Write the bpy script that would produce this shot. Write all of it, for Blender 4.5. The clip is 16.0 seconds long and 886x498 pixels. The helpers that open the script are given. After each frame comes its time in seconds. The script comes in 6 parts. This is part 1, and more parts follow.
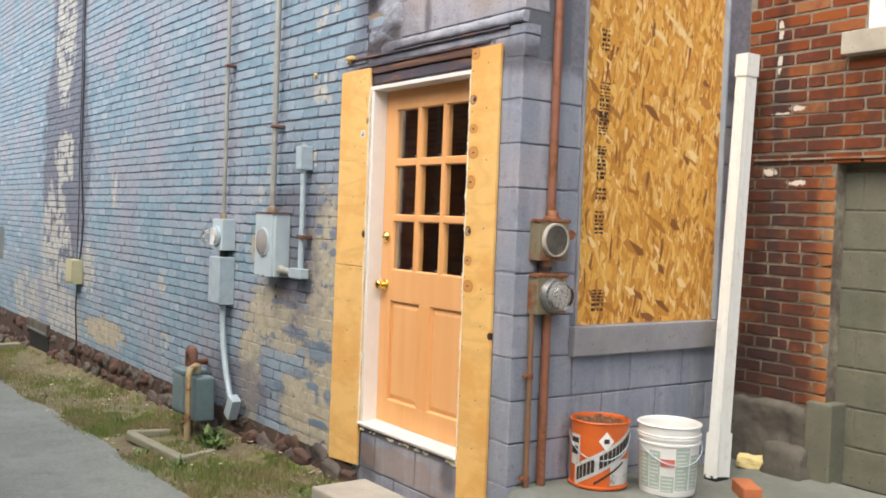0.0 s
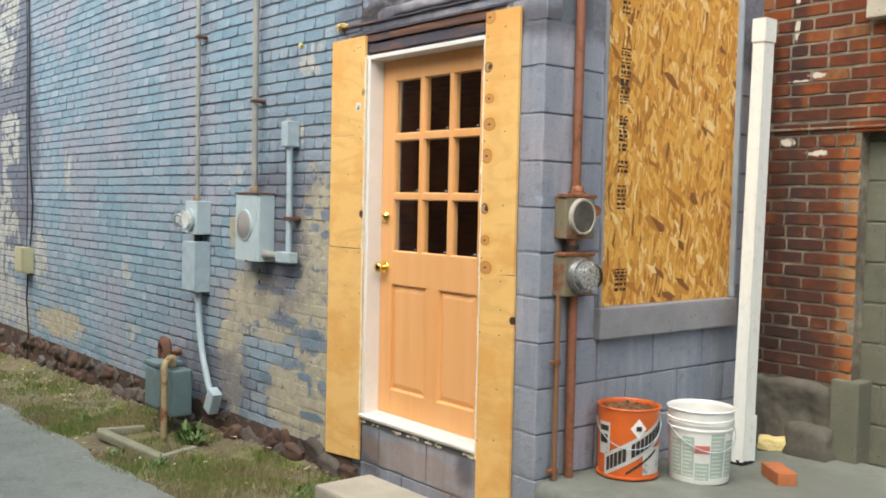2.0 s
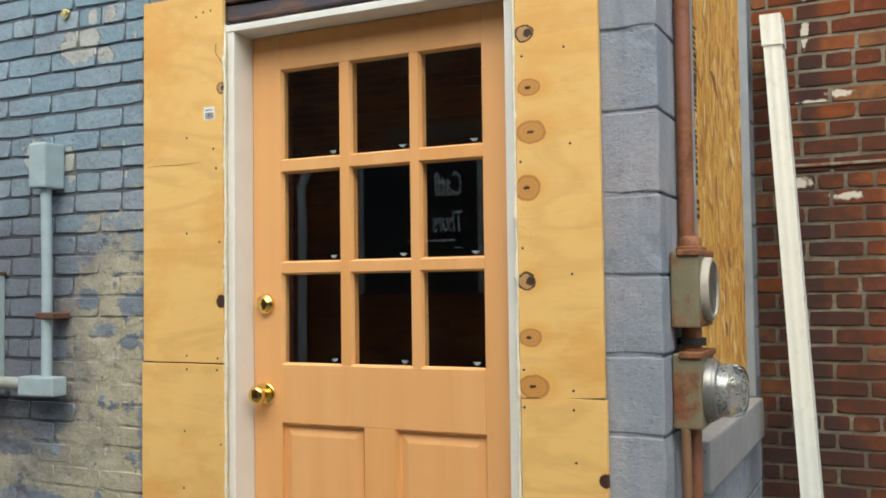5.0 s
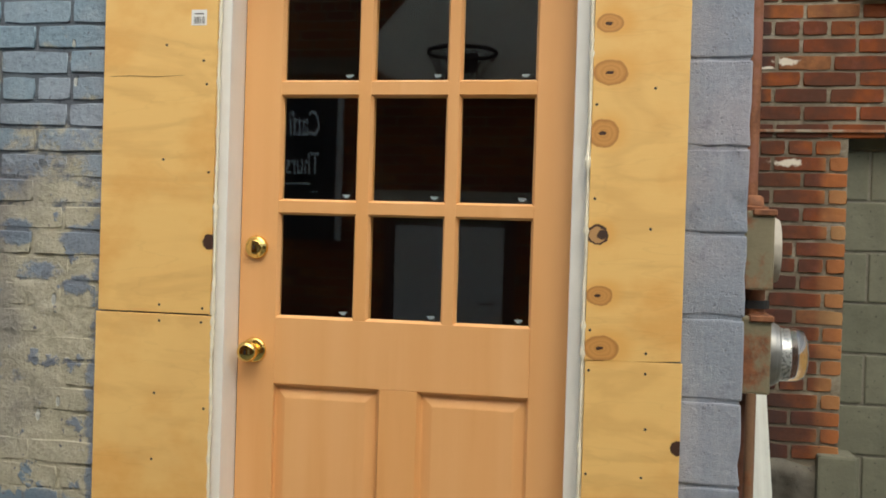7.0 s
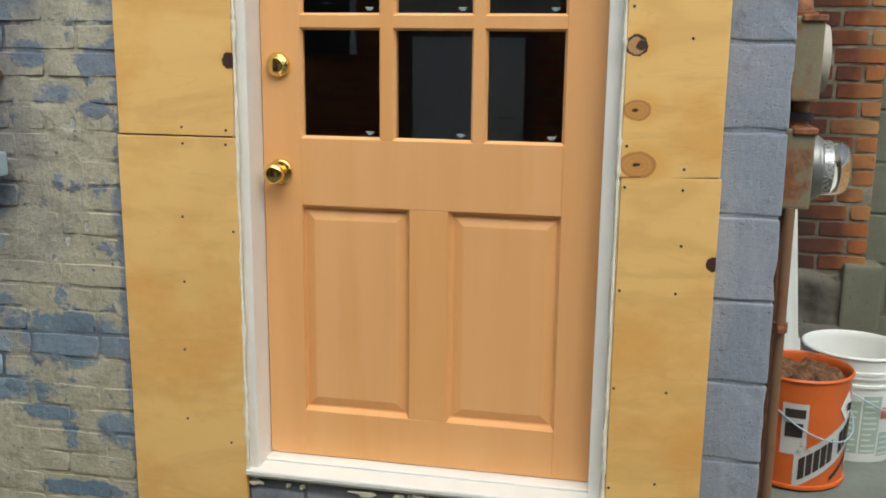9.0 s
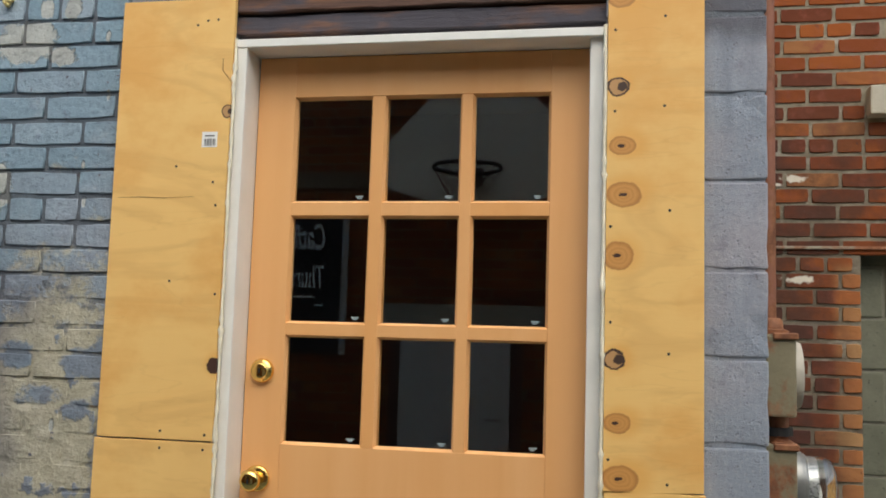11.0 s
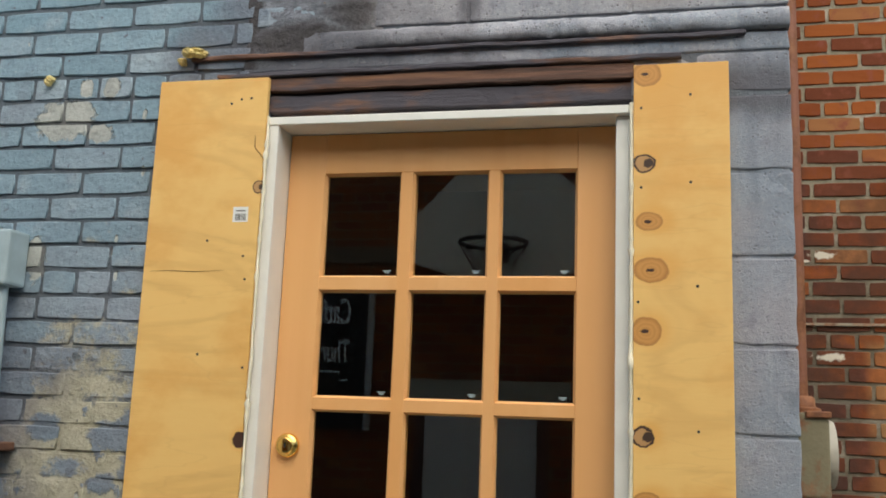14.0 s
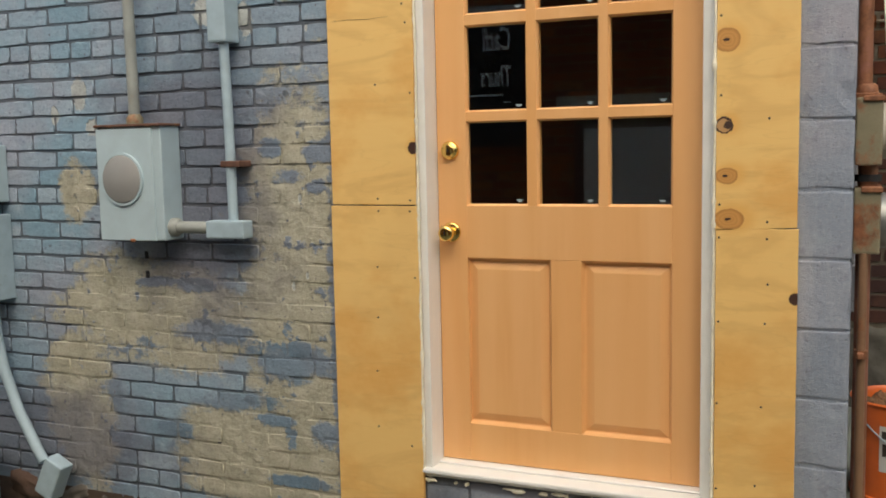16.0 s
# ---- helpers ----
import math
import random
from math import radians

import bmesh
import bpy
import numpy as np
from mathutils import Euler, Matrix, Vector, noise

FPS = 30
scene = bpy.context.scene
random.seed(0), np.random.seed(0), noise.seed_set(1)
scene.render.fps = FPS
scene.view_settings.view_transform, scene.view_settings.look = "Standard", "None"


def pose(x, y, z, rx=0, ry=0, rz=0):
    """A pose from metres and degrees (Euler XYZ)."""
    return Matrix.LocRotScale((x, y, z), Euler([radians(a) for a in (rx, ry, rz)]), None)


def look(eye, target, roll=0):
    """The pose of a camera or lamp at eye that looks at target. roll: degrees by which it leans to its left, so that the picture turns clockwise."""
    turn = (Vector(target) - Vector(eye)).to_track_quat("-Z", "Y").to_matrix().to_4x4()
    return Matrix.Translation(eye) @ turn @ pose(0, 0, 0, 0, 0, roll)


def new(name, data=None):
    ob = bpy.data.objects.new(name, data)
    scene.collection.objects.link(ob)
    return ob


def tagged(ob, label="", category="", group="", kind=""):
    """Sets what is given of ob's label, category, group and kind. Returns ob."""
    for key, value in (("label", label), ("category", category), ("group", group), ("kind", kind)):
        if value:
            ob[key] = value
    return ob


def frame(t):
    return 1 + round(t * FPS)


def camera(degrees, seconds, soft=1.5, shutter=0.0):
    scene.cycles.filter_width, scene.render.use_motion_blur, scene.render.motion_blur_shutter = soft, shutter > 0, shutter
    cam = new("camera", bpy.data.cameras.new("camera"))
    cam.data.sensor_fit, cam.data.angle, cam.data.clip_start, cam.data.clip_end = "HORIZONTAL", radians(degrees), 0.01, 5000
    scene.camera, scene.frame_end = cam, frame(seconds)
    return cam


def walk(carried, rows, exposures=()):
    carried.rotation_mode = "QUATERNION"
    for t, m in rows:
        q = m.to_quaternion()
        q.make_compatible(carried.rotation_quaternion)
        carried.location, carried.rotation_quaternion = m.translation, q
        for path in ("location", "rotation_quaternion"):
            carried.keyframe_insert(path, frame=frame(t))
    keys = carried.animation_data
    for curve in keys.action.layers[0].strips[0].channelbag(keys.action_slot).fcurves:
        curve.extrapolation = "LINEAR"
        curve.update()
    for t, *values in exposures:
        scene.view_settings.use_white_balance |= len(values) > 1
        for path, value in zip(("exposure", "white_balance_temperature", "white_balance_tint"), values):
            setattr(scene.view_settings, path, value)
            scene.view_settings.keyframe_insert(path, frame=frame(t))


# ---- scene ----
cam = camera(50.0, 16.0, soft=1.8)
PATH = [
    (0, (-2.845, -3.292, 1.696), (-1.669, -1.675, 1.638), 2.2),
    (0.5, (-2.839, -3.282, 1.707), (-1.677, -1.655, 1.669), 2.0),
    (1, (-2.843, -3.267, 1.689), (-1.712, -1.618, 1.647), 2.3),
    (1.5, (-2.867, -3.117, 1.669), (-1.702, -1.493, 1.625), 2.5),
    (2, (-2.939, -2.82, 1.671), (-1.66, -1.286, 1.576), 1.3),
    (2.5, (-2.797, -2.478, 1.653), (-1.485, -0.969, 1.64), 1.7),
    (3, (-2.733, -2.096, 1.641), (-1.356, -0.646, 1.624), 1.3),
    (3.5, (-2.587, -1.68, 1.634), (-1.072, -0.376, 1.565), 1.1),
    (4, (-2.458, -1.3, 1.63), (-0.94, 0.002, 1.615), 0.4),
    (4.5, (-2.32, -0.892, 1.51), (-0.671, 0.229, 1.659), 2.5),
    (4.7, (-2.299, -0.72, 1.635), (-0.577, 0.29, 1.758), 0.7),
    (6.8, (-2.304, 0.311, 1.645), (-0.345, 0.703, 1.714), 1.9),
    (7, (-2.291, 0.323, 1.632), (-0.327, 0.703, 1.611), 1.7),
    (7.5, (-2.27, 0.346, 1.609), (-0.324, 0.747, 1.378), 1.8),
    (8, (-2.245, 0.335, 1.595), (-0.336, 0.762, 1.178), 0.8),
    (8.2, (-2.24, 0.377, 1.615), (-0.346, 0.775, 1.11), 0.4),
    (10.3, (-2.238, 0.362, 1.647), (-0.277, 0.754, 1.657), 1.0),
    (10.5, (-2.242, 0.36, 1.647), (-0.283, 0.754, 1.73), 1.0),
    (11, (-2.245, 0.355, 1.669), (-0.294, 0.744, 1.875), 1.7),
    (11.5, (-2.248, 0.349, 1.659), (-0.318, 0.724, 2.027), 2.1),
    (12, (-2.257, 0.345, 1.662), (-0.358, 0.73, 2.157), 2.1),
    (12.5, (-2.261, 0.345, 1.667), (-0.381, 0.742, 2.22), 2.4),
    (13, (-2.262, 0.346, 1.671), (-0.392, 0.737, 2.264), 2.4),
    (13.5, (-2.268, 0.353, 1.678), (-0.384, 0.778, 2.2), 2.5),
    (14, (-2.255, 0.358, 1.666), (-0.338, 0.799, 2.027), 2.2),
    (14.5, (-2.287, 0.347, 1.633), (-0.35, 0.823, 1.783), 1.5),
    (15, (-2.387, 0.298, 1.64), (-0.44, 0.751, 1.564), 0.3),
    (15.5, (-2.635, 0.153, 1.673), (-0.779, 0.849, 1.408), -2.4),
    (16, (-2.84, 0.049, 1.609), (-1.016, 0.84, 1.395), -1.2),
]
walk(cam, [(t, look(eye, target, roll)) for t, eye, target, roll in PATH],
     [(0.0, 1.05, 6720, 10), (0.8, 1.05, 6680, 9), (1.5, 1.01, 6620, 4), (2.5, 0.96, 6560, 5), (3.5, 0.77, 6520, 4), (4.7, 0.72, 6480, 0), (7.0, 0.48, 6720, 2), (8.2, 0.53, 6600, 0), (10.3, 0.50, 5650, 1),
      (11.0, 0.42, 6450, 3), (11.5, 0.37, 6550, 1), (12.5, 0.52, 6450, 1), (13.5, 0.46, 6500, 1), (14.5, 0.44, 6750, 0), (15.0, 0.48, 6800, 2), (15.5, 0.45, 6850, 4), (16.0, 0.43, 6850, 4)])

# ---- sky, sun, exposure ----
SUN_UP, SUN_TURN = radians(54), radians(249)
world = bpy.data.worlds.new("overcast_sky")
scene.world = world
world.use_nodes = True
wt = world.node_tree
sky = wt.nodes.new("ShaderNodeTexSky")
sky.sky_type = "NISHITA"
sky.sun_disc = False
sky.sun_elevation, sky.sun_rotation = SUN_UP, SUN_TURN
sky.air_density, sky.dust_density = 1.0, 4.0
wt.links.new(sky.outputs[0], wt.nodes["Background"].inputs[0])
wt.nodes["Background"].inputs[1].default_value = 0.15
sun = new("sun", bpy.data.lights.new("sun", "SUN"))
sun.data.energy, sun.data.angle, sun.data.color = 1.3, radians(80), (1.0, 0.965, 0.92)
sun_way = Vector((math.sin(SUN_TURN) * math.cos(SUN_UP), math.cos(SUN_TURN) * math.cos(SUN_UP), math.sin(SUN_UP)))
sun.matrix_world = look(sun_way * 30, (0, 0, 0))


# ---- building blocks ----
def add_box(bm, x0, x1, y0, y1, z0, z1, bevel=0.0, seg=1):
    made = bmesh.ops.create_cube(bm, size=1.0, matrix=Matrix.LocRotScale(
        ((x0 + x1) / 2, (y0 + y1) / 2, (z0 + z1) / 2), None, (abs(x1 - x0), abs(y1 - y0), abs(z1 - z0))))
    if bevel > 0:
        edges = {e for v in made["verts"] for e in v.link_edges}
        bmesh.ops.bevel(bm, geom=list(edges), offset=bevel, segments=seg, affect="EDGES", profile=0.6)
    return bm


def block_bm(*args, **kw):
    return add_box(bmesh.new(), *args, **kw)


def frame_axes(way):
    way = Vector(way).normalized()
    side = way.cross(Vector((0, 0, 1)) if abs(way.z) < 0.9 else Vector((1, 0, 0))).normalized()
    return way, side, side.cross(way).normalized()


def add_tube(bm, points, radius, seg=12, cap=True):
    """A round bar along a line of points; radius is one number or one for each point."""
    points = [Vector(p) for p in points]
    rings = []
    _, side, up = frame_axes(points[1] - points[0])
    for i, p in enumerate(points):
        a = points[max(i - 1, 0)]
        b = points[min(i + 1, len(points) - 1)]
        way = (b - a).normalized()
        side = (side - way * side.dot(way)).normalized()
        up = way.cross(side)
        r = radius[i] if isinstance(radius, (list, tuple)) else radius
        rings.append([bm.verts.new(p + side * (r * math.cos(2 * math.pi * k / seg)) + up * (r * math.sin(2 * math.pi * k / seg))) for k in range(seg)])
    for lo, hi in zip(rings, rings[1:]):
        for k in range(seg):
            f = bm.faces.new((lo[k], lo[(k + 1) % seg], hi[(k + 1) % seg], hi[k]))
            f.smooth = True
    if cap:
        bm.faces.new(rings[0][::-1])
        bm.faces.new(rings[-1])
    return bm


def tube_bm(*args, **kw):
    return add_tube(bmesh.new(), *args, **kw)


def add_lathe(bm, base, way, profile, seg=24):
    """Turns a profile of (distance along way, radius) about the axis through base."""
    base = Vector(base)
    way, side, up = frame_axes(way)
    rings = []
    for d, r in profile:
        if r <= 1e-6:
            rings.append([bm.verts.new(base + way * d)])
        else:
            rings.append([bm.verts.new(base + way * d + side * (r * math.cos(2 * math.pi * k / seg)) + up * (r * math.sin(2 * math.pi * k / seg))) for k in range(seg)])
    for lo, hi in zip(rings, rings[1:]):
        for k in range(seg):
            k2 = (k + 1) % seg
            if len(lo) == 1 and len(hi) == 1:
                continue
            if len(lo) == 1:
                f = bm.faces.new((lo[0], hi[k2], hi[k]))
            elif len(hi) == 1:
                f = bm.faces.new((lo[k], lo[k2], hi[0]))
            else:
                f = bm.faces.new((lo[k], lo[k2], hi[k2], hi[k]))
            f.smooth = True
    return bm


def lathe_bm(*args, **kw):
    return add_lathe(bmesh.new(), *args, **kw)


def add_lump(bm, centre, size, seed, rough=0.25, level=2, freq=2.0):
    made = bmesh.ops.create_icosphere(bm, subdivisions=level, radius=1.0)
    for v in made["verts"]:
        n = noise.noise(v.co * freq + Vector((seed * 7.3, seed * 3.1, seed)))
        v.co *= 1 + rough * n
        v.co = Vector((v.co.x * size[0], v.co.y * size[1], v.co.z * size[2])) + Vector(centre)
    for v in made["verts"]:
        for f in v.link_faces:
            f.smooth = True
    return bm


def finish(name, bm, material, shift=None):
    if shift is not None:
        bmesh.ops.translate(bm, verts=bm.verts, vec=-Vector(shift))
    bmesh.ops.recalc_face_normals(bm, faces=bm.faces)
    for e in bm.edges:
        if len(e.link_faces) == 2 and e.calc_face_angle(0.0) > 1.1:
            e.smooth = False
    me = bpy.data.meshes.new(name)
    bm.to_mesh(me)
    bm.free()
    me.materials.append(material)
    return me


def thing(name, base, label, category, group="", kind=""):
    ob = new(name)
    ob.empty_display_size = 0.1
    ob.location = base
    ob["base"] = [float(c) for c in base]
    return tagged(ob, label, category, group, kind)


def single(name, bm, material, base, label, category, group="", kind=""):
    ob = new(name, finish(name, bm, material, base))
    ob.location = base
    ob["base"] = [float(c) for c in base]
    return tagged(ob, label, category, group, kind)


def part(name, bm, material, parent, label=""):
    ob = new(name, finish(name, bm, material, parent["base"]))
    ob.parent = parent
    ob["base"] = list(parent["base"])
    return tagged(ob, label)


def structure(name, bm, material, label="", category=""):
    ob = new(name, finish(name, bm, material))
    ob["base"] = [0.0, 0.0, 0.0]
    return tagged(ob, label, category, kind="structure")


# ---- materials ----
class Surface:
    """A procedural material: a principled shader and the nodes that feed it."""

    def __init__(self, name, rough=0.8, metal=0.0):
        self.m = bpy.data.materials.new(name)
        self.m.use_nodes = True
        self.t = self.m.node_tree
        self.p = self.t.nodes["Principled BSDF"]
        self.p.inputs["Roughness"].default_value = rough
        self.p.inputs["Metallic"].default_value = metal
        self.place = self.node("ShaderNodeNewGeometry").outputs["Position"]

    def node(self, kind, operation=None, feature=None, interpolation_type=None, data_type=None, blend_type=None):
        n = self.t.nodes.new(kind)
        if operation:
            n.operation = operation
        if feature:
            n.feature = feature
        if interpolation_type:
            n.interpolation_type = interpolation_type
        if data_type:
            n.data_type = data_type
        if blend_type:
            n.blend_type = blend_type
        return n

    def put(self, socket, value):
        if isinstance(value, bpy.types.NodeSocket):
            self.t.links.new(value, socket)
        elif isinstance(value, (tuple, list)) and len(value) == 3 and socket.type == "RGBA":
            socket.default_value = (*value, 1)
        else:
            socket.default_value = value

    def scaled(self, scale, vec=None, shift=(0, 0, 0)):
        n = self.node("ShaderNodeMapping")
        self.put(n.inputs["Vector"], vec or self.place)
        n.inputs["Scale"].default_value = scale
        n.inputs["Location"].default_value = shift
        return n.outputs[0]

    def noise(self, scale, detail=4.0, rough=0.6, vec=None, twist=0.0):
        n = self.node("ShaderNodeTexNoise")
        self.put(n.inputs["Vector"], vec or self.place)
        for key, value in (("Scale", scale), ("Detail", detail), ("Roughness", rough), ("Distortion", twist)):
            n.inputs[key].default_value = value
        return n.outputs["Fac"]

    def cells(self, scale, vec=None, out="Color", feature="F1"):
        n = self.node("ShaderNodeTexVoronoi", feature=feature)
        self.put(n.inputs["Vector"], vec or self.place)
        n.inputs["Scale"].default_value = scale
        return n.outputs[out]

    def ramp(self, fac, stops):
        n = self.node("ShaderNodeValToRGB")
        self.put(n.inputs[0], fac)
        e = n.color_ramp.elements
        while len(e) < len(stops):
            e.new(0.5)
        for el, (pos, colour) in zip(e, stops):
            el.position = pos
            el.color = (*colour, 1) if isinstance(colour, (tuple, list)) else (colour, colour, colour, 1)
        return n.outputs[0]

    def step(self, fac, low, high):
        n = self.node("ShaderNodeMapRange", interpolation_type="SMOOTHSTEP")
        self.put(n.inputs["Value"], fac)
        n.inputs["From Min"].default_value, n.inputs["From Max"].default_value = low, high
        return n.outputs[0]

    def mix(self, fac, a, b, blend="MIX"):
        n = self.node("ShaderNodeMix", data_type="RGBA", blend_type=blend)
        self.put(n.inputs["Factor"], fac)
        self.put(n.inputs[6], a)
        self.put(n.inputs[7], b)
        return n.outputs[2]

    def calc(self, op, a, b=0.0):
        n = self.node("ShaderNodeMath", operation=op)
        self.put(n.inputs[0], a)
        self.put(n.inputs[1], b)
        return n.outputs[0]

    def axis(self, which, vec=None):
        n = self.node("ShaderNodeSeparateXYZ")
        self.put(n.inputs[0], vec or self.place)
        return n.outputs[which]

    def each(self):
        """A random number for each object or joined piece."""
        a = self.node("ShaderNodeObjectInfo").outputs["Random"]
        b = self.node("ShaderNodeNewGeometry").outputs["Random Per Island"]
        return self.calc("FRACT", self.calc("ADD", a, b))

    def distance(self, u, v, cu, cv, ru, rv):
        du = self.calc("DIVIDE", self.calc("SUBTRACT", u, cu), ru)
        dv = self.calc("DIVIDE", self.calc("SUBTRACT", v, cv), rv)
        return self.calc("SQRT", self.calc("ADD", self.calc("MULTIPLY", du, du), self.calc("MULTIPLY", dv, dv)))

    def blob(self, u, v, cu, cv, ru, rv, wobble, amount=0.8, soft=0.12):
        d = self.distance(u, v, cu, cv, ru, rv)
        d = self.calc("ADD", d, self.calc("MULTIPLY", self.calc("SUBTRACT", wobble, 0.5), amount))
        return self.step(d, 1.0 + soft, 1.0 - soft)

    def most(self, masks):
        out = masks[0]
        for m in masks[1:]:
            out = self.calc("MAXIMUM", out, m)
        return out

    def bump(self, height, strength=0.3, far=0.01, chain=None):
        n = self.node("ShaderNodeBump")
        self.put(n.inputs["Height"], height)
        n.inputs["Strength"].default_value, n.inputs["Distance"].default_value = strength, far
        if chain:
            self.put(n.inputs["Normal"], chain)
        self.put(self.p.inputs["Normal"], n.outputs[0])
        return n.outputs[0]

    def colour(self, value):
        self.put(self.p.inputs["Base Color"], value)
        return self

    def rough(self, value):
        self.put(self.p.inputs["Roughness"], value)
        return self


def plain(name, colour, rough=0.6, metal=0.0, vary=0.15, scale=12.0, bump=0.1, dirt=None, dirt_scale=3.0, dirt_from=0.55):
    """Paint, metal or plastic with two scales of unevenness and a dirt colour in patches."""
    s = Surface(name, rough, metal)
    low = tuple(c * (1 - vary) for c in colour)
    high = tuple(min(1.0, c * (1 + vary)) for c in colour)
    c = s.ramp(s.noise(scale, 6), [(0.3, low), (0.7, high)])
    if dirt:
        c = s.mix(s.step(s.noise(dirt_scale, 8, 0.7), dirt_from, dirt_from + 0.12), c, dirt)
    s.colour(c)
    s.rough(s.ramp(s.noise(scale * 2, 4), [(0.3, max(rough - 0.12, 0.02)), (0.7, min(rough + 0.12, 1))]))
    if bump:
        s.bump(s.noise(scale * 6, 5), bump, 0.004)
    return s.m


# where the wall beside the door is bare and tan, and where paint is left inside that: y, z and the half sizes
BARE = [(1.83, 1.10, 0.27, 0.78), (2.45, 1.00, 0.50, 0.24), (2.86, 0.60, 0.20, 0.36), (2.12, 0.50, 0.34, 0.24), (1.83, 0.45, 0.2, 0.25), (2.83, 1.46, 0.09, 0.12), (6.35, 0.46, 0.65, 0.14)]
KEPT = [(2.22, 0.95, 0.18, 0.045), (2.55, 0.62, 0.19, 0.21), (2.56, 0.36, 0.14, 0.13), (2.20, 0.70, 0.22, 0.05), (1.88, 0.85, 0.16, 0.07), (1.95, 0.635, 0.08, 0.025), (1.74, 0.60, 0.07, 0.05),
        (1.86, 0.41, 0.12, 0.02), (1.685, 0.9, 0.03, 0.6), (2.25, 1.24, 0.27, 0.06), (2.47, 1.125, 0.09, 0.022), (2.26, 1.12, 0.10, 0.025), (1.86, 1.52, 0.07, 0.03), (1.74, 1.60, 0.06, 0.03), (1.93, 1.62, 0.04, 0.03), (1.76, 1.48, 0.04, 0.025)]
# flaked spots above the plywood and by the grey cabinet
FLAKED = [(1.80, 2.96, 0.045, 0.035), (1.95, 2.95, 0.035, 0.05), (2.01, 2.89, 0.048, 0.045), (1.68, 3.08, 0.03, 0.014), (1.92, 2.55, 0.02, 0.03), (1.84, 2.55, 0.024, 0.036), (1.98, 2.46, 0.085, 0.06),
          (1.86, 2.42, 0.038, 0.03), (1.92, 2.50, 0.022, 0.02), (2.79, 1.84, 0.035, 0.07), (2.92, 1.76, 0.02, 0.035), (2.74, 1.71, 0.03, 0.03), (2.18, 2.11, 0.06, 0.05), (2.02, 2.07, 0.03, 0.06)]


def painted_brick(name="painted_brick", joint=0.0):
    s = Surface(name, 0.85)
    y, z = s.axis(1), s.axis(2)
    r = s.each()
    fine, mid, big = s.noise(60, 5), s.noise(9, 6), s.noise(1.3, 5)
    paint = s.ramp(r, [(0.0, (0.205, 0.325, 0.405)), (0.35, (0.235, 0.36, 0.445)), (0.7, (0.265, 0.39, 0.475)), (0.9, (0.305, 0.385, 0.46)), (1.0, (0.36, 0.46, 0.53))])
    paint = s.mix(s.step(big, 0.42, 0.66), paint, (0.33, 0.36, 0.425))
    paint = s.mix(s.calc("MULTIPLY", s.step(mid, 0.52, 0.8), 0.7), paint, (0.43, 0.48, 0.53))
    paint = s.mix(s.step(s.noise(22, 5), 0.62, 0.75), paint, (0.14, 0.19, 0.25))
    paint = s.mix(s.calc("MULTIPLY", s.step(s.noise(3.6, 7, 0.65, s.scaled((1, 1, 1), shift=(5, 3, 9))), 0.55, 0.75), 0.55), paint, (0.145, 0.175, 0.215))
    # bare, tan-coloured patches low down beside the door, and the dark pipe stain with its pale flaking middle
    jag, chip = s.noise(4.5, 7, 0.65), s.noise(24, 6, 0.7)
    shaky = s.calc("ADD", s.noise(9, 7, 0.65, s.scaled((1, 0.7, 1.2))), s.calc("ADD", s.calc("MULTIPLY", s.calc("SUBTRACT", r, 0.5), 0.3), s.calc("MULTIPLY", s.calc("SUBTRACT", chip, 0.5), 0.7)))
    tan_zone = s.most([s.blob(y, z, cy, cz, ry, rz, shaky, 1.1, 0.14) for cy, cz, ry, rz in BARE])
    kept = s.most([s.blob(y, z, cy, cz, ry, rz, shaky, 2.0, 0.22) for cy, cz, ry, rz in KEPT])
    worn_zone = tan_zone
    kept = s.calc("MAXIMUM", kept, s.step(s.noise(11, 5, 0.6, s.scaled((1, 1, 1), shift=(4.2, 1.7, 3.3))), 0.61, 0.66))
    tan_zone = s.calc("MULTIPLY", tan_zone, s.calc("SUBTRACT", 1.0, kept))
    paint = s.mix(s.calc("MULTIPLY", worn_zone, 0.65), paint, s.ramp(r, [(0.0, (0.105, 0.145, 0.20)), (1.0, (0.215, 0.255, 0.315))]))
    plum = s.most([s.blob(y, z, 1.9, 1.9, 0.6, 0.75, jag, 1.6, 0.6), s.blob(y, z, 1.72, 0.9, 0.09, 0.9, jag, 1.2, 0.5), s.blob(y, z, 3.4, 0.75, 0.9, 0.35, jag, 1.8, 0.6)])
    paint = s.mix(s.calc("MULTIPLY", plum, 0.35), paint, (0.235, 0.27, 0.325))
    bare = s.ramp(s.noise(11, 6, 0.6), [(0.3, (0.345, 0.325, 0.24)), (0.5, (0.445, 0.415, 0.315)), (0.75, (0.53, 0.50, 0.395))])
    c = s.mix(tan_zone, paint, bare)
    stain = s.most([s.blob(y, z, 7.95, 2.3, 1.0, 1.5, jag, 0.9), s.blob(y, z, 7.9, 4.4, 0.7, 2.2, jag, 0.6), s.blob(y, z, 2.28, 1.20, 0.22, 0.12, jag, 2.0, 0.5),
                    s.blob(y, z, 2.25, 1.78, 0.35, 0.12, jag, 1.8, 0.5), s.blob(y, z, 3.1, 0.45, 0.6, 0.22, jag, 1.8, 0.5), s.blob(y, z, 1.5, 2.6, 0.2, 0.14, jag, 1.8, 0.5), s.blob(y, z, 2.2, 1.5, 0.26, 0.5, jag, 2.2, 0.7), s.blob(y, z, 1.47, 2.85, 0.09, 0.35, jag, 1.8, 0.6)])
    c = s.mix(s.calc("MULTIPLY", stain, 0.72), c, (0.13, 0.13, 0.17))
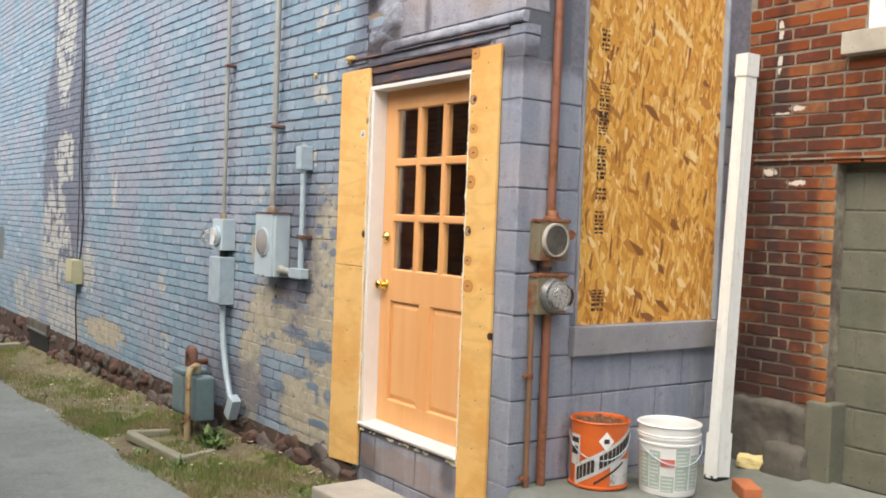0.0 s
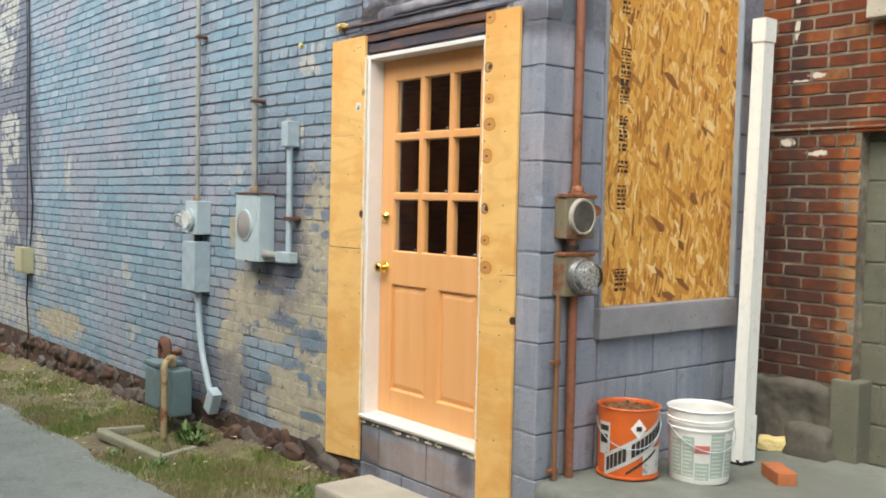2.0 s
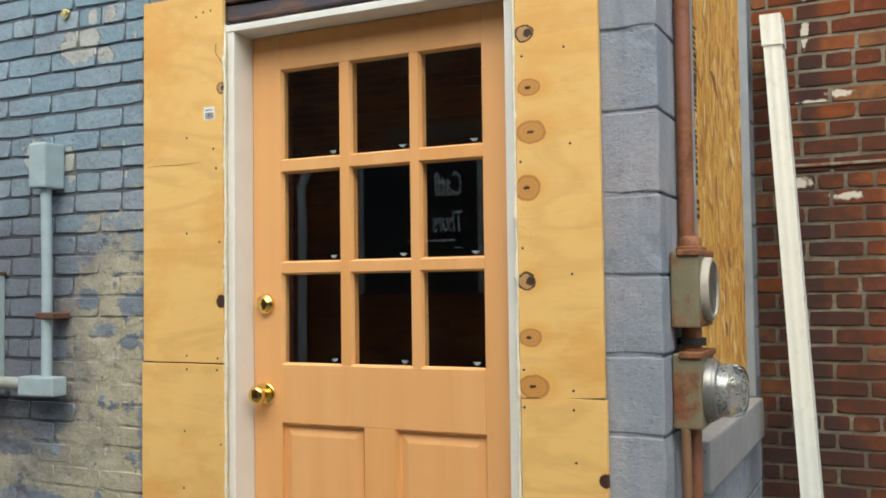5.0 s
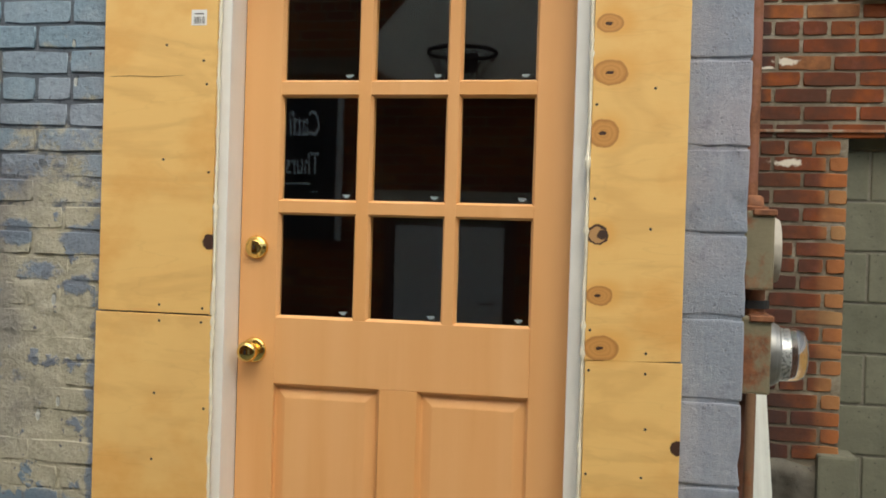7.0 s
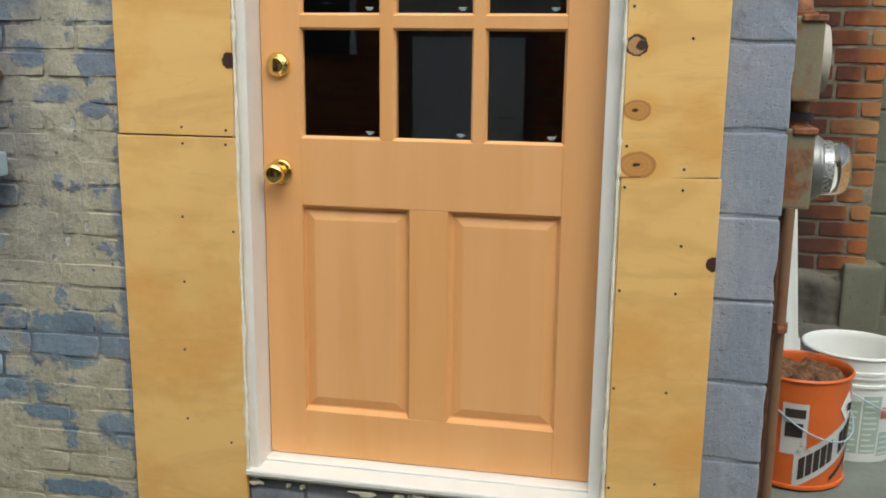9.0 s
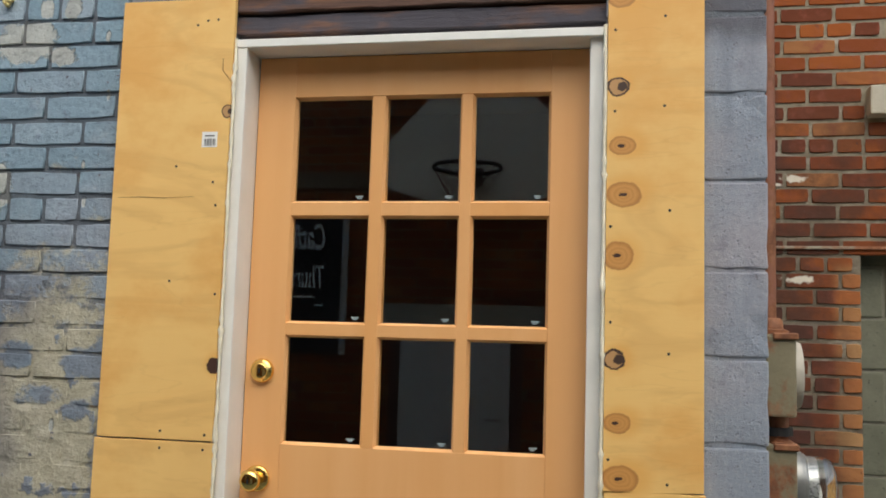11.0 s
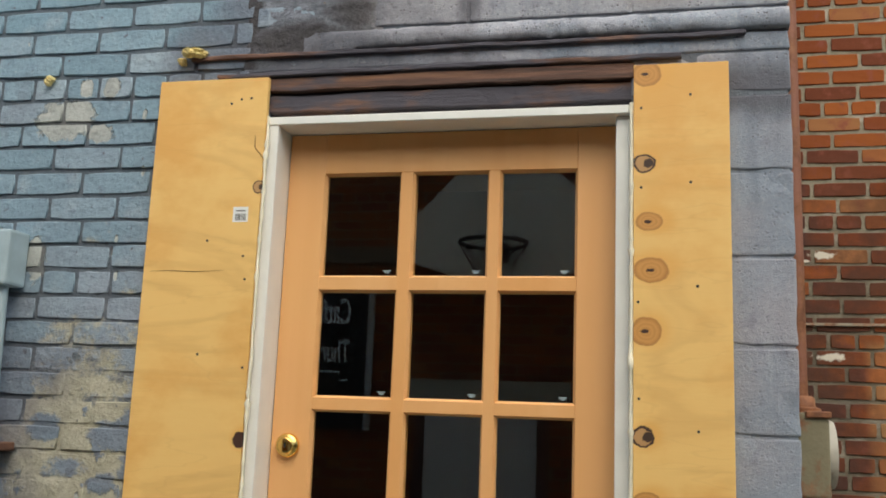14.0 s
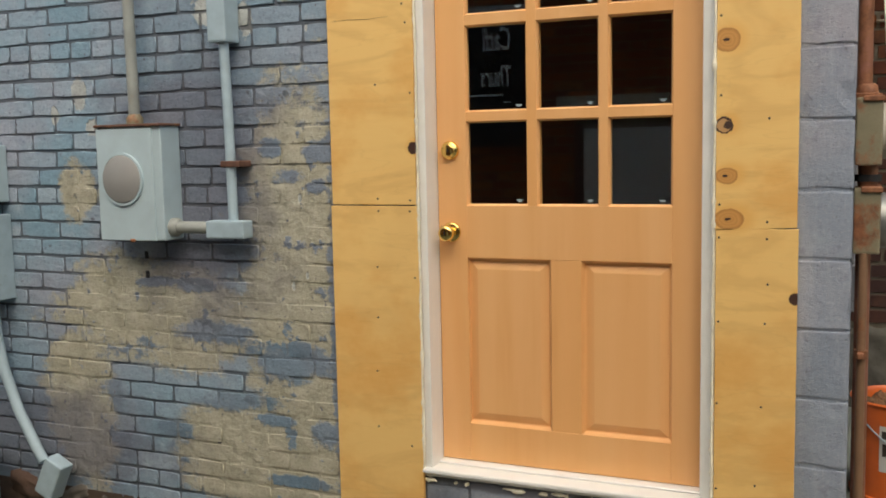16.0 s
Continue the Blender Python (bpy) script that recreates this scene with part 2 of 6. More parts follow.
    flake = s.most([s.blob(y, z, 8.02, 3.75, 0.42, 0.95, jag, 1.2), s.blob(y, z, 7.95, 2.25, 0.42, 0.3, jag, 1.4), s.blob(y, z, 8.3, 1.2, 0.62, 0.75, jag, 1.5), s.blob(y, z, 7.8, 0.35, 0.65, 0.45, jag, 1.2),
                    s.blob(y, z, 9.6, 0.55, 0.7, 0.35, jag, 1.9), s.blob(y, z, 6.9, 1.05, 0.2, 0.3, jag, 1.9), s.blob(y, z, 4.7, 1.08, 0.09, 0.10, jag, 2.0), s.blob(y, z, 4.6, 0.6, 0.09, 0.09, jag, 2.0), s.blob(y, z, 6.1, 1.95, 0.09, 0.25, jag, 2.2)])
    flake = s.calc("MULTIPLY", flake, s.step(s.noise(5.5, 6, 0.6, s.scaled((1, 1, 1), shift=(2, 6, 4))), 0.43, 0.48))
    spots = s.most([s.blob(y, z, cy, cz, ry, rz, chip, 1.9, 0.10) for cy, cz, ry, rz in FLAKED])
    chips = s.step(s.noise(7.5, 8, 0.7, s.scaled((1, 1, 1), shift=(9, 5, 2))), 0.71, 0.73)
    drips = s.most([s.blob(y, z, cy, cz, 0.006, 0.014, chip, 1.8, 0.2) for cy, cz in ((1.73, 2.47), (1.72, 2.31), (1.78, 2.12), (1.79, 2.09), (1.77, 2.02), (1.82, 1.44), (1.80, 1.17), (1.86, 1.13))])
    flake = s.most([flake, spots, chips, drips])
    c = s.mix(flake, c, s.ramp(mid, [(0.3, (0.36, 0.375, 0.36)), (0.7, (0.54, 0.56, 0.53))]))
    red = s.step(s.noise(5, 8, 0.7, s.scaled((1, 1, 1), shift=(3, 8, 6))), 0.71, 0.74)
    c = s.mix(red, c, (0.26, 0.11, 0.07))
    c = s.mix(s.step(s.noise(35, 3), 0.66, 0.72), c, (0.14, 0.14, 0.17))
    c = s.mix(0.8, c, s.ramp(s.noise(85, 6, 0.75), [(0.3, 0.62), (0.5, 0.98), (0.75, 1.0)]), "MULTIPLY")
    scuff = s.calc("MULTIPLY", s.step(s.noise(26, 7, 0.75, s.scaled((1, 0.7, 1.6), shift=(8, 4, 1))), 0.62, 0.68), 0.35)
    c = s.mix(scuff, c, (0.58, 0.60, 0.62))
    # joint dirt and the shade of deep joints are both put into this colour
    if joint:
        c = s.mix(s.calc("MULTIPLY", s.calc("SUBTRACT", 1.0, s.calc("MAXIMUM", tan_zone, s.calc("MULTIPLY", worn_zone, 0.6))), joint), c, (0.06, 0.06, 0.07))
    s.colour(c)
    a = s.bump(s.noise(140, 4), 0.4, 0.003)
    a = s.bump(s.noise(34, 6, 0.7), 0.6, 0.009, a)
    a = s.bump(s.noise(11, 5, 0.65), 0.55, 0.014, a)
    a = s.bump(tan_zone, 0.5, -0.003, a)
    s.bump(flake, 0.8, -0.006, a)
    return s.m


def painted_block():
    s = Surface("painted_block", 0.9)
    x, y, z = s.axis(0), s.axis(1), s.axis(2)
    r, mid, big, jag = s.each(), s.noise(7, 6), s.noise(1.8, 6), s.noise(5, 7, 0.65)
    worn = s.calc("ADD", 0.24, s.calc("MULTIPLY", s.step(z, 2.45, 2.75), 0.36))
    c = s.ramp(r, [(0.0, (0.235, 0.27, 0.328)), (0.5, (0.265, 0.30, 0.358)), (1.0, (0.30, 0.325, 0.382))])
    c = s.mix(s.calc("MULTIPLY", s.step(big, 0.45, 0.65), 0.8), c, (0.345, 0.33, 0.365))
    c = s.mix(s.step(mid, 0.55, 0.8), c, (0.32, 0.36, 0.41))
    c = s.mix(s.calc("MULTIPLY", s.step(z, 2.6, 2.75), s.step(s.noise(2.5, 6), 0.3, 0.65)), c, (0.39, 0.38, 0.405))
    c = s.mix(s.calc("MULTIPLY", s.step(s.noise(95, 5, 0.75), 0.5, 0.66), worn), c, (0.50, 0.48, 0.49))
    c = s.mix(s.calc("MULTIPLY", s.step(s.noise(70, 5, 0.75, s.scaled((1, 1, 1), shift=(1, 8, 3))), 0.52, 0.68), worn), c, (0.11, 0.10, 0.115))
    streak = s.noise(2.0, 5, 0.6, s.scaled((5, 5, 0.7), shift=(2, 1, 0)))
    c = s.mix(s.calc("MULTIPLY", s.step(streak, 0.5, 0.72), 0.55), c, (0.43, 0.43, 0.475))
    c = s.mix(s.calc("MULTIPLY", s.step(streak, 0.46, 0.28), 0.45), c, (0.15, 0.175, 0.215))
    c = s.mix(s.calc("MULTIPLY", s.step(s.noise(16, 6, 0.7, s.scaled((1, 1, 1), shift=(7, 2, 5))), 0.55, 0.7), 0.5), c, (0.15, 0.15, 0.19))
    stain = s.most([s.blob(y, z, 1.25, 2.62, 0.35, 0.16, jag, 2.4, 0.6), s.blob(y, z, 0.15, 2.48, 0.2, 0.07, jag, 2.0, 0.6), s.blob(y, z, 0.9, 0.484, 0.6, 0.016, jag, 1.8, 0.5), s.blob(y, z, 0.5, 0.40, 0.07, 0.09, jag, 2.0, 0.5), s.blob(y, z, 1.28, 0.3, 0.1, 0.12, jag, 2.0, 0.5),
                    s.blob(y, z, 0.835, 2.80, 0.03, 0.2, jag, 2.6, 0.8), s.blob(y, z, 1.36, 2.9, 0.10, 0.3, jag, 2.4, 0.6), s.blob(y, z, 1.26, 2.68, 0.27, 0.2, jag, 1.6, 0.6), s.blob(y, z, 0.9, 2.63, 0.6, 0.014, jag, 1.8, 0.6)])
    c = s.mix(s.calc("MULTIPLY", stain, 0.78), c, (0.09, 0.085, 0.10))
    c = s.mix(s.calc("MULTIPLY", s.blob(y, z, 1.24, 2.92, 0.12, 0.07, jag, 2.2, 0.5), 0.7), c, (0.40, 0.42, 0.46))
    warm = s.most([s.blob(y, z, 0.75, 2.99, 0.16, 0.10, jag, 1.8, 0.7), s.blob(y, z, 0.9, 2.95, 0.14, 0.12, jag, 1.8, 0.7), s.blob(y, z, 0.35, 2.8, 0.12, 0.08, jag, 2.0, 0.7)])
    c = s.mix(s.calc("MULTIPLY", warm, 0.5), c, (0.36, 0.27, 0.20))
    rust = s.most([s.blob(x, z, 0.55, 0.36, 0.5, 0.09, jag, 1.2), s.blob(y, z, 0.95, 0.36, 0.4, 0.08, jag, 1.2), s.blob(y, z, 0.62, 0.28, 0.16, 0.05, jag, 1.8, 0.4)])
    c = s.mix(s.calc("MULTIPLY", rust, 0.4), c, (0.30, 0.20, 0.12))
    pits = s.step(s.cells(75, out="Distance"), 0.28, 0.10)
    pits = s.calc("MULTIPLY", pits, s.step(s.noise(15, 4, 0.65), 0.44, 0.54))
    pits = s.calc("MULTIPLY", pits, s.calc("MULTIPLY", worn, 1.8))
    c = s.mix(s.calc("MULTIPLY", pits, 0.7), c, (0.12, 0.10, 0.11))
    s.colour(c)
    a = s.bump(s.noise(190, 4), 0.5, 0.002)
    a = s.bump(pits, 0.6, -0.004, a)
    s.bump(s.noise(26, 7, 0.75), 0.55, 0.008, a)
    return s.m


def grimy_mortar():
    """Smeared mortar between brick and block: blue-grey, pale where scraped, brown-black where dirty."""
    s = Surface("grimy_mortar", 0.9)
    y, z = s.axis(1), s.axis(2)
    jag, fine = s.noise(8, 8, 0.7), s.noise(40, 6, 0.7)
    c = s.ramp(s.noise(11, 8, 0.7), [(0.3, (0.085, 0.088, 0.105)), (0.5, (0.19, 0.20, 0.235)), (0.7, (0.31, 0.325, 0.37))])
    c = s.mix(s.calc("MULTIPLY", s.step(s.calc("ADD", y, s.calc("MULTIPLY", s.calc("SUBTRACT", jag, 0.5), 0.3)), 1.18, 1.05), 0.85), c, s.ramp(fine, [(0.35, (0.25, 0.25, 0.275)), (0.65, (0.42, 0.39, 0.40))]))
    dark_mask = s.most([s.blob(y, z, 1.40, 2.97, 0.13, 0.13, jag, 1.8, 0.5), s.blob(y, z, 1.29, 2.66, 0.22, 0.055, jag, 1.6, 0.5), s.blob(y, z, 1.435, 2.78, 0.03, 0.3, jag, 1.4, 0.5), s.blob(y, z, 1.15, 2.73, 0.07, 0.06, jag, 2.0, 0.5)])
    c = s.mix(s.calc("MULTIPLY", dark_mask, 0.85), c, (0.05, 0.042, 0.042))
    pale = s.most([s.blob(y, z, 1.20, 2.88, 0.11, 0.085, jag, 2.2, 0.6), s.blob(y, z, 1.27, 2.84, 0.09, 0.03, jag, 2.0, 0.6), s.blob(y, z, 1.16, 2.99, 0.09, 0.03, jag, 2.0, 0.5)])
    c = s.mix(s.calc("MULTIPLY", pale, 0.8), c, (0.37, 0.40, 0.45))
    c = s.mix(s.calc("MULTIPLY", s.blob(y, z, 1.36, 2.84, 0.07, 0.02, jag, 2.4, 0.5), 0.8), c, (0.33, 0.24, 0.14))
    c = s.mix(s.step(s.noise(16, 7, 0.7, s.scaled((1, 1, 1), shift=(3, 3, 8))), 0.66, 0.71), c, (0.20, 0.14, 0.10))
    s.colour(c)
    a = s.bump(s.noise(150, 4), 0.5, 0.002)
    s.bump(s.noise(34, 7, 0.75), 0.9, 0.01, a)
    return s.m


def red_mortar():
    """Pale lime mortar, darker on the lower wall."""
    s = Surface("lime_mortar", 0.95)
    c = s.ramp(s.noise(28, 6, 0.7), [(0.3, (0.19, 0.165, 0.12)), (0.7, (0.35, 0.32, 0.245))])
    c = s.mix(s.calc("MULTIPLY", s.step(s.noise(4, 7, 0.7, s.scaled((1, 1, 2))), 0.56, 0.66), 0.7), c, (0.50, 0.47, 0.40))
    # darker from z 3.1 downwards, broken up by noise
    dark_area = s.calc("MULTIPLY", s.step(s.axis(2), 3.1, 1.9), s.step(s.noise(5, 6, 0.65), 0.3, 0.6))
    s.colour(s.mix(s.calc("MULTIPLY", dark_area, 0.76), c, (0.085, 0.065, 0.048)))
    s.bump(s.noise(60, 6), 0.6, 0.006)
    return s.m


def mortar(name, colour, dark):
    s = Surface(name, 0.95)
    c = s.ramp(s.noise(30, 6, 0.7), [(0.3, dark), (0.7, colour)])
    s.colour(s.mix(s.step(s.noise(2.2, 5), 0.45, 0.7), c, dark))
    a = s.bump(s.noise(160, 4), 0.5, 0.002)
    s.bump(s.noise(30, 6), 0.6, 0.006, a)
    return s.m


def red_brick(name="red_brick", dark_share=1.0, light=1.0):
    s = Surface(name, 0.92)
    s.p.inputs["Specular IOR Level"].default_value = 0.2
    y, z = s.axis(1), s.axis(2)
    jag, chip = s.noise(6, 7, 0.65), s.noise(32, 6, 0.7)
    c = s.ramp(s.each(), [(at, tuple(v * light for v in tone)) for at, tone in ((0.0, (0.12, 0.04, 0.024)), (0.3, (0.19, 0.052, 0.020)), (0.6, (0.25, 0.07, 0.020)), (0.88, (0.31, 0.093, 0.025)), (1.0, (0.32, 0.15, 0.065)))])
    c = s.mix(s.step(s.noise(18, 6), 0.5, 0.8), c, (0.24, 0.075, 0.05))
    edge = s.calc("MULTIPLY", s.step(y, -0.40, -0.44), s.step(z, 2.05, 2.0))
    c = s.mix(s.calc("MULTIPLY", edge, 0.6), c, s.mix(s.each(), (0.50, 0.17, 0.05), (0.46, 0.30, 0.14)))
    # bricks turn darker below z 3.0 in ragged patches
    dark_mask = s.calc("MULTIPLY", s.step(z, 3.0, 2.3), s.step(s.noise(7, 6, 0.65), 0.28, 0.62))
    c = s.mix(s.calc("MULTIPLY", s.calc("MULTIPLY", dark_mask, s.calc("MAXIMUM", s.step(y, -0.56, -0.34), s.step(z, 2.04, 2.14))), 0.80 * dark_share), c, (0.07, 0.036, 0.026))
    # a broad weak dark patch and narrow soot streaks near the corner
    dark_area = s.most([s.calc("MULTIPLY", s.blob(y, z, -0.14, 1.25, 0.27, 0.95, jag, 1.2, 0.5), 0.5), s.blob(y, z, -0.155, 1.42, 0.055, 0.75, jag, 1.2, 0.4), s.blob(y, z, -0.16, 2.55, 0.05, 0.4, jag, 0.9, 0.4), s.blob(y, z, -0.1, 0.95, 0.3, 0.25, jag, 1.0, 0.4)])
    c = s.mix(s.calc("MULTIPLY", dark_area, 0.75 * dark_share), c, (0.045, 0.03, 0.03))
    white = s.most([s.blob(y, z, -0.27, 2.372, 0.045, 0.013, chip, 3.4, 0.3), s.blob(y, z, -0.18, 2.345, 0.05, 0.008, chip, 3.0, 0.3), s.blob(y, z, -0.29, 1.972, 0.055, 0.013, chip, 3.4, 0.3), s.blob(y, z, -0.12, 2.03, 0.035, 0.02, chip, 3.4, 0.3),
                    s.blob(y, z, -0.15, 2.62, 0.015, 0.05, chip, 2.8), s.blob(y, z, -0.15, 2.8, 0.015, 0.05, chip, 2.8)])
    c = s.mix(white, c, (0.62, 0.58, 0.50))
    c = s.mix(s.step(s.noise(40, 4), 0.68, 0.74), c, (0.10, 0.05, 0.04))
    s.colour(c)
    a = s.bump(s.noise(150, 4), 0.4, 0.002)
    s.bump(s.noise(28, 6, 0.7), 0.5, 0.005, a)
    return s.m


# y, z, half width, half height, open or tight
KNOTS = [(0.390, 2.293, 0.025, 0.021, 1), (0.378, 2.151, 0.031, 0.022, 0), (0.373, 2.035, 0.040, 0.029, 0), (0.385, 1.892, 0.034, 0.033, 0), (0.392, 1.653, 0.024, 0.022, 1), (0.384, 1.509, 0.030, 0.023, 0),
         (0.377, 1.385, 0.041, 0.029, 0), (0.383, 2.516, 0.034, 0.030, 0), (0.193, 1.161, 0.020, 0.018, 2), (1.370, 2.253, 0.016, 0.017, 1), (1.371, 1.607, 0.022, 0.020, 2)]


def plywood():
    s = Surface("pine_plywood", 0.62)
    y, z = s.axis(1), s.axis(2)
    base = s.ramp(s.each(), [(0.0, (0.84, 0.52, 0.17)), (1.0, (0.87, 0.58, 0.225))])
    flow = s.noise(2.2, 5, 0.55, s.scaled((1, 0.7, 2.2)), 0.6)
    bands = s.calc("PINGPONG", s.calc("MULTIPLY", flow, 9.0), 1.0)
    c = s.mix(s.calc("MULTIPLY", s.step(bands, 0.35, 1.0), 0.34), base, (0.56, 0.28, 0.075))
    c = s.mix(s.calc("MULTIPLY", s.noise(3, 6, 0.6, s.scaled((1, 2.5, 26))), 0.45), c, (0.87, 0.60, 0.22))
    c = s.mix(s.calc("MULTIPLY", s.step(s.noise(1.6, 4), 0.5, 0.75), 0.35), c, (0.60, 0.33, 0.11))
    c = s.mix(s.calc("MULTIPLY", s.step(s.noise(2.6, 5, 0.6, s.scaled((1, 1, 1.5), shift=(3, 7, 1))), 0.46, 0.68), 0.8), c, (0.74, 0.38, 0.095))
    hair = s.step(s.calc("ABSOLUTE", s.calc("SUBTRACT", s.noise(1.7, 4, 0.55, s.scaled((1, 0.8, 4.5), shift=(0, 5, 2))), 0.5)), 0.008, 0.002)
    c = s.mix(s.calc("MULTIPLY", hair, 0.07), c, (0.40, 0.18, 0.05))
    wob = s.noise(38, 4)
    for ky, kz, ry, rz, kind in KNOTS:
        raw = s.distance(y, z, ky, kz, ry, rz)
        d = s.calc("ADD", raw, s.calc("MULTIPLY", s.calc("SUBTRACT", wob, 0.5), 0.35 if kind == 0 else 0.9))
        halo = s.calc("ADD", s.distance(y, z, ky - 0.012, kz + 0.004, ry * 1.5, rz * 1.6), s.calc("MULTIPLY", s.calc("SUBTRACT", flow, 0.5), 1.2))
        c = s.mix(s.calc("MULTIPLY", s.step(halo, 1.3, 0.5), 0.7), c, (0.76, 0.39, 0.09))
        if kind == 0:
            rings = s.ramp(s.calc("FRACT", s.calc("MULTIPLY", d, 3.6)), [(0.0, (0.52, 0.235, 0.055)), (0.5, (0.61, 0.30, 0.08)), (1.0, (0.54, 0.25, 0.06))])
            c = s.mix(s.step(d, 1.06, 0.96), c, rings)
            c = s.mix(s.calc("MULTIPLY", s.calc("MULTIPLY", s.step(d, 1.08, 0.98), s.step(d, 0.84, 0.94)), 0.6), c, (0.36, 0.15, 0.04))
            crack = s.calc("ADD", s.distance(y, z, ky + 0.003, kz, 0.010, 0.0045), s.calc("MULTIPLY", s.calc("SUBTRACT", s.noise(120, 3), 0.5), 1.6))
            c = s.mix(s.step(crack, 1.05, 0.8), c, (0.05, 0.02, 0.01))
        elif kind == 1:
            c = s.mix(s.step(d, 1.02, 0.92), c, (0.48, 0.27, 0.11))
            ring = s.calc("MULTIPLY", s.step(d, 1.10, 1.02), s.step(d, 0.80, 0.90))
            c = s.mix(ring, c, (0.05, 0.024, 0.015))
            plug = s.calc("ADD", s.distance(y, z, ky - ry * 0.45, kz, ry * 0.5, rz * 0.5), s.calc("MULTIPLY", s.calc("SUBTRACT", s.noise(90, 4), 0.5), 1.5))
            c = s.mix(s.step(plug, 1.1, 0.85), c, (0.05, 0.025, 0.015))
        else:
            c = s.mix(s.step(d, 1.0, 0.86), c, (0.055, 0.022, 0.012))
    s.colour(c)
    s.bump(s.noise(9, 6, 0.6, s.scaled((1, 2, 30))), 0.15, 0.002)
    return s.m


def osb():
    """Long thin strands lying at several slants, some pale, some dark."""
    s = Surface("strand_board", 0.6)
    bend = s.node("ShaderNodeTexNoise")
    s.put(bend.inputs["Vector"], s.place)
    bend.inputs["Scale"].default_value = 5
    shove = s.node("ShaderNodeVectorMath", operation="SCALE")
    s.put(shove.inputs[0], bend.outputs["Color"])
    shove.inputs["Scale"].default_value = 0.05
    bent = s.node("ShaderNodeVectorMath", operation="ADD")
    s.put(bent.inputs[0], s.place)
    s.put(bent.inputs[1], shove.outputs[0])

    def strands(slant, wide, tall, shift):
        n = s.node("ShaderNodeMapping")
        s.put(n.inputs["Vector"], bent.outputs[0])
        n.inputs["Rotation"].default_value = (0, radians(slant), 0)
        n.inputs["Location"].default_value = (shift, 0, shift * 2)
        return s.scaled((1 / wide, 1, 1 / tall), n.outputs[0])

    tones = [(0.0, (0.33, 0.125, 0.02)), (0.12, (0.50, 0.22, 0.036)), (0.38, (0.68, 0.335, 0.055)), (0.70, (0.80, 0.45, 0.095)), (0.90, (0.87, 0.58, 0.19)), (1.0, (0.92, 0.72, 0.36))]
    c, relief = None, None
    for slant, wide, tall, shift, most in ((4, 0.030, 0.10, 0.3, 0.0), (-28, 0.025, 0.085, 1.7, 0.50), (32, 0.024, 0.08, 2.9, 0.60), (-6, 0.014, 0.085, 4.1, 0.62), (58, 0.030, 0.085, 6.3, 0.88)):
        v = strands(slant, wide, tall, shift)
        cell = s.cells(1.0, v)
        one, pick = s.axis(0, cell), s.axis(1, cell)
        edge = s.step(s.cells(1.0, v, "Distance", "DISTANCE_TO_EDGE"), 0.07, 0.0)
        tone = s.ramp(one, tones)
        tone = s.mix(s.calc("MULTIPLY", s.noise(1.0, 4, 0.6, s.scaled((7, 1, 0.6), v)), 0.35), tone, (0.50, 0.22, 0.045))
        tone = s.mix(s.calc("MULTIPLY", edge, 0.28), tone, (0.30, 0.12, 0.025))
        if c is None:
            c, relief = tone, one
        else:
            over = s.step(pick, most, most + 0.01)
            c = s.mix(over, c, tone)
            relief = s.calc("ADD", relief, s.calc("MULTIPLY", over, one))
        if most > 0.6:
            c = s.mix(s.step(pick, 0.018, 0.014), c, (0.24, 0.095, 0.025))
    s.colour(c)
    s.bump(relief, 0.4, 0.003)
    return s.m


def door_wood():
    s = Surface("clear_fir", 0.5)
    flow = s.noise(2.0, 3, 0.4, s.scaled((7, 7, 0.5)), 0.2)
    c = s.ramp(flow, [(0.25, (0.76, 0.385, 0.143)), (0.5, (0.79, 0.42, 0.168)), (0.75, (0.82, 0.455, 0.195))])
    c = s.mix(s.calc("MULTIPLY", s.noise(1.0, 3, 0.5, s.scaled((160, 160, 3))), 0.08), c, (0.62, 0.29, 0.08))
    c = s.mix(s.calc("MULTIPLY", s.step(s.noise(1.4, 4), 0.45, 0.75), 0.3), c, (0.80, 0.47, 0.18))
    c = s.mix(s.calc("MULTIPLY", s.step(s.each(), 0.5, 1.0), 0.3), c, (0.76, 0.34, 0.085))
    c = s.mix(s.calc("MULTIPLY", s.step(s.noise(1.0, 4, 0.55, s.scaled((9, 9, 0.8), shift=(3, 1, 4))), 0.52, 0.75), 0.35), c, (0.66, 0.28, 0.07))
    s.colour(c)
    s.bump(s.noise(1.0, 3, 0.5, s.scaled((200, 200, 4))), 0.08, 0.001)
    return s.m


def old_beam(name="old_brown_timber", dark=0.55):
    s = Surface(name, 0.8)
    c = s.ramp(s.noise(2, 6, 0.6, s.scaled((30, 1.2, 30))), [(0.25, (0.04, 0.027, 0.025)), (0.45, (0.135, 0.07, 0.05)), (0.62, (0.23, 0.115, 0.07)), (0.8, (0.30, 0.145, 0.075))])
    s.colour(s.mix(s.step(s.noise(3, 4, 0.6, s.scaled((1, 1, 4))), dark, dark + 0.15), c, (0.075, 0.068, 0.085)))
    s.bump(s.noise(3, 6, 0.7, s.scaled((30, 2, 40))), 0.6, 0.006)
    return s.m


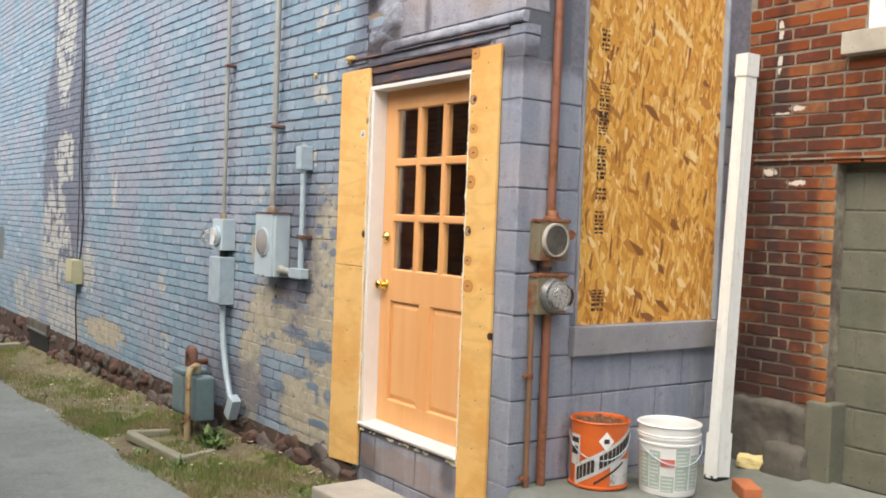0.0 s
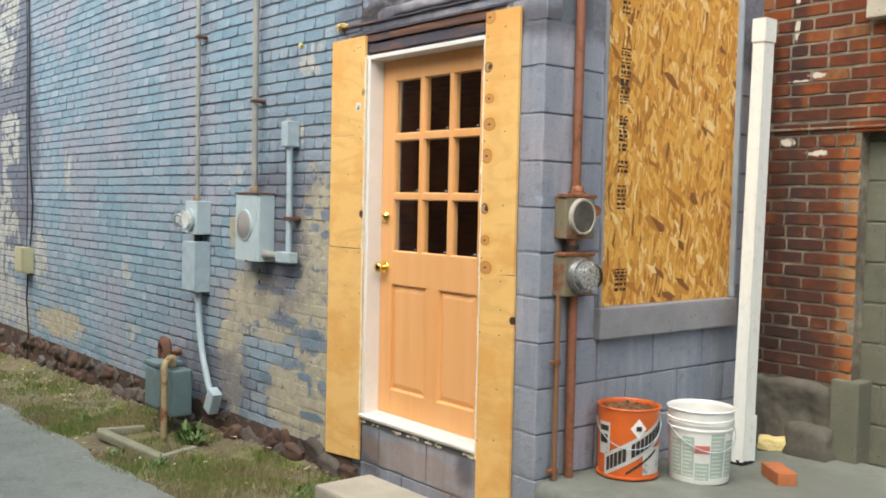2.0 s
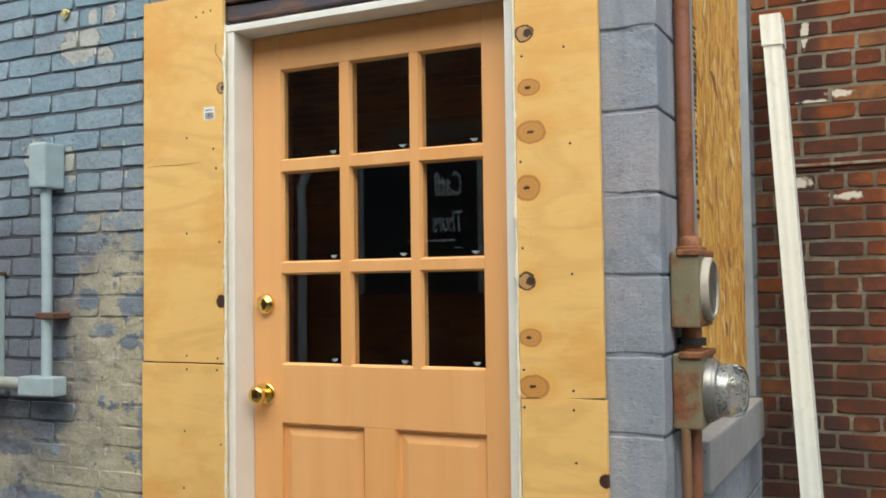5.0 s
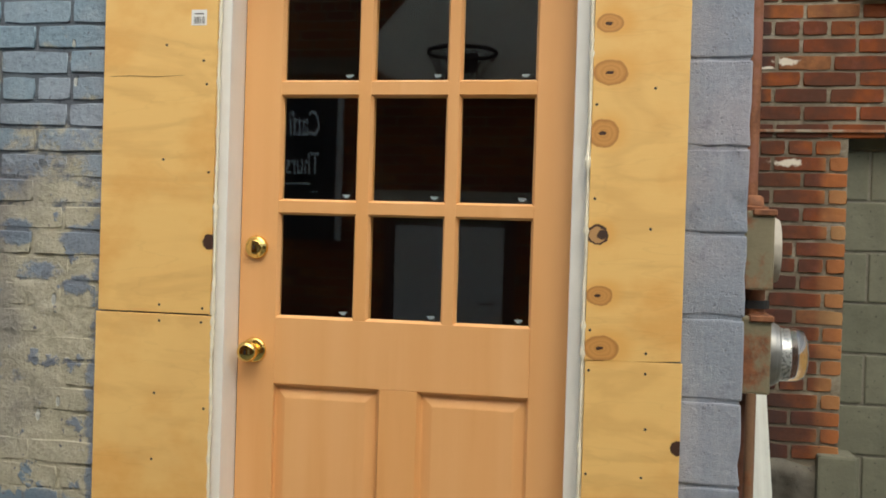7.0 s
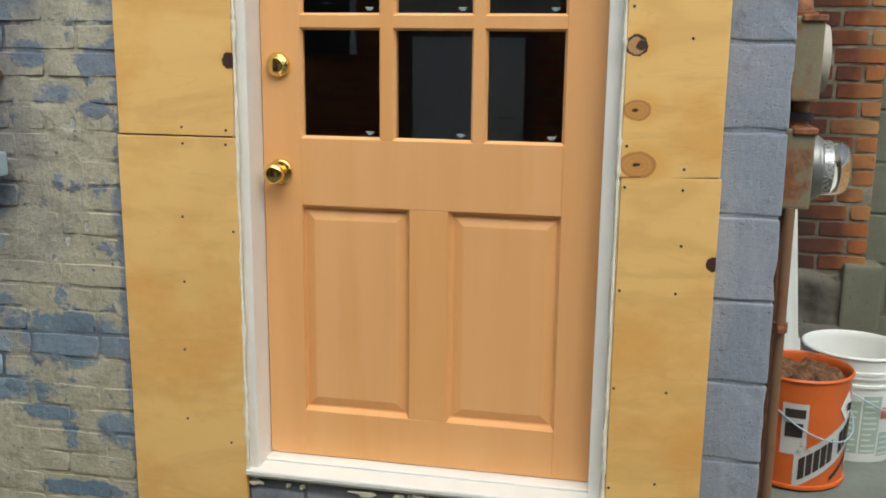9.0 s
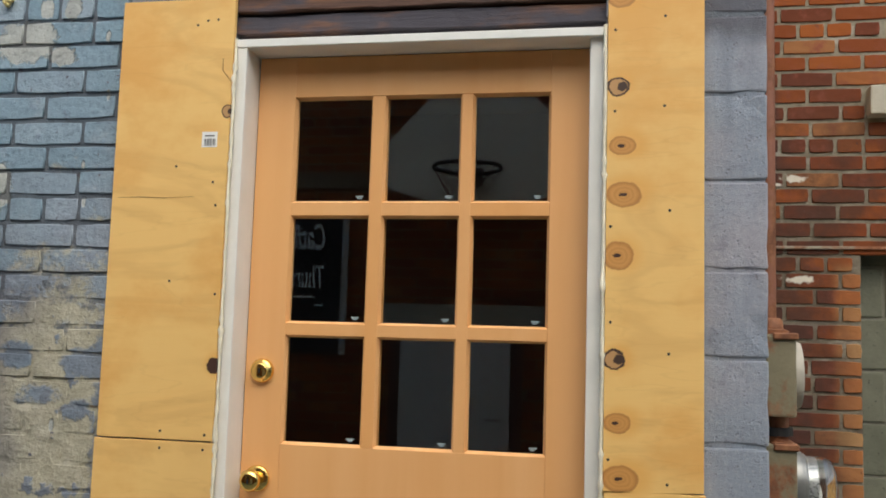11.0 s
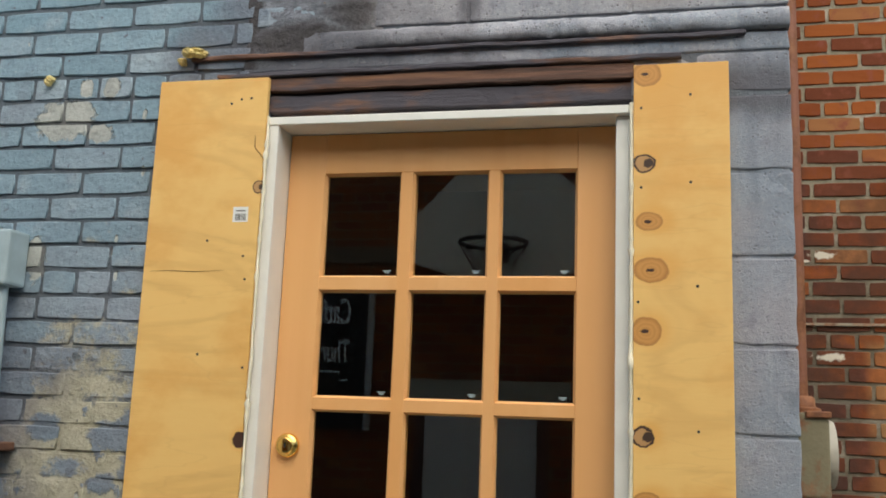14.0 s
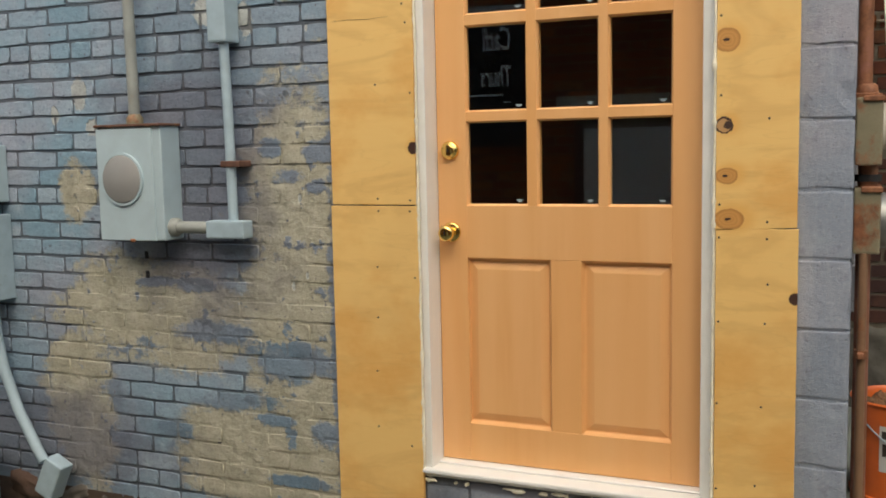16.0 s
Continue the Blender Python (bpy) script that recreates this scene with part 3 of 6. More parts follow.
def asphalt():
    s = Surface("worn_asphalt", 0.9)
    c = s.ramp(s.noise(1.1, 6), [(0.35, (0.15, 0.175, 0.158)), (0.65, (0.235, 0.26, 0.235))])
    c = s.mix(s.step(s.cells(160), 0.6, 0.9), c, (0.26, 0.26, 0.245))
    c = s.mix(s.calc("MULTIPLY", s.step(s.noise(90, 4), 0.55, 0.7), 0.5), c, (0.12, 0.12, 0.115))
    c = s.mix(s.calc("MULTIPLY", s.step(s.noise(5, 7, 0.7), 0.5, 0.7), 0.5), c, (0.13, 0.14, 0.125))
    c = s.mix(s.calc("MULTIPLY", s.step(s.noise(38, 5, 0.75), 0.52, 0.66), 0.55), c, (0.33, 0.34, 0.31))
    c = s.mix(s.calc("MULTIPLY", s.step(s.noise(30, 5, 0.75, s.scaled((1, 1, 1), shift=(6, 2, 1))), 0.55, 0.68), 0.5), c, (0.09, 0.10, 0.09))
    s.colour(c)
    s.bump(s.noise(170, 4), 0.6, 0.003)
    return s.m


def soil():
    s = Surface("bare_soil", 0.95)
    c = s.ramp(s.noise(3, 7, 0.65), [(0.3, (0.10, 0.085, 0.05)), (0.5, (0.155, 0.13, 0.075)), (0.72, (0.22, 0.19, 0.125))])
    c = s.mix(s.step(s.noise(5, 6, 0.7), 0.5, 0.62), c, (0.16, 0.17, 0.06))
    c = s.mix(s.step(s.cells(55, out="Distance"), 0.25, 0.1), c, (0.33, 0.28, 0.20))
    s.colour(c)
    a = s.bump(s.noise(80, 5), 0.7, 0.006)
    s.bump(s.noise(12, 6), 0.6, 0.02, a)
    return s.m


def concrete(name, light, dark):
    s = Surface(name, 0.9)
    c = s.ramp(s.noise(4, 7, 0.65), [(0.3, dark), (0.7, light)])
    c = s.mix(s.step(s.noise(1.2, 5), 0.5, 0.7), c, tuple(v * 0.72 for v in light))
    c = s.mix(s.step(s.noise(60, 4), 0.63, 0.7), c, tuple(v * 0.6 for v in dark))
    s.colour(c)
    a = s.bump(s.noise(120, 4), 0.4, 0.003)
    s.bump(s.noise(16, 6), 0.4, 0.008, a)
    return s.m


def rusty(name, paint, much):
    s = Surface(name, 0.65, 0.2)
    c = s.ramp(s.noise(20, 6), [(0.3, tuple(v * 0.85 for v in paint)), (0.7, paint)])
    rust = s.ramp(s.noise(35, 6, 0.7), [(0.3, (0.13, 0.05, 0.025)), (0.55, (0.27, 0.11, 0.05)), (0.8, (0.36, 0.17, 0.08))])
    c = s.mix(s.step(s.noise(8, 8, 0.7), 1 - much - 0.08, 1 - much + 0.08), c, rust)
    s.colour(c)
    s.bump(s.noise(90, 5), 0.35, 0.003)
    return s.m


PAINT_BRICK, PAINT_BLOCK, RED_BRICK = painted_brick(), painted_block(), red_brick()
PAINT_MORTAR = painted_brick("painted_joint", 0.72)
GRIME = grimy_mortar()
# brighter red brick copy: light the far wall lacks is put into its colour
LIFTED_BRICK = red_brick("lifted_red_brick", 0.0, 1.25)
SLUSH = painted_brick("smeared_joint", 0.75)
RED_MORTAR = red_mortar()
BLOCK_MORTAR = mortar("block_mortar", (0.23, 0.24, 0.28), (0.13, 0.13, 0.15))
PLY, OSB, FIR, BEAM, BEAM_DARK = plywood(), osb(), door_wood(), old_beam(), old_beam("old_black_timber", 0.36)
ASPHALT, SOIL = asphalt(), soil()
CONCRETE = concrete("pad_concrete", (0.215, 0.235, 0.205), (0.13, 0.14, 0.12))
PALE_CONCRETE = concrete("pale_concrete", (0.50, 0.47, 0.39), (0.36, 0.33, 0.26))
SILL_STONE = concrete("painted_sill", (0.33, 0.33, 0.34), (0.23, 0.23, 0.25))
FILL_BLOCK = concrete("fill_block", (0.17, 0.17, 0.125), (0.10, 0.105, 0.075))
RUBBLE = concrete("rubble_stone", (0.145, 0.082, 0.056), (0.045, 0.03, 0.025))
RUBBLE_GREY = concrete("rubble_stone_grey", (0.15, 0.13, 0.11), (0.06, 0.05, 0.045))
RUBBLE_DARK = concrete("rubble_packing", (0.105, 0.07, 0.05), (0.04, 0.028, 0.024))
GREY_STONE = concrete("grey_stone", (0.15, 0.138, 0.112), (0.055, 0.05, 0.042))
MOSSY = concrete("mossy_concrete", (0.33, 0.32, 0.24), (0.20, 0.20, 0.13))
WHITE = plain("white_gloss_paint", (0.80, 0.79, 0.75), 0.4, vary=0.04, bump=0.03, dirt=(0.6, 0.57, 0.5), dirt_from=0.66)
PIPE_WHITE = plain("white_enamel", (0.72, 0.75, 0.71), 0.35, vary=0.03, bump=0.02, dirt=(0.62, 0.60, 0.52), dirt_from=0.68)
GALV = plain("grey_enamel", (0.38, 0.475, 0.52), 0.5, 0.0, 0.12, 14, 0.08, (0.27, 0.28, 0.28), 5, 0.6)
CONDUIT = plain("weathered_conduit", (0.31, 0.32, 0.29), 0.5, 0.0, 0.16, 10, 0.08, (0.30, 0.23, 0.15), 4, 0.6)
BOX_GREY = plain("meter_box_grey", (0.45, 0.55, 0.58), 0.5, 0.0, 0.08, 10, 0.06, (0.34, 0.33, 0.29), 6, 0.66)
DARK_RUST = plain("dark_rusted_iron", (0.13, 0.062, 0.04), 0.85, vary=0.35, scale=30, bump=0.35, dirt=(0.24, 0.11, 0.055), dirt_scale=14, dirt_from=0.55)
RUST = rusty("rusted_iron", (0.30, 0.13, 0.065), 0.75)
RED_PIPE = rusty("red_oxide_pipe", (0.30, 0.125, 0.08), 0.5)
BROWN_PIPE = rusty("brown_iron_pipe", (0.26, 0.145, 0.08), 0.4)
RUST_BOX = rusty("rusty_painted_steel", (0.25, 0.22, 0.14), 0.46)
TAN_PIPE = rusty("tan_gas_pipe", (0.45, 0.36, 0.20), 0.42)
GAS_GREY = rusty("gas_meter_grey", (0.17, 0.245, 0.26), 0.33)
BRASS = plain("polished_brass", (0.85, 0.58, 0.18), 0.16, 1.0, 0.05, 8, 0)
DARK = plain("dark_iron", (0.02, 0.02, 0.02), 0.6, 0.0, 0.2, 30, 0.05)
FOAM = plain("expanding_foam", (0.80, 0.66, 0.30), 0.7, vary=0.15, scale=25, bump=0.4, dirt=(0.55, 0.38, 0.12), dirt_scale=12, dirt_from=0.58)
CREAM_FOAM = plain("cream_foam", (0.84, 0.78, 0.62), 0.8, vary=0.15, scale=30, bump=0.4)
BEIGE = plain("beige_plastic", (0.47, 0.46, 0.29), 0.5, vary=0.06)
# backing behind glass; its maroon stands in for red brick reflected in the panes
ROOM = plain("maroon_room_backing", (0.12, 0.045, 0.038), 0.9, vary=0.2, scale=2)
BLACK = plain("black_rubber", (0.015, 0.015, 0.017), 0.55, vary=0.2)
INK = plain("black_ink", (0.035, 0.025, 0.02), 0.7, vary=0.3, scale=40)

ORANGE = plain("orange_enamel", (0.62, 0.13, 0.025), 0.4, vary=0.10, bump=0.05, dirt=(0.22, 0.09, 0.045), dirt_scale=9, dirt_from=0.57)
PRINT_GREY = plain("label_grey", (0.56, 0.56, 0.54), 0.5, vary=0.10, dirt=(0.24, 0.22, 0.20), dirt_scale=14, dirt_from=0.55)
PRINT_WHITE = plain("label_white", (0.78, 0.77, 0.74), 0.5, vary=0.05)
PRINT_GREEN = plain("label_green", (0.38, 0.47, 0.41), 0.5, vary=0.06)
PRINT_PALE = plain("label_pale", (0.62, 0.68, 0.62), 0.5, vary=0.05)
PRINT_RED = plain("label_red", (0.55, 0.16, 0.12), 0.5, vary=0.1)


def clear_glass(name, tint, rough=0.0):
    m = bpy.data.materials.new(name)
    m.use_nodes = True
    p = m.node_tree.nodes["Principled BSDF"]
    p.inputs["Base Color"].default_value = (*tint, 1)
    p.inputs["Roughness"].default_value = rough
    p.inputs["Transmission Weight"].default_value = 1.0
    p.inputs["IOR"].default_value = 1.52
    return m


GLASS = clear_glass("window_glass", (0.95, 0.97, 0.96))
DOME = clear_glass("meter_glass", (0.95, 0.97, 0.97), 0.03)


# ---- ground ----
def ground_height(x, y):
    base = 0.13 - 0.028 * min(max(y, -1.0), 12.0)
    fall = min(max((-x - 0.35) / 0.5, 0.0), 1.0)
    bank = min(max((x + 0.16) / 0.14, 0.0), 1.0)
    return base - 0.05 * fall + 0.07 * bank


def sheet(xs, ys, height):
    bm = bmesh.new()
    grid = [[bm.verts.new((x, y, height(x, y))) for y in ys] for x in xs]
    for a, b in zip(grid, grid[1:]):
        for k in range(len(ys) - 1):
            bm.faces.new((a[k], b[k], b[k + 1], a[k + 1])).smooth = True
    return bm


near = [-1.6 + 0.1 * i for i in range(18)]
ground = structure("ground", sheet([-400, -60, -12, -6, -4, -3, -2.2] + near + [0.4, 3, 12, 60, 400],
                                   [-400, -60, -12, -5, -2, -1] + [0.0 + 0.15 * i for i in range(84)] + [14, 20, 60, 400],
                                   lambda x, y: ground_height(x, y) + (0.02 * noise.noise(Vector((x * 3, y * 3, 0))) if -1.5 < x < 0.2 and -1 < y < 12.6 else 0.0)), SOIL,
                   "bare soil with thin weedy grass along the wall", "ground")

road_ys = [-30, -12, -6] + [-3 + 0.12 * i for i in range(160)] + [20, 30, 60]


def road_bm():
    bm = bmesh.new()
    rows = []
    for y in road_ys:
        edge = -0.76 + 0.07 * noise.noise(Vector((y * 0.9, 3, 0))) + 0.035 * noise.noise(Vector((y * 4.3, 8, 0)))
        row = []
        for x, lift in ((-3.895, 0.02), (-2.6, 0.03), (-1.5, 0.03), (edge - 0.12, 0.028), (edge - 0.02, 0.02), (edge, -0.03)):
            row.append(bm.verts.new((x, y, ground_height(x, y) + lift)))
        rows.append(row)
    for a, b in zip(rows, rows[1:]):
        for k in range(5):
            bm.faces.new((a[k], a[k + 1], b[k + 1], b[k])).smooth = True
    return bm


road = structure("road", road_bm(), ASPHALT, "worn grey asphalt alley with crumbling edge", "road")

PAD = 0.415


def pad_z(x, y=0.0):
    """The slab lies a little higher by the corner and falls towards the neighbour."""
    k = min(max((x - 0.35) / 0.85, 0.0), 1.0)
    return 0.468 - 0.053 * k * k * (3 - 2 * k) + 0.02 * min(max((x - 1.4) / 0.25, 0.0), 1.0)


def pad_bm():
    bm = bmesh.new()
    xs = [0.0, 0.012, 0.03, 0.06] + [0.1 + 0.065 * i for i in range(25)]
    ys = [-6.0, -3.0, -1.5] + [-1.0 + 0.044 * i for i in range(25)]
    rows = []
    for y in ys:
        row = []
        for i, x in enumerate(xs):
            p = Vector((x * 9, y * 9, 2))
            bite = 0.035 * noise.noise(Vector((y * 7, 1, 5))) + 0.02 * noise.noise(Vector((y * 23, 1, 5))) if i < 3 else 0.0
            drop = (0.05, 0.018, 0.004)[i] if i < 3 else 0.0
            row.append(bm.verts.new((x + bite, y, pad_z(x) - drop + 0.004 * noise.noise(p) + 0.003 * noise.noise(p * 3))))
        low = bm.verts.new((row[0].co.x - 0.01, y, -0.3))
        rows.append([low] + row)
    for a, b in zip(rows, rows[1:]):
        for k in range(len(xs)):
            bm.faces.new((a[k], a[k + 1], b[k + 1], b[k])).smooth = True
    return bm


pavement = structure("pavement", pad_bm(), CONCRETE, "grey stained concrete pad beside the wall", "concrete pad")

# ---- walls ----
BACK = 0.0062
bm = bmesh.new()
for y0, y1, z0, z1 in ((1.37, 16.0, -0.6, 5.4), (0.42, 1.37, 2.56, 5.4), (0.42, 1.37, -0.6, 0.505), (0.056, 0.42, -0.6, 5.4)):
    add_box(bm, BACK, 0.30, y0, y1, z0, z1)
wall_alley = structure("wall_west", bm, PAINT_MORTAR, "long brick wall with flaking blue-grey paint", "brick wall")

bm = bmesh.new()
for x0, x1, z0, z1 in ((0.30, 0.40, -0.6, 5.4), (0.40, 1.452, -0.6, 1.20), (0.40, 1.452, 3.3, 5.4), (1.452, 1.66, -0.6, 5.4)):
    add_box(bm, x0, x1, 0.056, 0.30, z0, z1)
wall_side = structure("wall_south", bm, BLOCK_MORTAR, "grey painted concrete block side wall", "block wall")

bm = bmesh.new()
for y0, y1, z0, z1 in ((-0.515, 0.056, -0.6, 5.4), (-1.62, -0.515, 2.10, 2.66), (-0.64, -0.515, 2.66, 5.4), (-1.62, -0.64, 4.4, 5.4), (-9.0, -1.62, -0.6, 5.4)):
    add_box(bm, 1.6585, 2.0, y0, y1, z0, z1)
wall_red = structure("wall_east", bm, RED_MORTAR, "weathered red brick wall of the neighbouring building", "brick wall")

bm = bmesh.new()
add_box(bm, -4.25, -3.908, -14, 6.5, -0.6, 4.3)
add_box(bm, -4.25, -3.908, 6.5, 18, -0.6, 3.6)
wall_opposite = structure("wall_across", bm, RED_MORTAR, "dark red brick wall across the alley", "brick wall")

# added closed room behind the door; it keeps the panes dark
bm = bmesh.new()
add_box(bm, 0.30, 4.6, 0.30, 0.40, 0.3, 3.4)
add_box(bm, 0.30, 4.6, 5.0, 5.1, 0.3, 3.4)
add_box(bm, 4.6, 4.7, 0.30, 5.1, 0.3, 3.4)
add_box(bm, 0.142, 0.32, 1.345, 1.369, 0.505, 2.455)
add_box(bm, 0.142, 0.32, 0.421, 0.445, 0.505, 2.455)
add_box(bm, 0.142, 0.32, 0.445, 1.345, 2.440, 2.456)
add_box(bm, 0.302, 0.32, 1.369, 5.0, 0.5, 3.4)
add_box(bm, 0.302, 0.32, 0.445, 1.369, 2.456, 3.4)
room = structure("wall_inside", bm, ROOM, "added maroon inside wall as backing for the door glass", "wall")
structure("floor", block_bm(0.12, 4.7, 0.30, 5.1, 0.40, 0.50), ROOM, "added maroon floor of the unseen inside room", "floor")
structure("ceiling", block_bm(0.30, 4.7, 0.30, 5.1, 3.4, 3.5), ROOM, "added maroon ceiling of the unseen inside room", "ceiling")
structure("roof", block_bm(0.02, 2.0, 0.06, 16.0, 5.4, 5.5), CONCRETE, "flat roof over the brick building", "roof")


# ---- concrete blocks ----
def rough_block(x0, x1, y0, y1, z0, z1, seed, bevel=0.0032):
    bm = block_bm(x0, x1, y0, y1, z0, z1, bevel=bevel, seg=2)
    for v in bm.verts:
        k = noise.noise_vector(v.co * 9 + Vector((seed, 0, 0)))
        v.co += k * 0.0022
    return bm


def block(x0, x1, y0, y1, z0, z1, parent, name="block", material=None):
    """A cast block: soft worn arrises, nibbled here and there, and a slightly uneven face."""
    bm = block_bm(x0, x1, y0, y1, z0, z1, bevel=0.005, seg=2)
    lo, hi = (x0, y0, z0), (x1, y1, z1)
    for axis in range(3):
        n = int((hi[axis] - lo[axis]) / 0.045)
        way = Vector([1.0 if i == axis else 0.0 for i in range(3)])
        for k in range(1, n):
            bmesh.ops.bisect_plane(bm, geom=bm.verts[:] + bm.edges[:] + bm.faces[:], plane_co=Vector(lo) + way * (hi[axis] - lo[axis]) * k / n, plane_no=way)
    mid = (Vector(lo) + Vector(hi)) / 2
    for v in bm.verts:
        near_edge = sum(min(v.co[i] - lo[i], hi[i] - v.co[i]) < 0.006 for i in range(3)) > 1
        k = noise.noise_vector(v.co * 14 + mid * 5) * 0.0014
        if near_edge:
            nibble = max(noise.noise(v.co * 31 + mid * 3) - 0.05, 0.0) * 0.012
            k += (mid - v.co).normalized() * nibble
        v.co += k
    return part(name, bm, material or PAINT_BLOCK, parent)


J = 0.0035
COURSES = [0.072, 0.272, 0.472, 0.672, 0.872, 1.072, 1.272, 1.467, 1.663, 1.864, 2.07, 2.275, 2.465]
for i, (lo, hi) in enumerate(zip(COURSES, COURSES[1:])):
    lo, hi = lo + J, hi - J
    side_end = 0.385 if lo > 1.15 else 1.645
    if i % 2:
        block(0.0, 0.196, 0.05, 0.415, lo, hi, wall_alley)
        xs = [0.204, 0.385] if side_end < 1 else [0.204, 0.60, 1.0, 1.40, 1.645]
    else:
        block(0.0, 0.385, 0.05, 0.238, lo, hi, wall_alley)
        block(0.0, 0.196, 0.246, 0.415, lo, hi, wall_alley)
        xs = [] if side_end < 1 else [0.393, 0.80, 1.20, 1.645]
    if not (lo < 1.2 < hi):
        for a, b in zip(xs, xs[1:]):
            block(a + J, b - J, 0.05, 0.12, lo, hi, wall_side)
    if lo > 1.15:
        block(1.47, 1.645, 0.05, 0.12, lo, hi, wall_side)
block(0.204, 0.36, 0.05, 0.12, 1.076, 1.268, wall_side)
# blocks under the door sill
for a, b, lo, hi in ((0.425, 0.80, 0.276, 0.498), (0.808, 1.20, 0.276, 0.498), (0.425, 0.60, 0.076, 0.268), (0.608, 1.0, 0.076, 0.268), (1.008, 1.365, 0.076, 0.268)):
    block(0.001, 0.12, a, b, lo, hi, wall_alley)
block(0.002, 0.12, 1.208, 1.36, 0.276, 0.47, wall_alley)
# blocks above the door
z = 2.685
row = 0
while z < 5.2:
    cuts = [0.05, 0.425, 0.835, 1.09] if row % 2 == 0 else [0.05, 0.20, 0.624, 1.003, 1.12 if row == 1 else 1.40]
    if row > 1:
        cuts[-1] = 1.42
    for a, b in zip(cuts, cuts[1:]):
        block(0.0, 0.15, a + (J if a > 0.06 else 0), b - J, z + J, z + 0.192, wall_alley)
    z += 0.196
    row += 1


def ledge_bm():
    """The weathered, rounded course that juts out over the door."""
    bm = bmesh.new()
    outline = [(0.02, 2.626), (-0.009, 2.627), (-0.014, 2.634), (-0.014, 2.655), (-0.009, 2.672), (0.003, 2.683), (0.03, 2.684)]
    ys = [0.05 + i * 0.01 for i in range(124)]
    rows = []
    for y in ys:
        k = 0.0
        fade = 1.0 if y < 1.05 else max(0.0, 1 - (y - 1.05) / 0.22)
        row = []
        for x, zz in outline:
            p = Vector((y * 9, zz * 14, 4))
            k = 0.008 * noise.noise(p) + 0.007 * noise.noise(p * 3.3) + 0.005 * noise.noise(p * 9)
            row.append(bm.verts.new(((x if x > 0 else x * fade) + k * (x < 0.01), y, zz + k * (0.3 if zz < 2.64 else 0.9))))
        rows.append(row)
    for a, b in zip(rows, rows[1:]):
        for k in range(len(outline) - 1):
            bm.faces.new((a[k], a[k + 1], b[k + 1], b[k])).smooth = True
    bm.faces.new(rows[0])
    bm.faces.new(rows[-1][::-1])
    return bm


part("ledge", ledge_bm(), PAINT_BLOCK, wall_alley, "weathered rounded ledge over the door")
block(0.004, 0.1, 0.05, 0.42, 2.472, 2.572, wall_alley)
block(0.002, 0.1, 0.05, 1.45, 2.576, 2.622, wall_alley, "mortar_band")


def noisy_sheet(name, y0, y1, z0, z1, step, depth, material, parent, label):
    """An uneven skin of mortar over a stretch of the wall; depth gives how far it stands out."""
    ny, nz = int((y1 - y0) / step) + 1, int((z1 - z0) / step) + 1
    verts = [(depth(y0 + i * step, z0 + k * step), y0 + i * step, z0 + k * step) for i in range(ny) for k in range(nz)]
    faces = [(i * nz + k, i * nz + k + 1, (i + 1) * nz + k + 1, (i + 1) * nz + k) for i in range(ny - 1) for k in range(nz - 1)]
    me = bpy.data.meshes.new(name)
    me.from_pydata(verts, [], faces)
    me.polygons.foreach_set("use_smooth", [True] * len(faces))
    me.materials.append(material)
    ob = new(name, me)
    ob.parent = parent
    ob["base"] = [0.0, 0.0, 0.0]
    return tagged(ob, label)


def patch_depth(y, z):
    p = Vector((y * 7, z * 9, 0))
    sway = 0.03 * noise.noise(Vector((z * 11, 2, 7))) + 0.02 * noise.noise(Vector((z * 31, 5, 7)))
    sway2 = 0.05 * noise.noise(Vector((z * 9, 4, 1))) + 0.03 * noise.noise(Vector((z * 27, 4, 3)))
    edge = min(1, (y + sway2 - 1.03) / 0.07, (1.465 + sway - y) / 0.02, (z - 2.56) / 0.03, (3.14 - z) / 0.1)
    rough = 0.4 * noise.noise(p) + 0.3 * noise.noise(p * 2.7) + 0.16 * noise.noise(p * 7) + 0.12 * noise.noise(p * 17)
    return 0.014 - 0.017 * max(edge, 0) * (0.75 + 0.7 * rough)


noisy_sheet("mortar_patch", 0.96, 1.51, 2.56, 3.16, 0.006, patch_depth, GRIME, wall_alley, "smeared crumbling mortar patch")
for y0, y1, z0 in ((1.25, 1.42, 2.705), (1.17, 1.38, 3.055), (1.28, 1.43, 2.78)):
    part("brick", rough_block(0.0005, 0.05, y0, y1, z0, z0 + 0.056, y0 * 9, 0.006), PAINT_BRICK, wall_alley)



def joint_depth(y, z):
    p = Vector((y * 16, z * 16, 1))
    return 0.0042 + 0.0022 * noise.noise(p) + 0.0016 * noise.noise(p * 3.1)


noisy_sheet("joint_mortar", 0.056, 1.10, 2.69, 4.2, 0.012, joint_depth, PAINT_BLOCK, wall_alley, "painted mortar in the block joints")
noisy_sheet("joint_mortar", 0.056, 0.412, 0.08, 2.46, 0.012, joint_depth, PAINT_BLOCK, wall_alley, "painted mortar in the block joints")

TAN = BARE[:6]


def slush_depth(y, z):
    t = max(1.25 - math.hypot((y - a) / c, (z - b) / d) for a, b, c, d in TAN)
    t = min(max(t * 1.6, 0), 1)
    p = Vector((y * 6, z * 6, 3))
    rough = 0.0026 * noise.noise(p) + 0.0022 * noise.noise(p * 3.7) + 0.0012 * noise.noise(p * 10)
    edge = max(0, 1 - min((y - 1.42) / 0.02, (3.85 - y) / 0.25, (z - 0.26) / 0.05, (3.16 - z) / 0.1))
    return 0.0056 - 0.0036 * t + rough * (0.6 + 1.7 * t) + 0.012 * edge


noisy_sheet("mortar_smear", 1.42, 3.86, 0.26, 3.17, 0.0115, slush_depth, SLUSH, wall_alley, "mortar smeared over the joints")


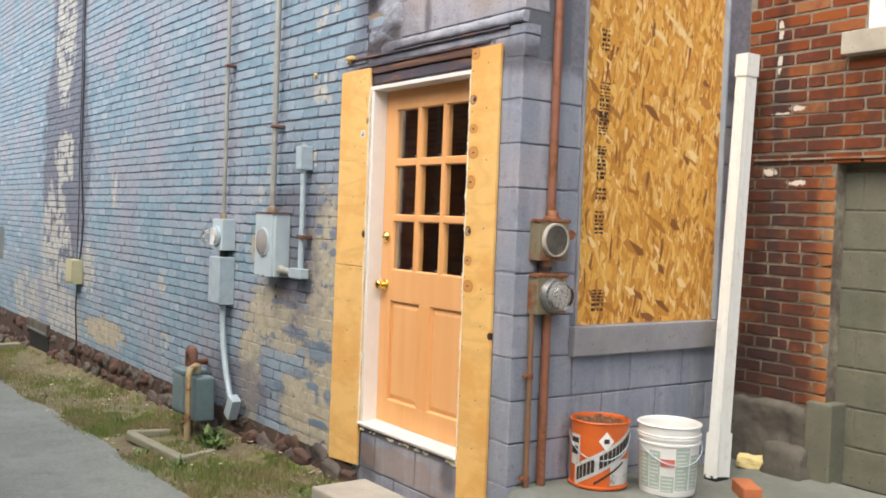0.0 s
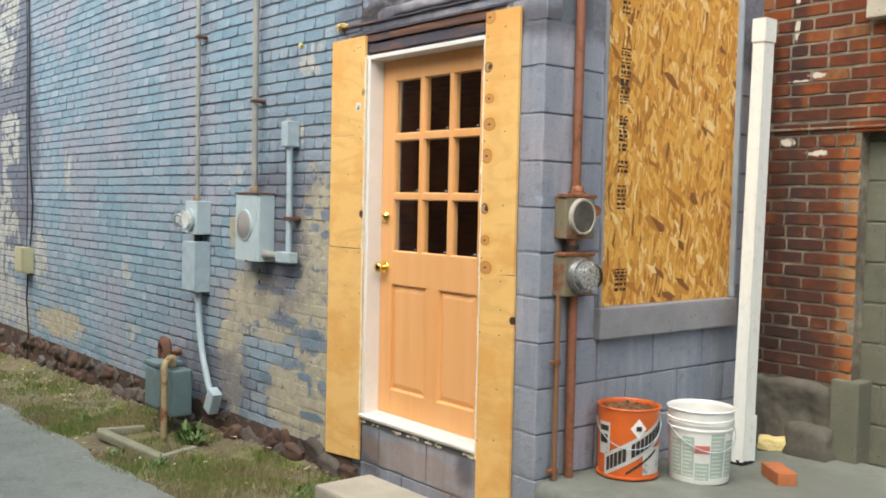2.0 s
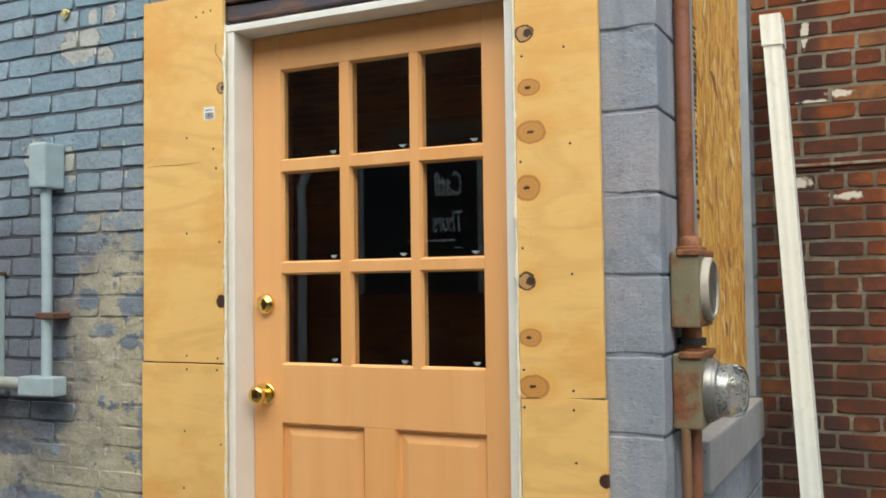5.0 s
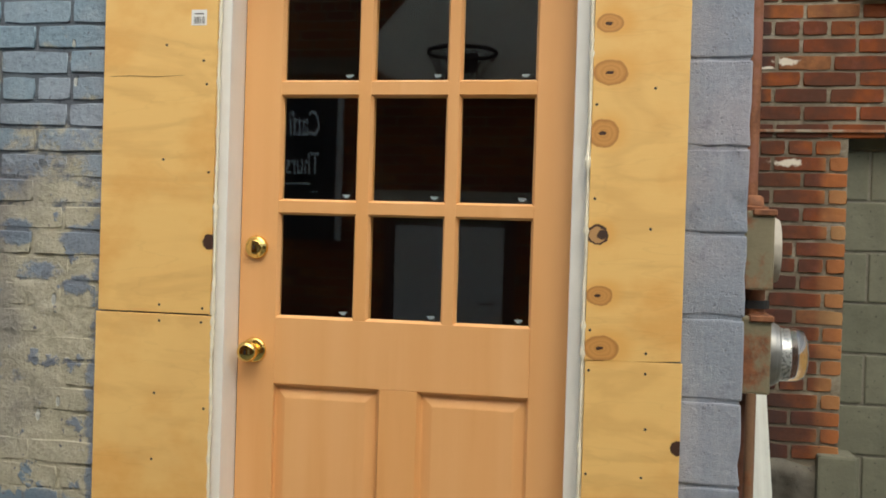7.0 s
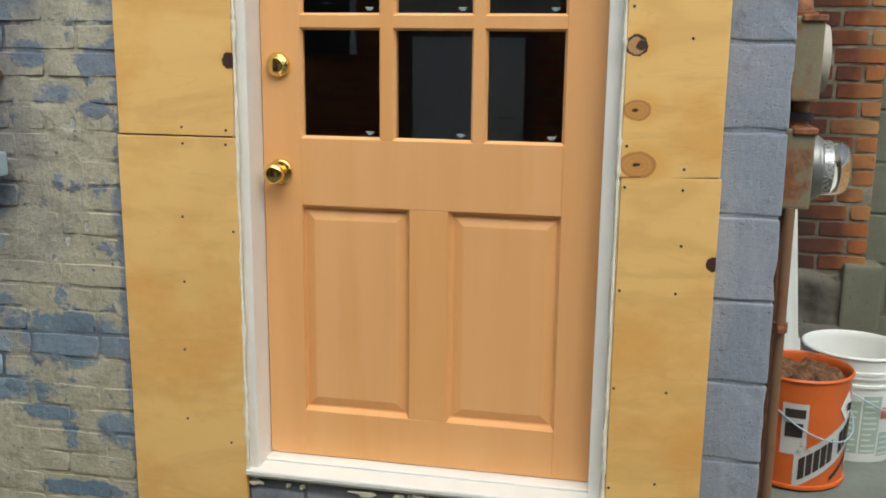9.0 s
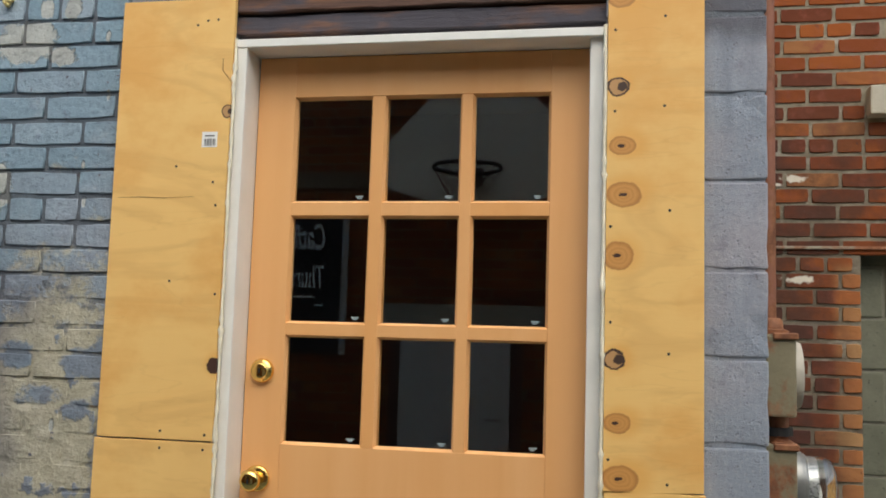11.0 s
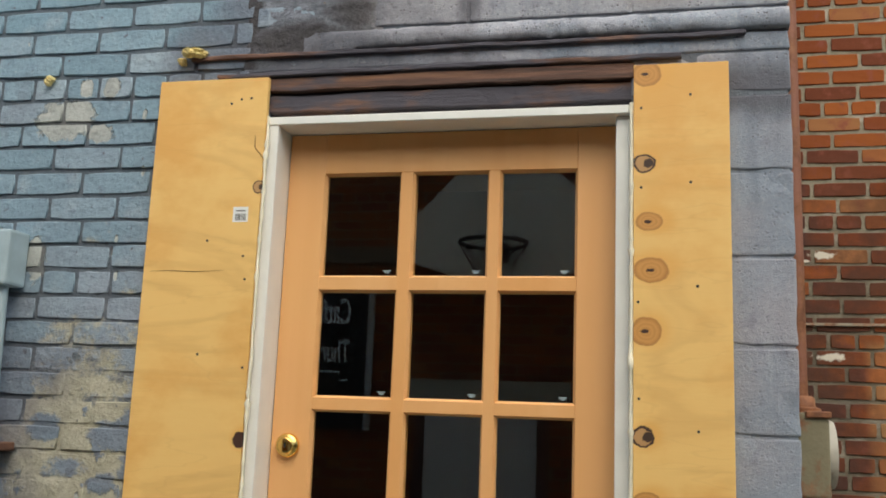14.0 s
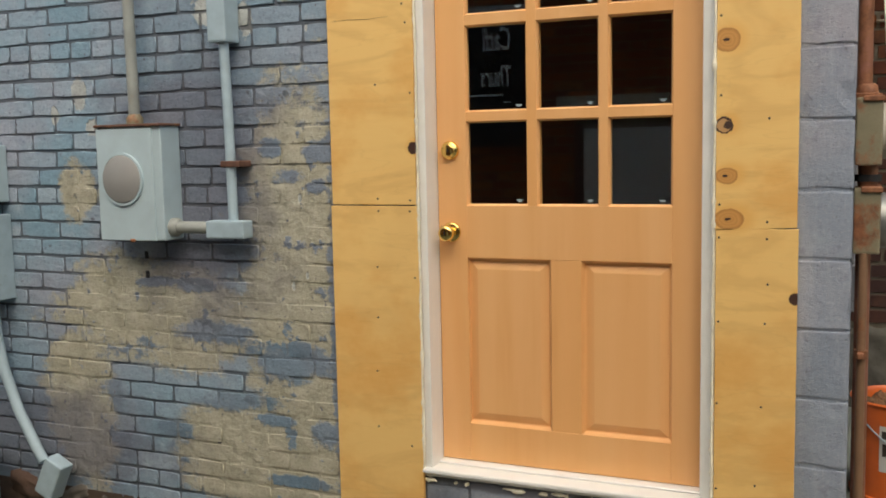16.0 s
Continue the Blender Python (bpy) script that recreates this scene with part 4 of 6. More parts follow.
# ---- window sill, boarded window ----
window_1 = thing("window_1", (0.92, 0.07, 1.2), "tall window boarded over with orange strand board", "boarded window", kind="structure")
part("strand_board", block_bm(0.402, 1.45, 0.070, 0.086, 1.214, 3.29), OSB, window_1, "orange oriented strand board with stamped marks")
part("window_frame", block_bm(0.386, 0.402, 0.040, 0.10, 1.214, 3.29, bevel=0.003), SILL_STONE, window_1)
part("window_frame", block_bm(1.45, 1.468, 0.040, 0.10, 1.214, 3.29, bevel=0.003), plain("blue_grey_trim", (0.31, 0.37, 0.43), 0.6, vary=0.15, scale=9, bump=0.1, dirt=(0.22, 0.24, 0.27), dirt_scale=5), window_1, "blue-grey painted trim")
part("window_sill", rough_block(0.362, 1.448, 0.012, 0.11, 1.066, 1.212, 5.0, 0.008), SILL_STONE, window_1, "grey painted stone sill")
STAMPS = [(2.62, 0.10, 0.05), (2.33, 0.15, 0.07), (2.20, 0.09, 0.065), (2.02, 0.17, 0.06), (1.86, 0.05, 0.07), (1.72, 0.11, 0.06), (1.33, 0.10, 0.08)]
rng = random.Random(4)
for zc, tall, wide in STAMPS:
    zz = zc - tall / 2
    while zz < zc + tall / 2:
        h = rng.uniform(0.006, 0.016)
        bm = bmesh.new()
        a = 0.52
        while a < 0.52 + wide:
            w = rng.uniform(0.008, 0.03)
            add_box(bm, a, min(a + w, 0.52 + wide), 0.0685, 0.0705, zz, zz + h)
            a += w + rng.uniform(0.004, 0.014)
        part("stamp_mark", bm, INK, window_1)
        zz += h + rng.uniform(0.005, 0.012)


# ---- bricks ----
NY, NZ = 3, 2
RIM = [(i, 0) for i in range(NY)] + [(NY, k) for k in range(NZ)] + [(i, NZ) for i in range(NY, 0, -1)] + [(0, k) for k in range(NZ, 0, -1)]
BRICK_FACES = []
for i in range(NY):
    for k in range(NZ):
        a, b = i * (NZ + 1) + k, (i + 1) * (NZ + 1) + k
        BRICK_FACES.append((a, a + 1, b + 1, b))
RING = (NY + 1) * (NZ + 1)
for n in range(len(RIM)):
    m = (n + 1) % len(RIM)
    (i, k), (i2, k2) = RIM[n], RIM[m]
    BRICK_FACES.append((i * (NZ + 1) + k, i2 * (NZ + 1) + k2, RING + m, RING + n))
    BRICK_FACES.append((RING + n, RING + m, RING + len(RIM) + m, RING + len(RIM) + n))


def brick_points(hy, hz, rnd, face=-1, wear=1.0):
    """A worn brick: an uneven face, a rounded and ragged arris, and sides that fall back to the joint."""
    proud = rnd.uniform(-0.0014, 0.0014) * wear
    lean = rnd.uniform(-0.008, 0.008) * wear
    round_off = 0.0020
    pts, rim = [], []
    for i in range(NY + 1):
        for k in range(NZ + 1):
            corner = i in (0, NY) and k in (0, NZ)
            inset = round_off + (0.0018 if corner else 0.0) + rnd.uniform(-0.0008, 0.0016) * wear
            u, v = 2 * i / NY - 1, 2 * k / NZ - 1
            y = (hy - inset) * u
            z = (hz - inset) * v + lean * y
            pts.append((face * (proud + rnd.uniform(-0.0004, 0.0004) * wear), y, z))
    for depth in (-0.0022, -0.018):
        for i, k in RIM:
            corner = i in (0, NY) and k in (0, NZ)
            cut = (0.0022 if corner else 0.0) + (rnd.uniform(0.0, 0.0018) * wear if depth > -0.01 else 0.0)
            u, v = 2 * i / NY - 1, 2 * k / NZ - 1
            y = (hy - cut) * u
            pts.append((face * (depth + proud), y, (hz - cut) * v + lean * y))
    return pts


def brick_mesh(name, hy, hz, seed, material, face, wear):
    rnd = random.Random(seed)
    me = bpy.data.meshes.new(name)
    faces = BRICK_FACES if face < 0 else [f[::-1] for f in BRICK_FACES]
    me.from_pydata(brick_points(hy, hz, rnd, face, wear), [], faces)
    me.polygons.foreach_set("use_smooth", [k >= NY * NZ for k in range(len(faces))])
    me.materials.append(material)
    return me


def brick_field(parent, x, y0, y1, z0, z1, course, length, headers, phase, material, holes=(), chosen=None, face=-1, joint=0.010, seed=1, rest="bricks", wear=1.0):
    """Lays a wall of bricks. Those in the chosen stretch are objects; the others are one joined part."""
    rnd = random.Random(seed)
    hz = (course - joint) / 2
    kinds = {}
    for h, half in (("stretcher", (length - joint) / 2), ("header", (length / 2 - joint) / 2)):
        kinds[h] = [brick_mesh("brick", half, hz, seed * 100 + k, material, face, wear) for k in range(9)]
    verts, faces, count = [], [], 0
    for k in range(int((z1 - z0) / course) + 1):
        za, zb = z0 + k * course + joint / 2, z0 + (k + 1) * course - joint / 2
        if zb > z1:
            break
        header = headers and (k + phase) % headers == 0
        step = length / 2 if header else length
        y = y0 - step * (0.5 if k % 2 else 0.0) - (length * 0.25 if header else 0)
        y += rnd.uniform(-0.012, 0.012)
        while y < y1:
            a, b = max(y + joint / 2, y0), min(y + step - joint / 2, y1)
            cut = b - a < step - joint - 0.001
            y += step
            if b - a < 0.03:
                continue
            cy, cz = (a + b) / 2, (za + zb) / 2 + 0.005 * wear * noise.noise(Vector(((a + b) * 0.45, k * 0.35, seed)))
            skip = False
            for ha, hb, hc, hd in holes:
                if hc < cz < hd and b > ha and a < hb:
                    if a < ha - 0.03:
                        b = ha
                    elif b > hb + 0.03:
                        a = hb
                    else:
                        skip = True
                    cut = True
            if skip:
                continue
            cy = (a + b) / 2
            if chosen and not cut and count < 298 and chosen[0] < cy < chosen[1] and chosen[2] < cz < chosen[3]:
                ob = new("brick", kinds["header" if header else "stretcher"][rnd.randrange(9)])
                ob.parent = parent
                ob.location = (x, cy, cz)
                ob.rotation_euler = (rnd.uniform(-0.008, 0.008), 0, 0)
                count += 1
            else:
                n = len(verts)
                pts = brick_points((b - a) / 2, hz, rnd, face, wear)
                verts += [(x + p[0], cy + p[1], cz + p[2]) for p in pts]
                faces += [tuple(n + i for i in (f if face < 0 else f[::-1])) for f in BRICK_FACES]
    me = bpy.data.meshes.new(rest)
    me.from_pydata(verts, [], faces)
    me.polygons.foreach_set("use_smooth", [k % len(BRICK_FACES) >= NY * NZ for k in range(len(faces))])
    me.materials.append(material)
    ob = new(rest, me)
    ob.parent = parent
    return tagged(ob, kind="stuff")


# ---- the door ----
DX = 0.086
door_1 = thing("door_1", (DX, 0.9, 0.53), "new unpainted fir door with nine panes and two panels", "door", kind="structure")
S0, S1, SZ0, SZ1 = 0.459, 1.331, 0.542, 2.422
G0, G1, GZ0, GZ1 = 0.555, 1.228, 1.413, 2.313
P0, P1, PZ0, PZ1 = 0.553, 1.236, 0.672, 1.238
M0, M1 = 0.839, 0.941
TH = 0.044


def board(name, y0, y1, z0, z1, label=""):
    return part(name, block_bm(DX, DX + TH, y0, y1, z0, z1, bevel=0.0015), FIR, door_1, label)


board("stile", S0, G0, SZ0, SZ1)
board("stile", G1, S1, SZ0, SZ1)
board("rail", G0, G1, GZ1, SZ1)
board("rail", G0, G1, PZ1, GZ0)
board("rail", G0, G1, SZ0, PZ0)
board("mullion", M0, M1, PZ0, PZ1)
COLS = [(0.555, 0.753), (0.781, 0.984), (1.016, 1.228)]
ROWS3 = [(1.413, 1.690), (1.720, 2.000), (2.033, 2.313)]


def bar_bm(y0, y1, z0, z1, upright, back=0.0):
    """A glazing bar with sloped sides."""
    bm = bmesh.new()
    add_box(bm, DX + back, DX + TH, y0, y1, z0, z1)
    for v in bm.verts:
        if v.co.x < DX + 0.01:
            if upright:
                v.co.y += 0.0042 if v.co.y < (y0 + y1) / 2 else -0.0042
            else:
                v.co.z += 0.0042 if v.co.z < (z0 + z1) / 2 else -0.0042
    return bm


for lo, hi in ((0.753, 0.781), (0.984, 1.016)):
    part("glazing_bar", bar_bm(lo - 0.004, hi + 0.004, GZ0, GZ1, True), FIR, door_1)
for lo, hi in ((1.690, 1.720), (2.000, 2.033)):
    for a, b in COLS:
        part("glazing_bar", bar_bm(a, b, lo - 0.004, hi + 0.004, False, 0.0006), FIR, door_1)


def bead_bm(y0, y1, z0, z1, inset=0.012, depth=0.018):
    """A sloping bead that runs round an opening in the door."""
    bm = bmesh.new()
    outer = [bm.verts.new((DX + 0.001, y, z)) for y, z in ((y0, z0), (y1, z0), (y1, z1), (y0, z1))]
    inner = [bm.verts.new((DX + depth, y, z)) for y, z in ((y0 + inset, z0 + inset), (y1 - inset, z0 + inset), (y1 - inset, z1 - inset), (y0 + inset, z1 - inset))]
    for k in range(4):
        bm.faces.new((outer[k], outer[(k + 1) % 4], inner[(k + 1) % 4], inner[k]))
    return bm


def raised_panel_bm(y0, y1, z0, z1):
    bm = bmesh.new()
    loops = []
    for inset, depth in ((0.0, 0.0005), (0.003, 0.006), (0.008, 0.016), (0.012, 0.0175), (0.036, 0.0095), (0.039, 0.009)):
        loops.append([bm.verts.new((DX + depth, y, z)) for y, z in ((y0 + inset, z0 + inset), (y1 - inset, z0 + inset), (y1 - inset, z1 - inset), (y0 + inset, z1 - inset))])
    for a, b in zip(loops, loops[1:]):
        for k in range(4):
            bm.faces.new((a[k], a[(k + 1) % 4], b[(k + 1) % 4], b[k]))
    bm.faces.new(loops[-1])
    return bm


part("door_panel", raised_panel_bm(P0, M0, PZ0, PZ1), FIR, door_1)
part("door_panel", raised_panel_bm(M1, P1, PZ0, PZ1), FIR, door_1)
for a, b in COLS:
    for lo, hi in ROWS3:
        for depth in (0.014, 0.021):
            pane = part("pane", block_bm(DX + depth, DX + depth + 0.003, a - 0.003, b + 0.003, lo - 0.003, hi + 0.003), GLASS, door_1, "dark reflecting glass pane")
            pane.visible_shadow = False
        part("bead", bead_bm(a, b, lo, hi, 0.006, 0.0135), FIR, door_1)
        bm = bmesh.new()
        for k in range(3):
            add_box(bm, DX + 0.0128, DX + 0.0136, a + 0.026 - 0.003 * k, a + 0.036 + 0.003 * k, lo + 0.012 + 0.003 * k, lo + 0.014 + 0.003 * k)
        part("glass_mark", bm, GALV, door_1)


def knob(z, y, big):
    k = part("knob" if big else "deadbolt", lathe_bm((DX, y, z), (-1, 0, 0),
             [(0, 0), (0, 0.033), (0.006, 0.033), (0.009, 0.029), (0.011, 0.014), (0.030, 0.013), (0.034, 0.018), (0.042, 0.026), (0.052, 0.0275), (0.060, 0.024), (0.064, 0.016), (0.0645, 0.0)] if big else
             [(0, 0), (0, 0.031), (0.008, 0.031), (0.014, 0.027), (0.016, 0.021), (0.022, 0.020), (0.0235, 0.017), (0.0225, 0.0)], 28), BRASS, door_1, "polished brass knob" if big else "polished brass deadbolt")
    front = 0.0655 if big else 0.0245
    # a raised dark chip stands in for the shaded key slot
    part("keyway", block_bm(DX - front - 0.001, DX - front + 0.001, y - 0.0015, y + 0.0015, z - 0.006, z + 0.006), DARK, k)


knob(1.324, 1.284, True)
knob(1.596, 1.284, False)

# white frame and threshold
door_frame = thing("door_frame", (0.0, 0.9, 0.5), "white painted door frame with ragged foam edges", "door frame", kind="structure")
part("jamb", block_bm(-0.004, 0.14, 1.333, 1.360, 0.50, 2.424, bevel=0.002), WHITE, door_frame)
part("jamb", block_bm(0.012, 0.14, 0.424, 0.457, 0.50, 2.424, bevel=0.002), WHITE, door_frame)
part("head", block_bm(-0.006, 0.14, 0.424, 1.362, 2.424, 2.446, bevel=0.002), WHITE, door_frame)
part("door_stop", block_bm(0.135, 0.16, 1.318, 1.333, 0.53, 2.424), WHITE, door_frame)
part("door_stop", block_bm(0.135, 0.16, 0.457, 0.472, 0.53, 2.424), WHITE, door_frame)
bm = bmesh.new()
add_box(bm, -0.026, 0.20, 0.424, 1.362, 0.517, 0.532, 0.003)
add_box(bm, 0.045, 0.14, 0.457, 1.333, 0.532, 0.540, 0.003)
add_box(bm, -0.006, 0.20, 0.424, 1.362, 0.503, 0.517)
part("threshold", bm, WHITE, door_frame, "white metal threshold")


def foam_strip_bm(y, z0, z1, seed, wide=0.006):
    bm = bmesh.new()
    zz = z0
    pts, rad = [], []
    while zz < z1:
        k = noise.noise(Vector((zz * 14, seed, 0)))
        pts.append((-0.017 + 0.004 * k, y + 0.003 * noise.noise(Vector((zz * 9, seed, 5))), zz))
        rad.append(wide * (0.45 + 1.5 * abs(noise.noise(Vector((zz * 31, seed, 9))))))
        zz += 0.014
    return add_tube(bm, pts, rad, 7)


part("foam_bead", foam_strip_bm(1.358, 0.52, 2.44, 2.0, 0.0065), CREAM_FOAM, door_frame, "dried cream foam bead")
part("foam_bead", foam_strip_bm(0.419, 0.50, 2.44, 7.0, 0.0065), CREAM_FOAM, door_frame, "dried cream foam bead")
part("foam_fill", rough_block(-0.011, 0.06, 1.3605, 1.3735, 0.52, 2.45, 1.3, 0.003), CREAM_FOAM, door_frame, "dried cream foam in the gap")
part("foam_fill", rough_block(-0.011, 0.06, 0.4125, 0.4235, 0.50, 2.45, 2.3, 0.003), CREAM_FOAM, door_frame, "dried cream foam in the gap")
bm = bmesh.new()
for k in range(26):
    yy = 0.43 + 0.92 * rng.random() if k < 18 else 0.42 + 0.05 * rng.random()
    add_lump(bm, (0.0, yy, 0.494 - 0.008 * rng.random()), (0.010, 0.006 + 0.022 * rng.random() ** 2, 0.003 + 0.006 * rng.random()), k, 0.7, 2, 3.0)
part("foam_crumb", bm, CREAM_FOAM, door_frame, "lumps of dried foam under the threshold")

# timber over the door
def rough_beam(x0, x1, y0, y1, z0, z1, seed):
    """A weathered board: its lower and upper arris waver along its length."""
    bm = block_bm(x0, x1, y0, y1, z0, z1, bevel=0.002)
    n = int((y1 - y0) / 0.03)
    for k in range(1, n):
        bmesh.ops.bisect_plane(bm, geom=bm.verts[:] + bm.edges[:] + bm.faces[:], plane_co=(0, y0 + (y1 - y0) * k / n, 0), plane_no=(0, 1, 0))
    for v in bm.verts:
        p = Vector((seed * 3, v.co.y * 6, v.co.z * 20))
        v.co.z += 0.0035 * noise.noise(p) + 0.0025 * noise.noise(p * 4)
        if v.co.x < x0 + 0.01:
            v.co.x += 0.003 * noise.noise(p * 2 + Vector((5, 0, 0))) + 0.002 * noise.noise(p * 7)
    return bm


lintel = thing("timber_lintel", (0.0, 0.9, 2.456), "old dark weathered timber lintel over the door", "lintel", kind="structure")
bm = block_bm(0.03, 0.25, 0.40, 1.40, 2.4465, 2.60)
part("packing", bm, BEAM_DARK, lintel)
for x, y0, y1, z0, z1, seed, mat in ((0.010, 0.412, 1.374, 2.464, 2.510, 2.0, BEAM_DARK), (-0.001, 0.412, 1.374, 2.519, 2.556, 4.0, BEAM)):
    part("beam", rough_beam(x, 0.25, y0, y1, z0, z1, seed), mat, lintel)
part("wooden_strip", rough_beam(-0.010, 0.1, 0.30, 1.52, 2.560, 2.572, 6.0), BEAM_DARK, lintel)
part("wooden_strip", rough_beam(-0.011, 0.1, 0.15, 1.60, 2.613, 2.625, 8.0), BEAM_DARK, lintel)


# ---- plywood boards ----
def plywood_board(y0, y1, z0, z1, slant, label):
    bm = block_bm(-0.020, -0.004, y0, y1, z0, z1, bevel=0.0012)
    for v in bm.verts:
        if v.co.z < (z0 + z1) / 2:
            v.co.z += slant * (v.co.y - y0) / (y1 - y0)
    return single("plywood_board", bm, PLY, ((-0.012), (y0 + y1) / 2, z0), label, "plywood", "plywood boards round the door")


boards = [plywood_board(1.364, 1.678, 1.421, 2.553, 0.0, "upper yellow pine plywood board nailed beside the white frame"),
          plywood_board(1.361, 1.684, 0.278, 1.417, -0.024, "lower yellow pine plywood board nailed beside the white frame"),
          plywood_board(0.192, 0.414, 1.362, 2.541, -0.01, "upper yellow pine plywood board with large brown knots"),
          plywood_board(0.188, 0.412, 0.20, 1.358, 0.0, "lower yellow pine plywood board over painted blocks")]
CRACK = plain("raw_split", (0.30, 0.15, 0.05), 0.9, vary=0.3, scale=60)
NAILS = [[(1.465, 2.483), (1.437, 2.494), (1.409, 2.496), (1.503, 2.111), (1.40, 2.07), (1.504, 1.816), (1.378, 1.785), (1.39, 2.01), (1.505, 1.441), (1.386, 1.436)],
         [(1.504, 1.400), (1.388, 1.400), (1.513, 1.212), (1.375, 1.179), (1.516, 1.04), (1.524, 0.855), (1.525, 0.661), (1.401, 0.604), (1.41, 0.34)],
         [(0.281, 2.461), (0.396, 2.431), (0.396, 2.234), (0.282, 2.245), (0.269, 1.998), (0.403, 1.96), (0.401, 1.738), (0.27, 1.669), (0.403, 1.427), (0.272, 1.378)],
         [(0.403, 1.332), (0.272, 1.33), (0.268, 1.2), (0.403, 1.086), (0.274, 1.086), (0.405, 0.842), (0.281, 0.841), (0.405, 0.583), (0.295, 0.604)]]
for ob, spots in zip(boards, NAILS):
    for y, z in spots:
        part("nail", lathe_bm((-0.0195, y, z), (-1, 0, 0), [(0, 0.0036), (0.0012, 0.0034), (0.0013, 0)], 8), DARK, ob)
part("splinter_crack", tube_bm([(-0.0202, 1.390, 2.392), (-0.0204, 1.389, 2.360), (-0.0204, 1.376, 2.345), (-0.0202, 1.365, 2.330)], [0.0008, 0.0016, 0.0014, 0.001], 5), CRACK, boards[0], "torn dark splinter line")
part("grain_crack", tube_bm([(-0.0200, 1.660, 2.030), (-0.0203, 1.600, 2.032), (-0.0204, 1.530, 2.029), (-0.0200, 1.450, 2.033)], [0.0004, 0.0009, 0.0009, 0.0003], 5), CRACK, boards[0], "fine dark check along the grain")
sticker = part("sticker", block_bm(-0.0208, -0.0202, 1.394, 1.436, 2.160, 2.200), plain("paper_label", (0.82, 0.82, 0.80), 0.6, vary=0.03), boards[0], "white barcode sticker")
y = 1.399
while y < 1.429:
    w = rng.choice((0.0008, 0.0014, 0.002))
    part("print_bar", block_bm(-0.0212, -0.0209, y, y + w, 2.164, 2.182), INK, sticker)
    y += w + rng.choice((0.0012, 0.002))
part("print_bar", block_bm(-0.0212, -0.0209, 1.402, 1.428, 2.188, 2.191), INK, sticker)


# ---- brick walls ----
C = 0.069
Z0 = 1.969 - 25 * C
brick_field(wall_alley, 0.0, 1.372, 14.2, Z0, 5.38, C, 0.208, 8, 7, PAINT_BRICK, chosen=(1.69, 3.55, 0.98, 2.33), seed=3, joint=0.0075, wear=1.5,
            holes=((1.30, 1.43, 2.54, 5.4), (8.45, 9.35, 0.0, 0.27), (13.35, 15.0, 1.8, 4.2)))
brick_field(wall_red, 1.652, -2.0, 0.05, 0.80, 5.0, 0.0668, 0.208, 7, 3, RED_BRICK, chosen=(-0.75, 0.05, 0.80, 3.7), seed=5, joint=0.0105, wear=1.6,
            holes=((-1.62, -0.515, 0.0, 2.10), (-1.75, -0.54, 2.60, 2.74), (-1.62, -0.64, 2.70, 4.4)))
brick_field(wall_opposite, -3.90, -1.0, 6.45, 0.0, 4.28, 0.0668, 0.208, 7, 1, LIFTED_BRICK, face=1, seed=8,
            holes=((1.06, 1.97, -0.5, 1.78),))
brick_field(wall_opposite, -3.90, 6.5, 16.0, 0.0, 3.58, 0.0668, 0.208, 7, 1, LIFTED_BRICK, face=1, seed=9)


# ---- neighbouring building: stone base, filled opening, window ----
def stone_bm(centre, size, seed, rough=0.22, level=3, freq=1.6):
    """A squarish field stone with worn corners."""
    bm = bmesh.new()
    made = bmesh.ops.create_icosphere(bm, subdivisions=level, radius=1.0)
    for v in made["verts"]:
        p = v.co.copy()
        k = max(abs(p.x), abs(p.y), abs(p.z))
        p = p.lerp(p / k, 0.7)
        p *= 1 + rough * noise.noise(p * freq + Vector((seed * 5.1, seed, 2))) + 0.06 * noise.noise(p * 6 + Vector((seed, 9, 2)))
        v.co = Vector((p.x * size[0], p.y * size[1], p.z * size[2])) + Vector(centre)
    for f in bm.faces:
        f.smooth = True
    return bm


part("foundation", rough_block(1.67, 1.9, -0.42, 0.05, -0.2, 0.80, 1.5, 0.012), GREY_STONE, wall_red)


def render_depth(y, z):
    p = Vector((y * 6, z * 6, 9))
    lip = max(0.0, z - 0.77 - 0.04 * noise.noise(Vector((y * 9, 3, 3)))) * 1.2
    return 1.632 - 0.10 * max(0.62 - z, 0) + 0.020 * noise.noise(p) + 0.010 * noise.noise(p * 3) + 0.004 * noise.noise(p * 11) + min(lip, 0.05)


noisy_sheet("rough_render", -0.432, 0.06, 0.34, 0.826, 0.012, render_depth, GREY_STONE, wall_red, "rough cement render over the footing")
part("stone", stone_bm((1.605, -0.345, 0.475), (0.075, 0.125, 0.115), 4.0, 0.16), GREY_STONE, wall_red, "rounded grey boulder in the footing")
part("pier_base", rough_block(1.612, 1.9, -0.578, -0.43, 0.30, 0.835, 2.7, 0.012), FILL_BLOCK, wall_red, "grey concrete pier base")
part("lintel", block_bm(1.640, 1.95, -1.66, -0.02, 2.092, 2.104, bevel=0.002), rusty("lintel_steel", (0.30, 0.27, 0.21), 0.5), wall_red, "thin rusted steel lintel")
zz, k = 0.41, 0
while zz < 2.05:
    ys = [-0.505, -0.62, -1.02, -1.42, -1.62] if k % 2 else [-0.505, -0.82, -1.22, -1.62]
    for a, b in zip(ys, ys[1:]):
        part("block", rough_block(1.745, 1.95, b + 0.005, a - 0.005, zz + 0.005, min(zz + 0.198, 2.088), zz * 5 + a, 0.006), FILL_BLOCK, wall_red)
    zz += 0.203
    k += 1
structure("wall_fill", block_bm(1.752, 1.96, -1.62, -0.50, 0.2, 2.09), mortar("fill_mortar", (0.22, 0.21, 0.17), (0.13, 0.125, 0.10)), "mortar behind the block infill", "wall")
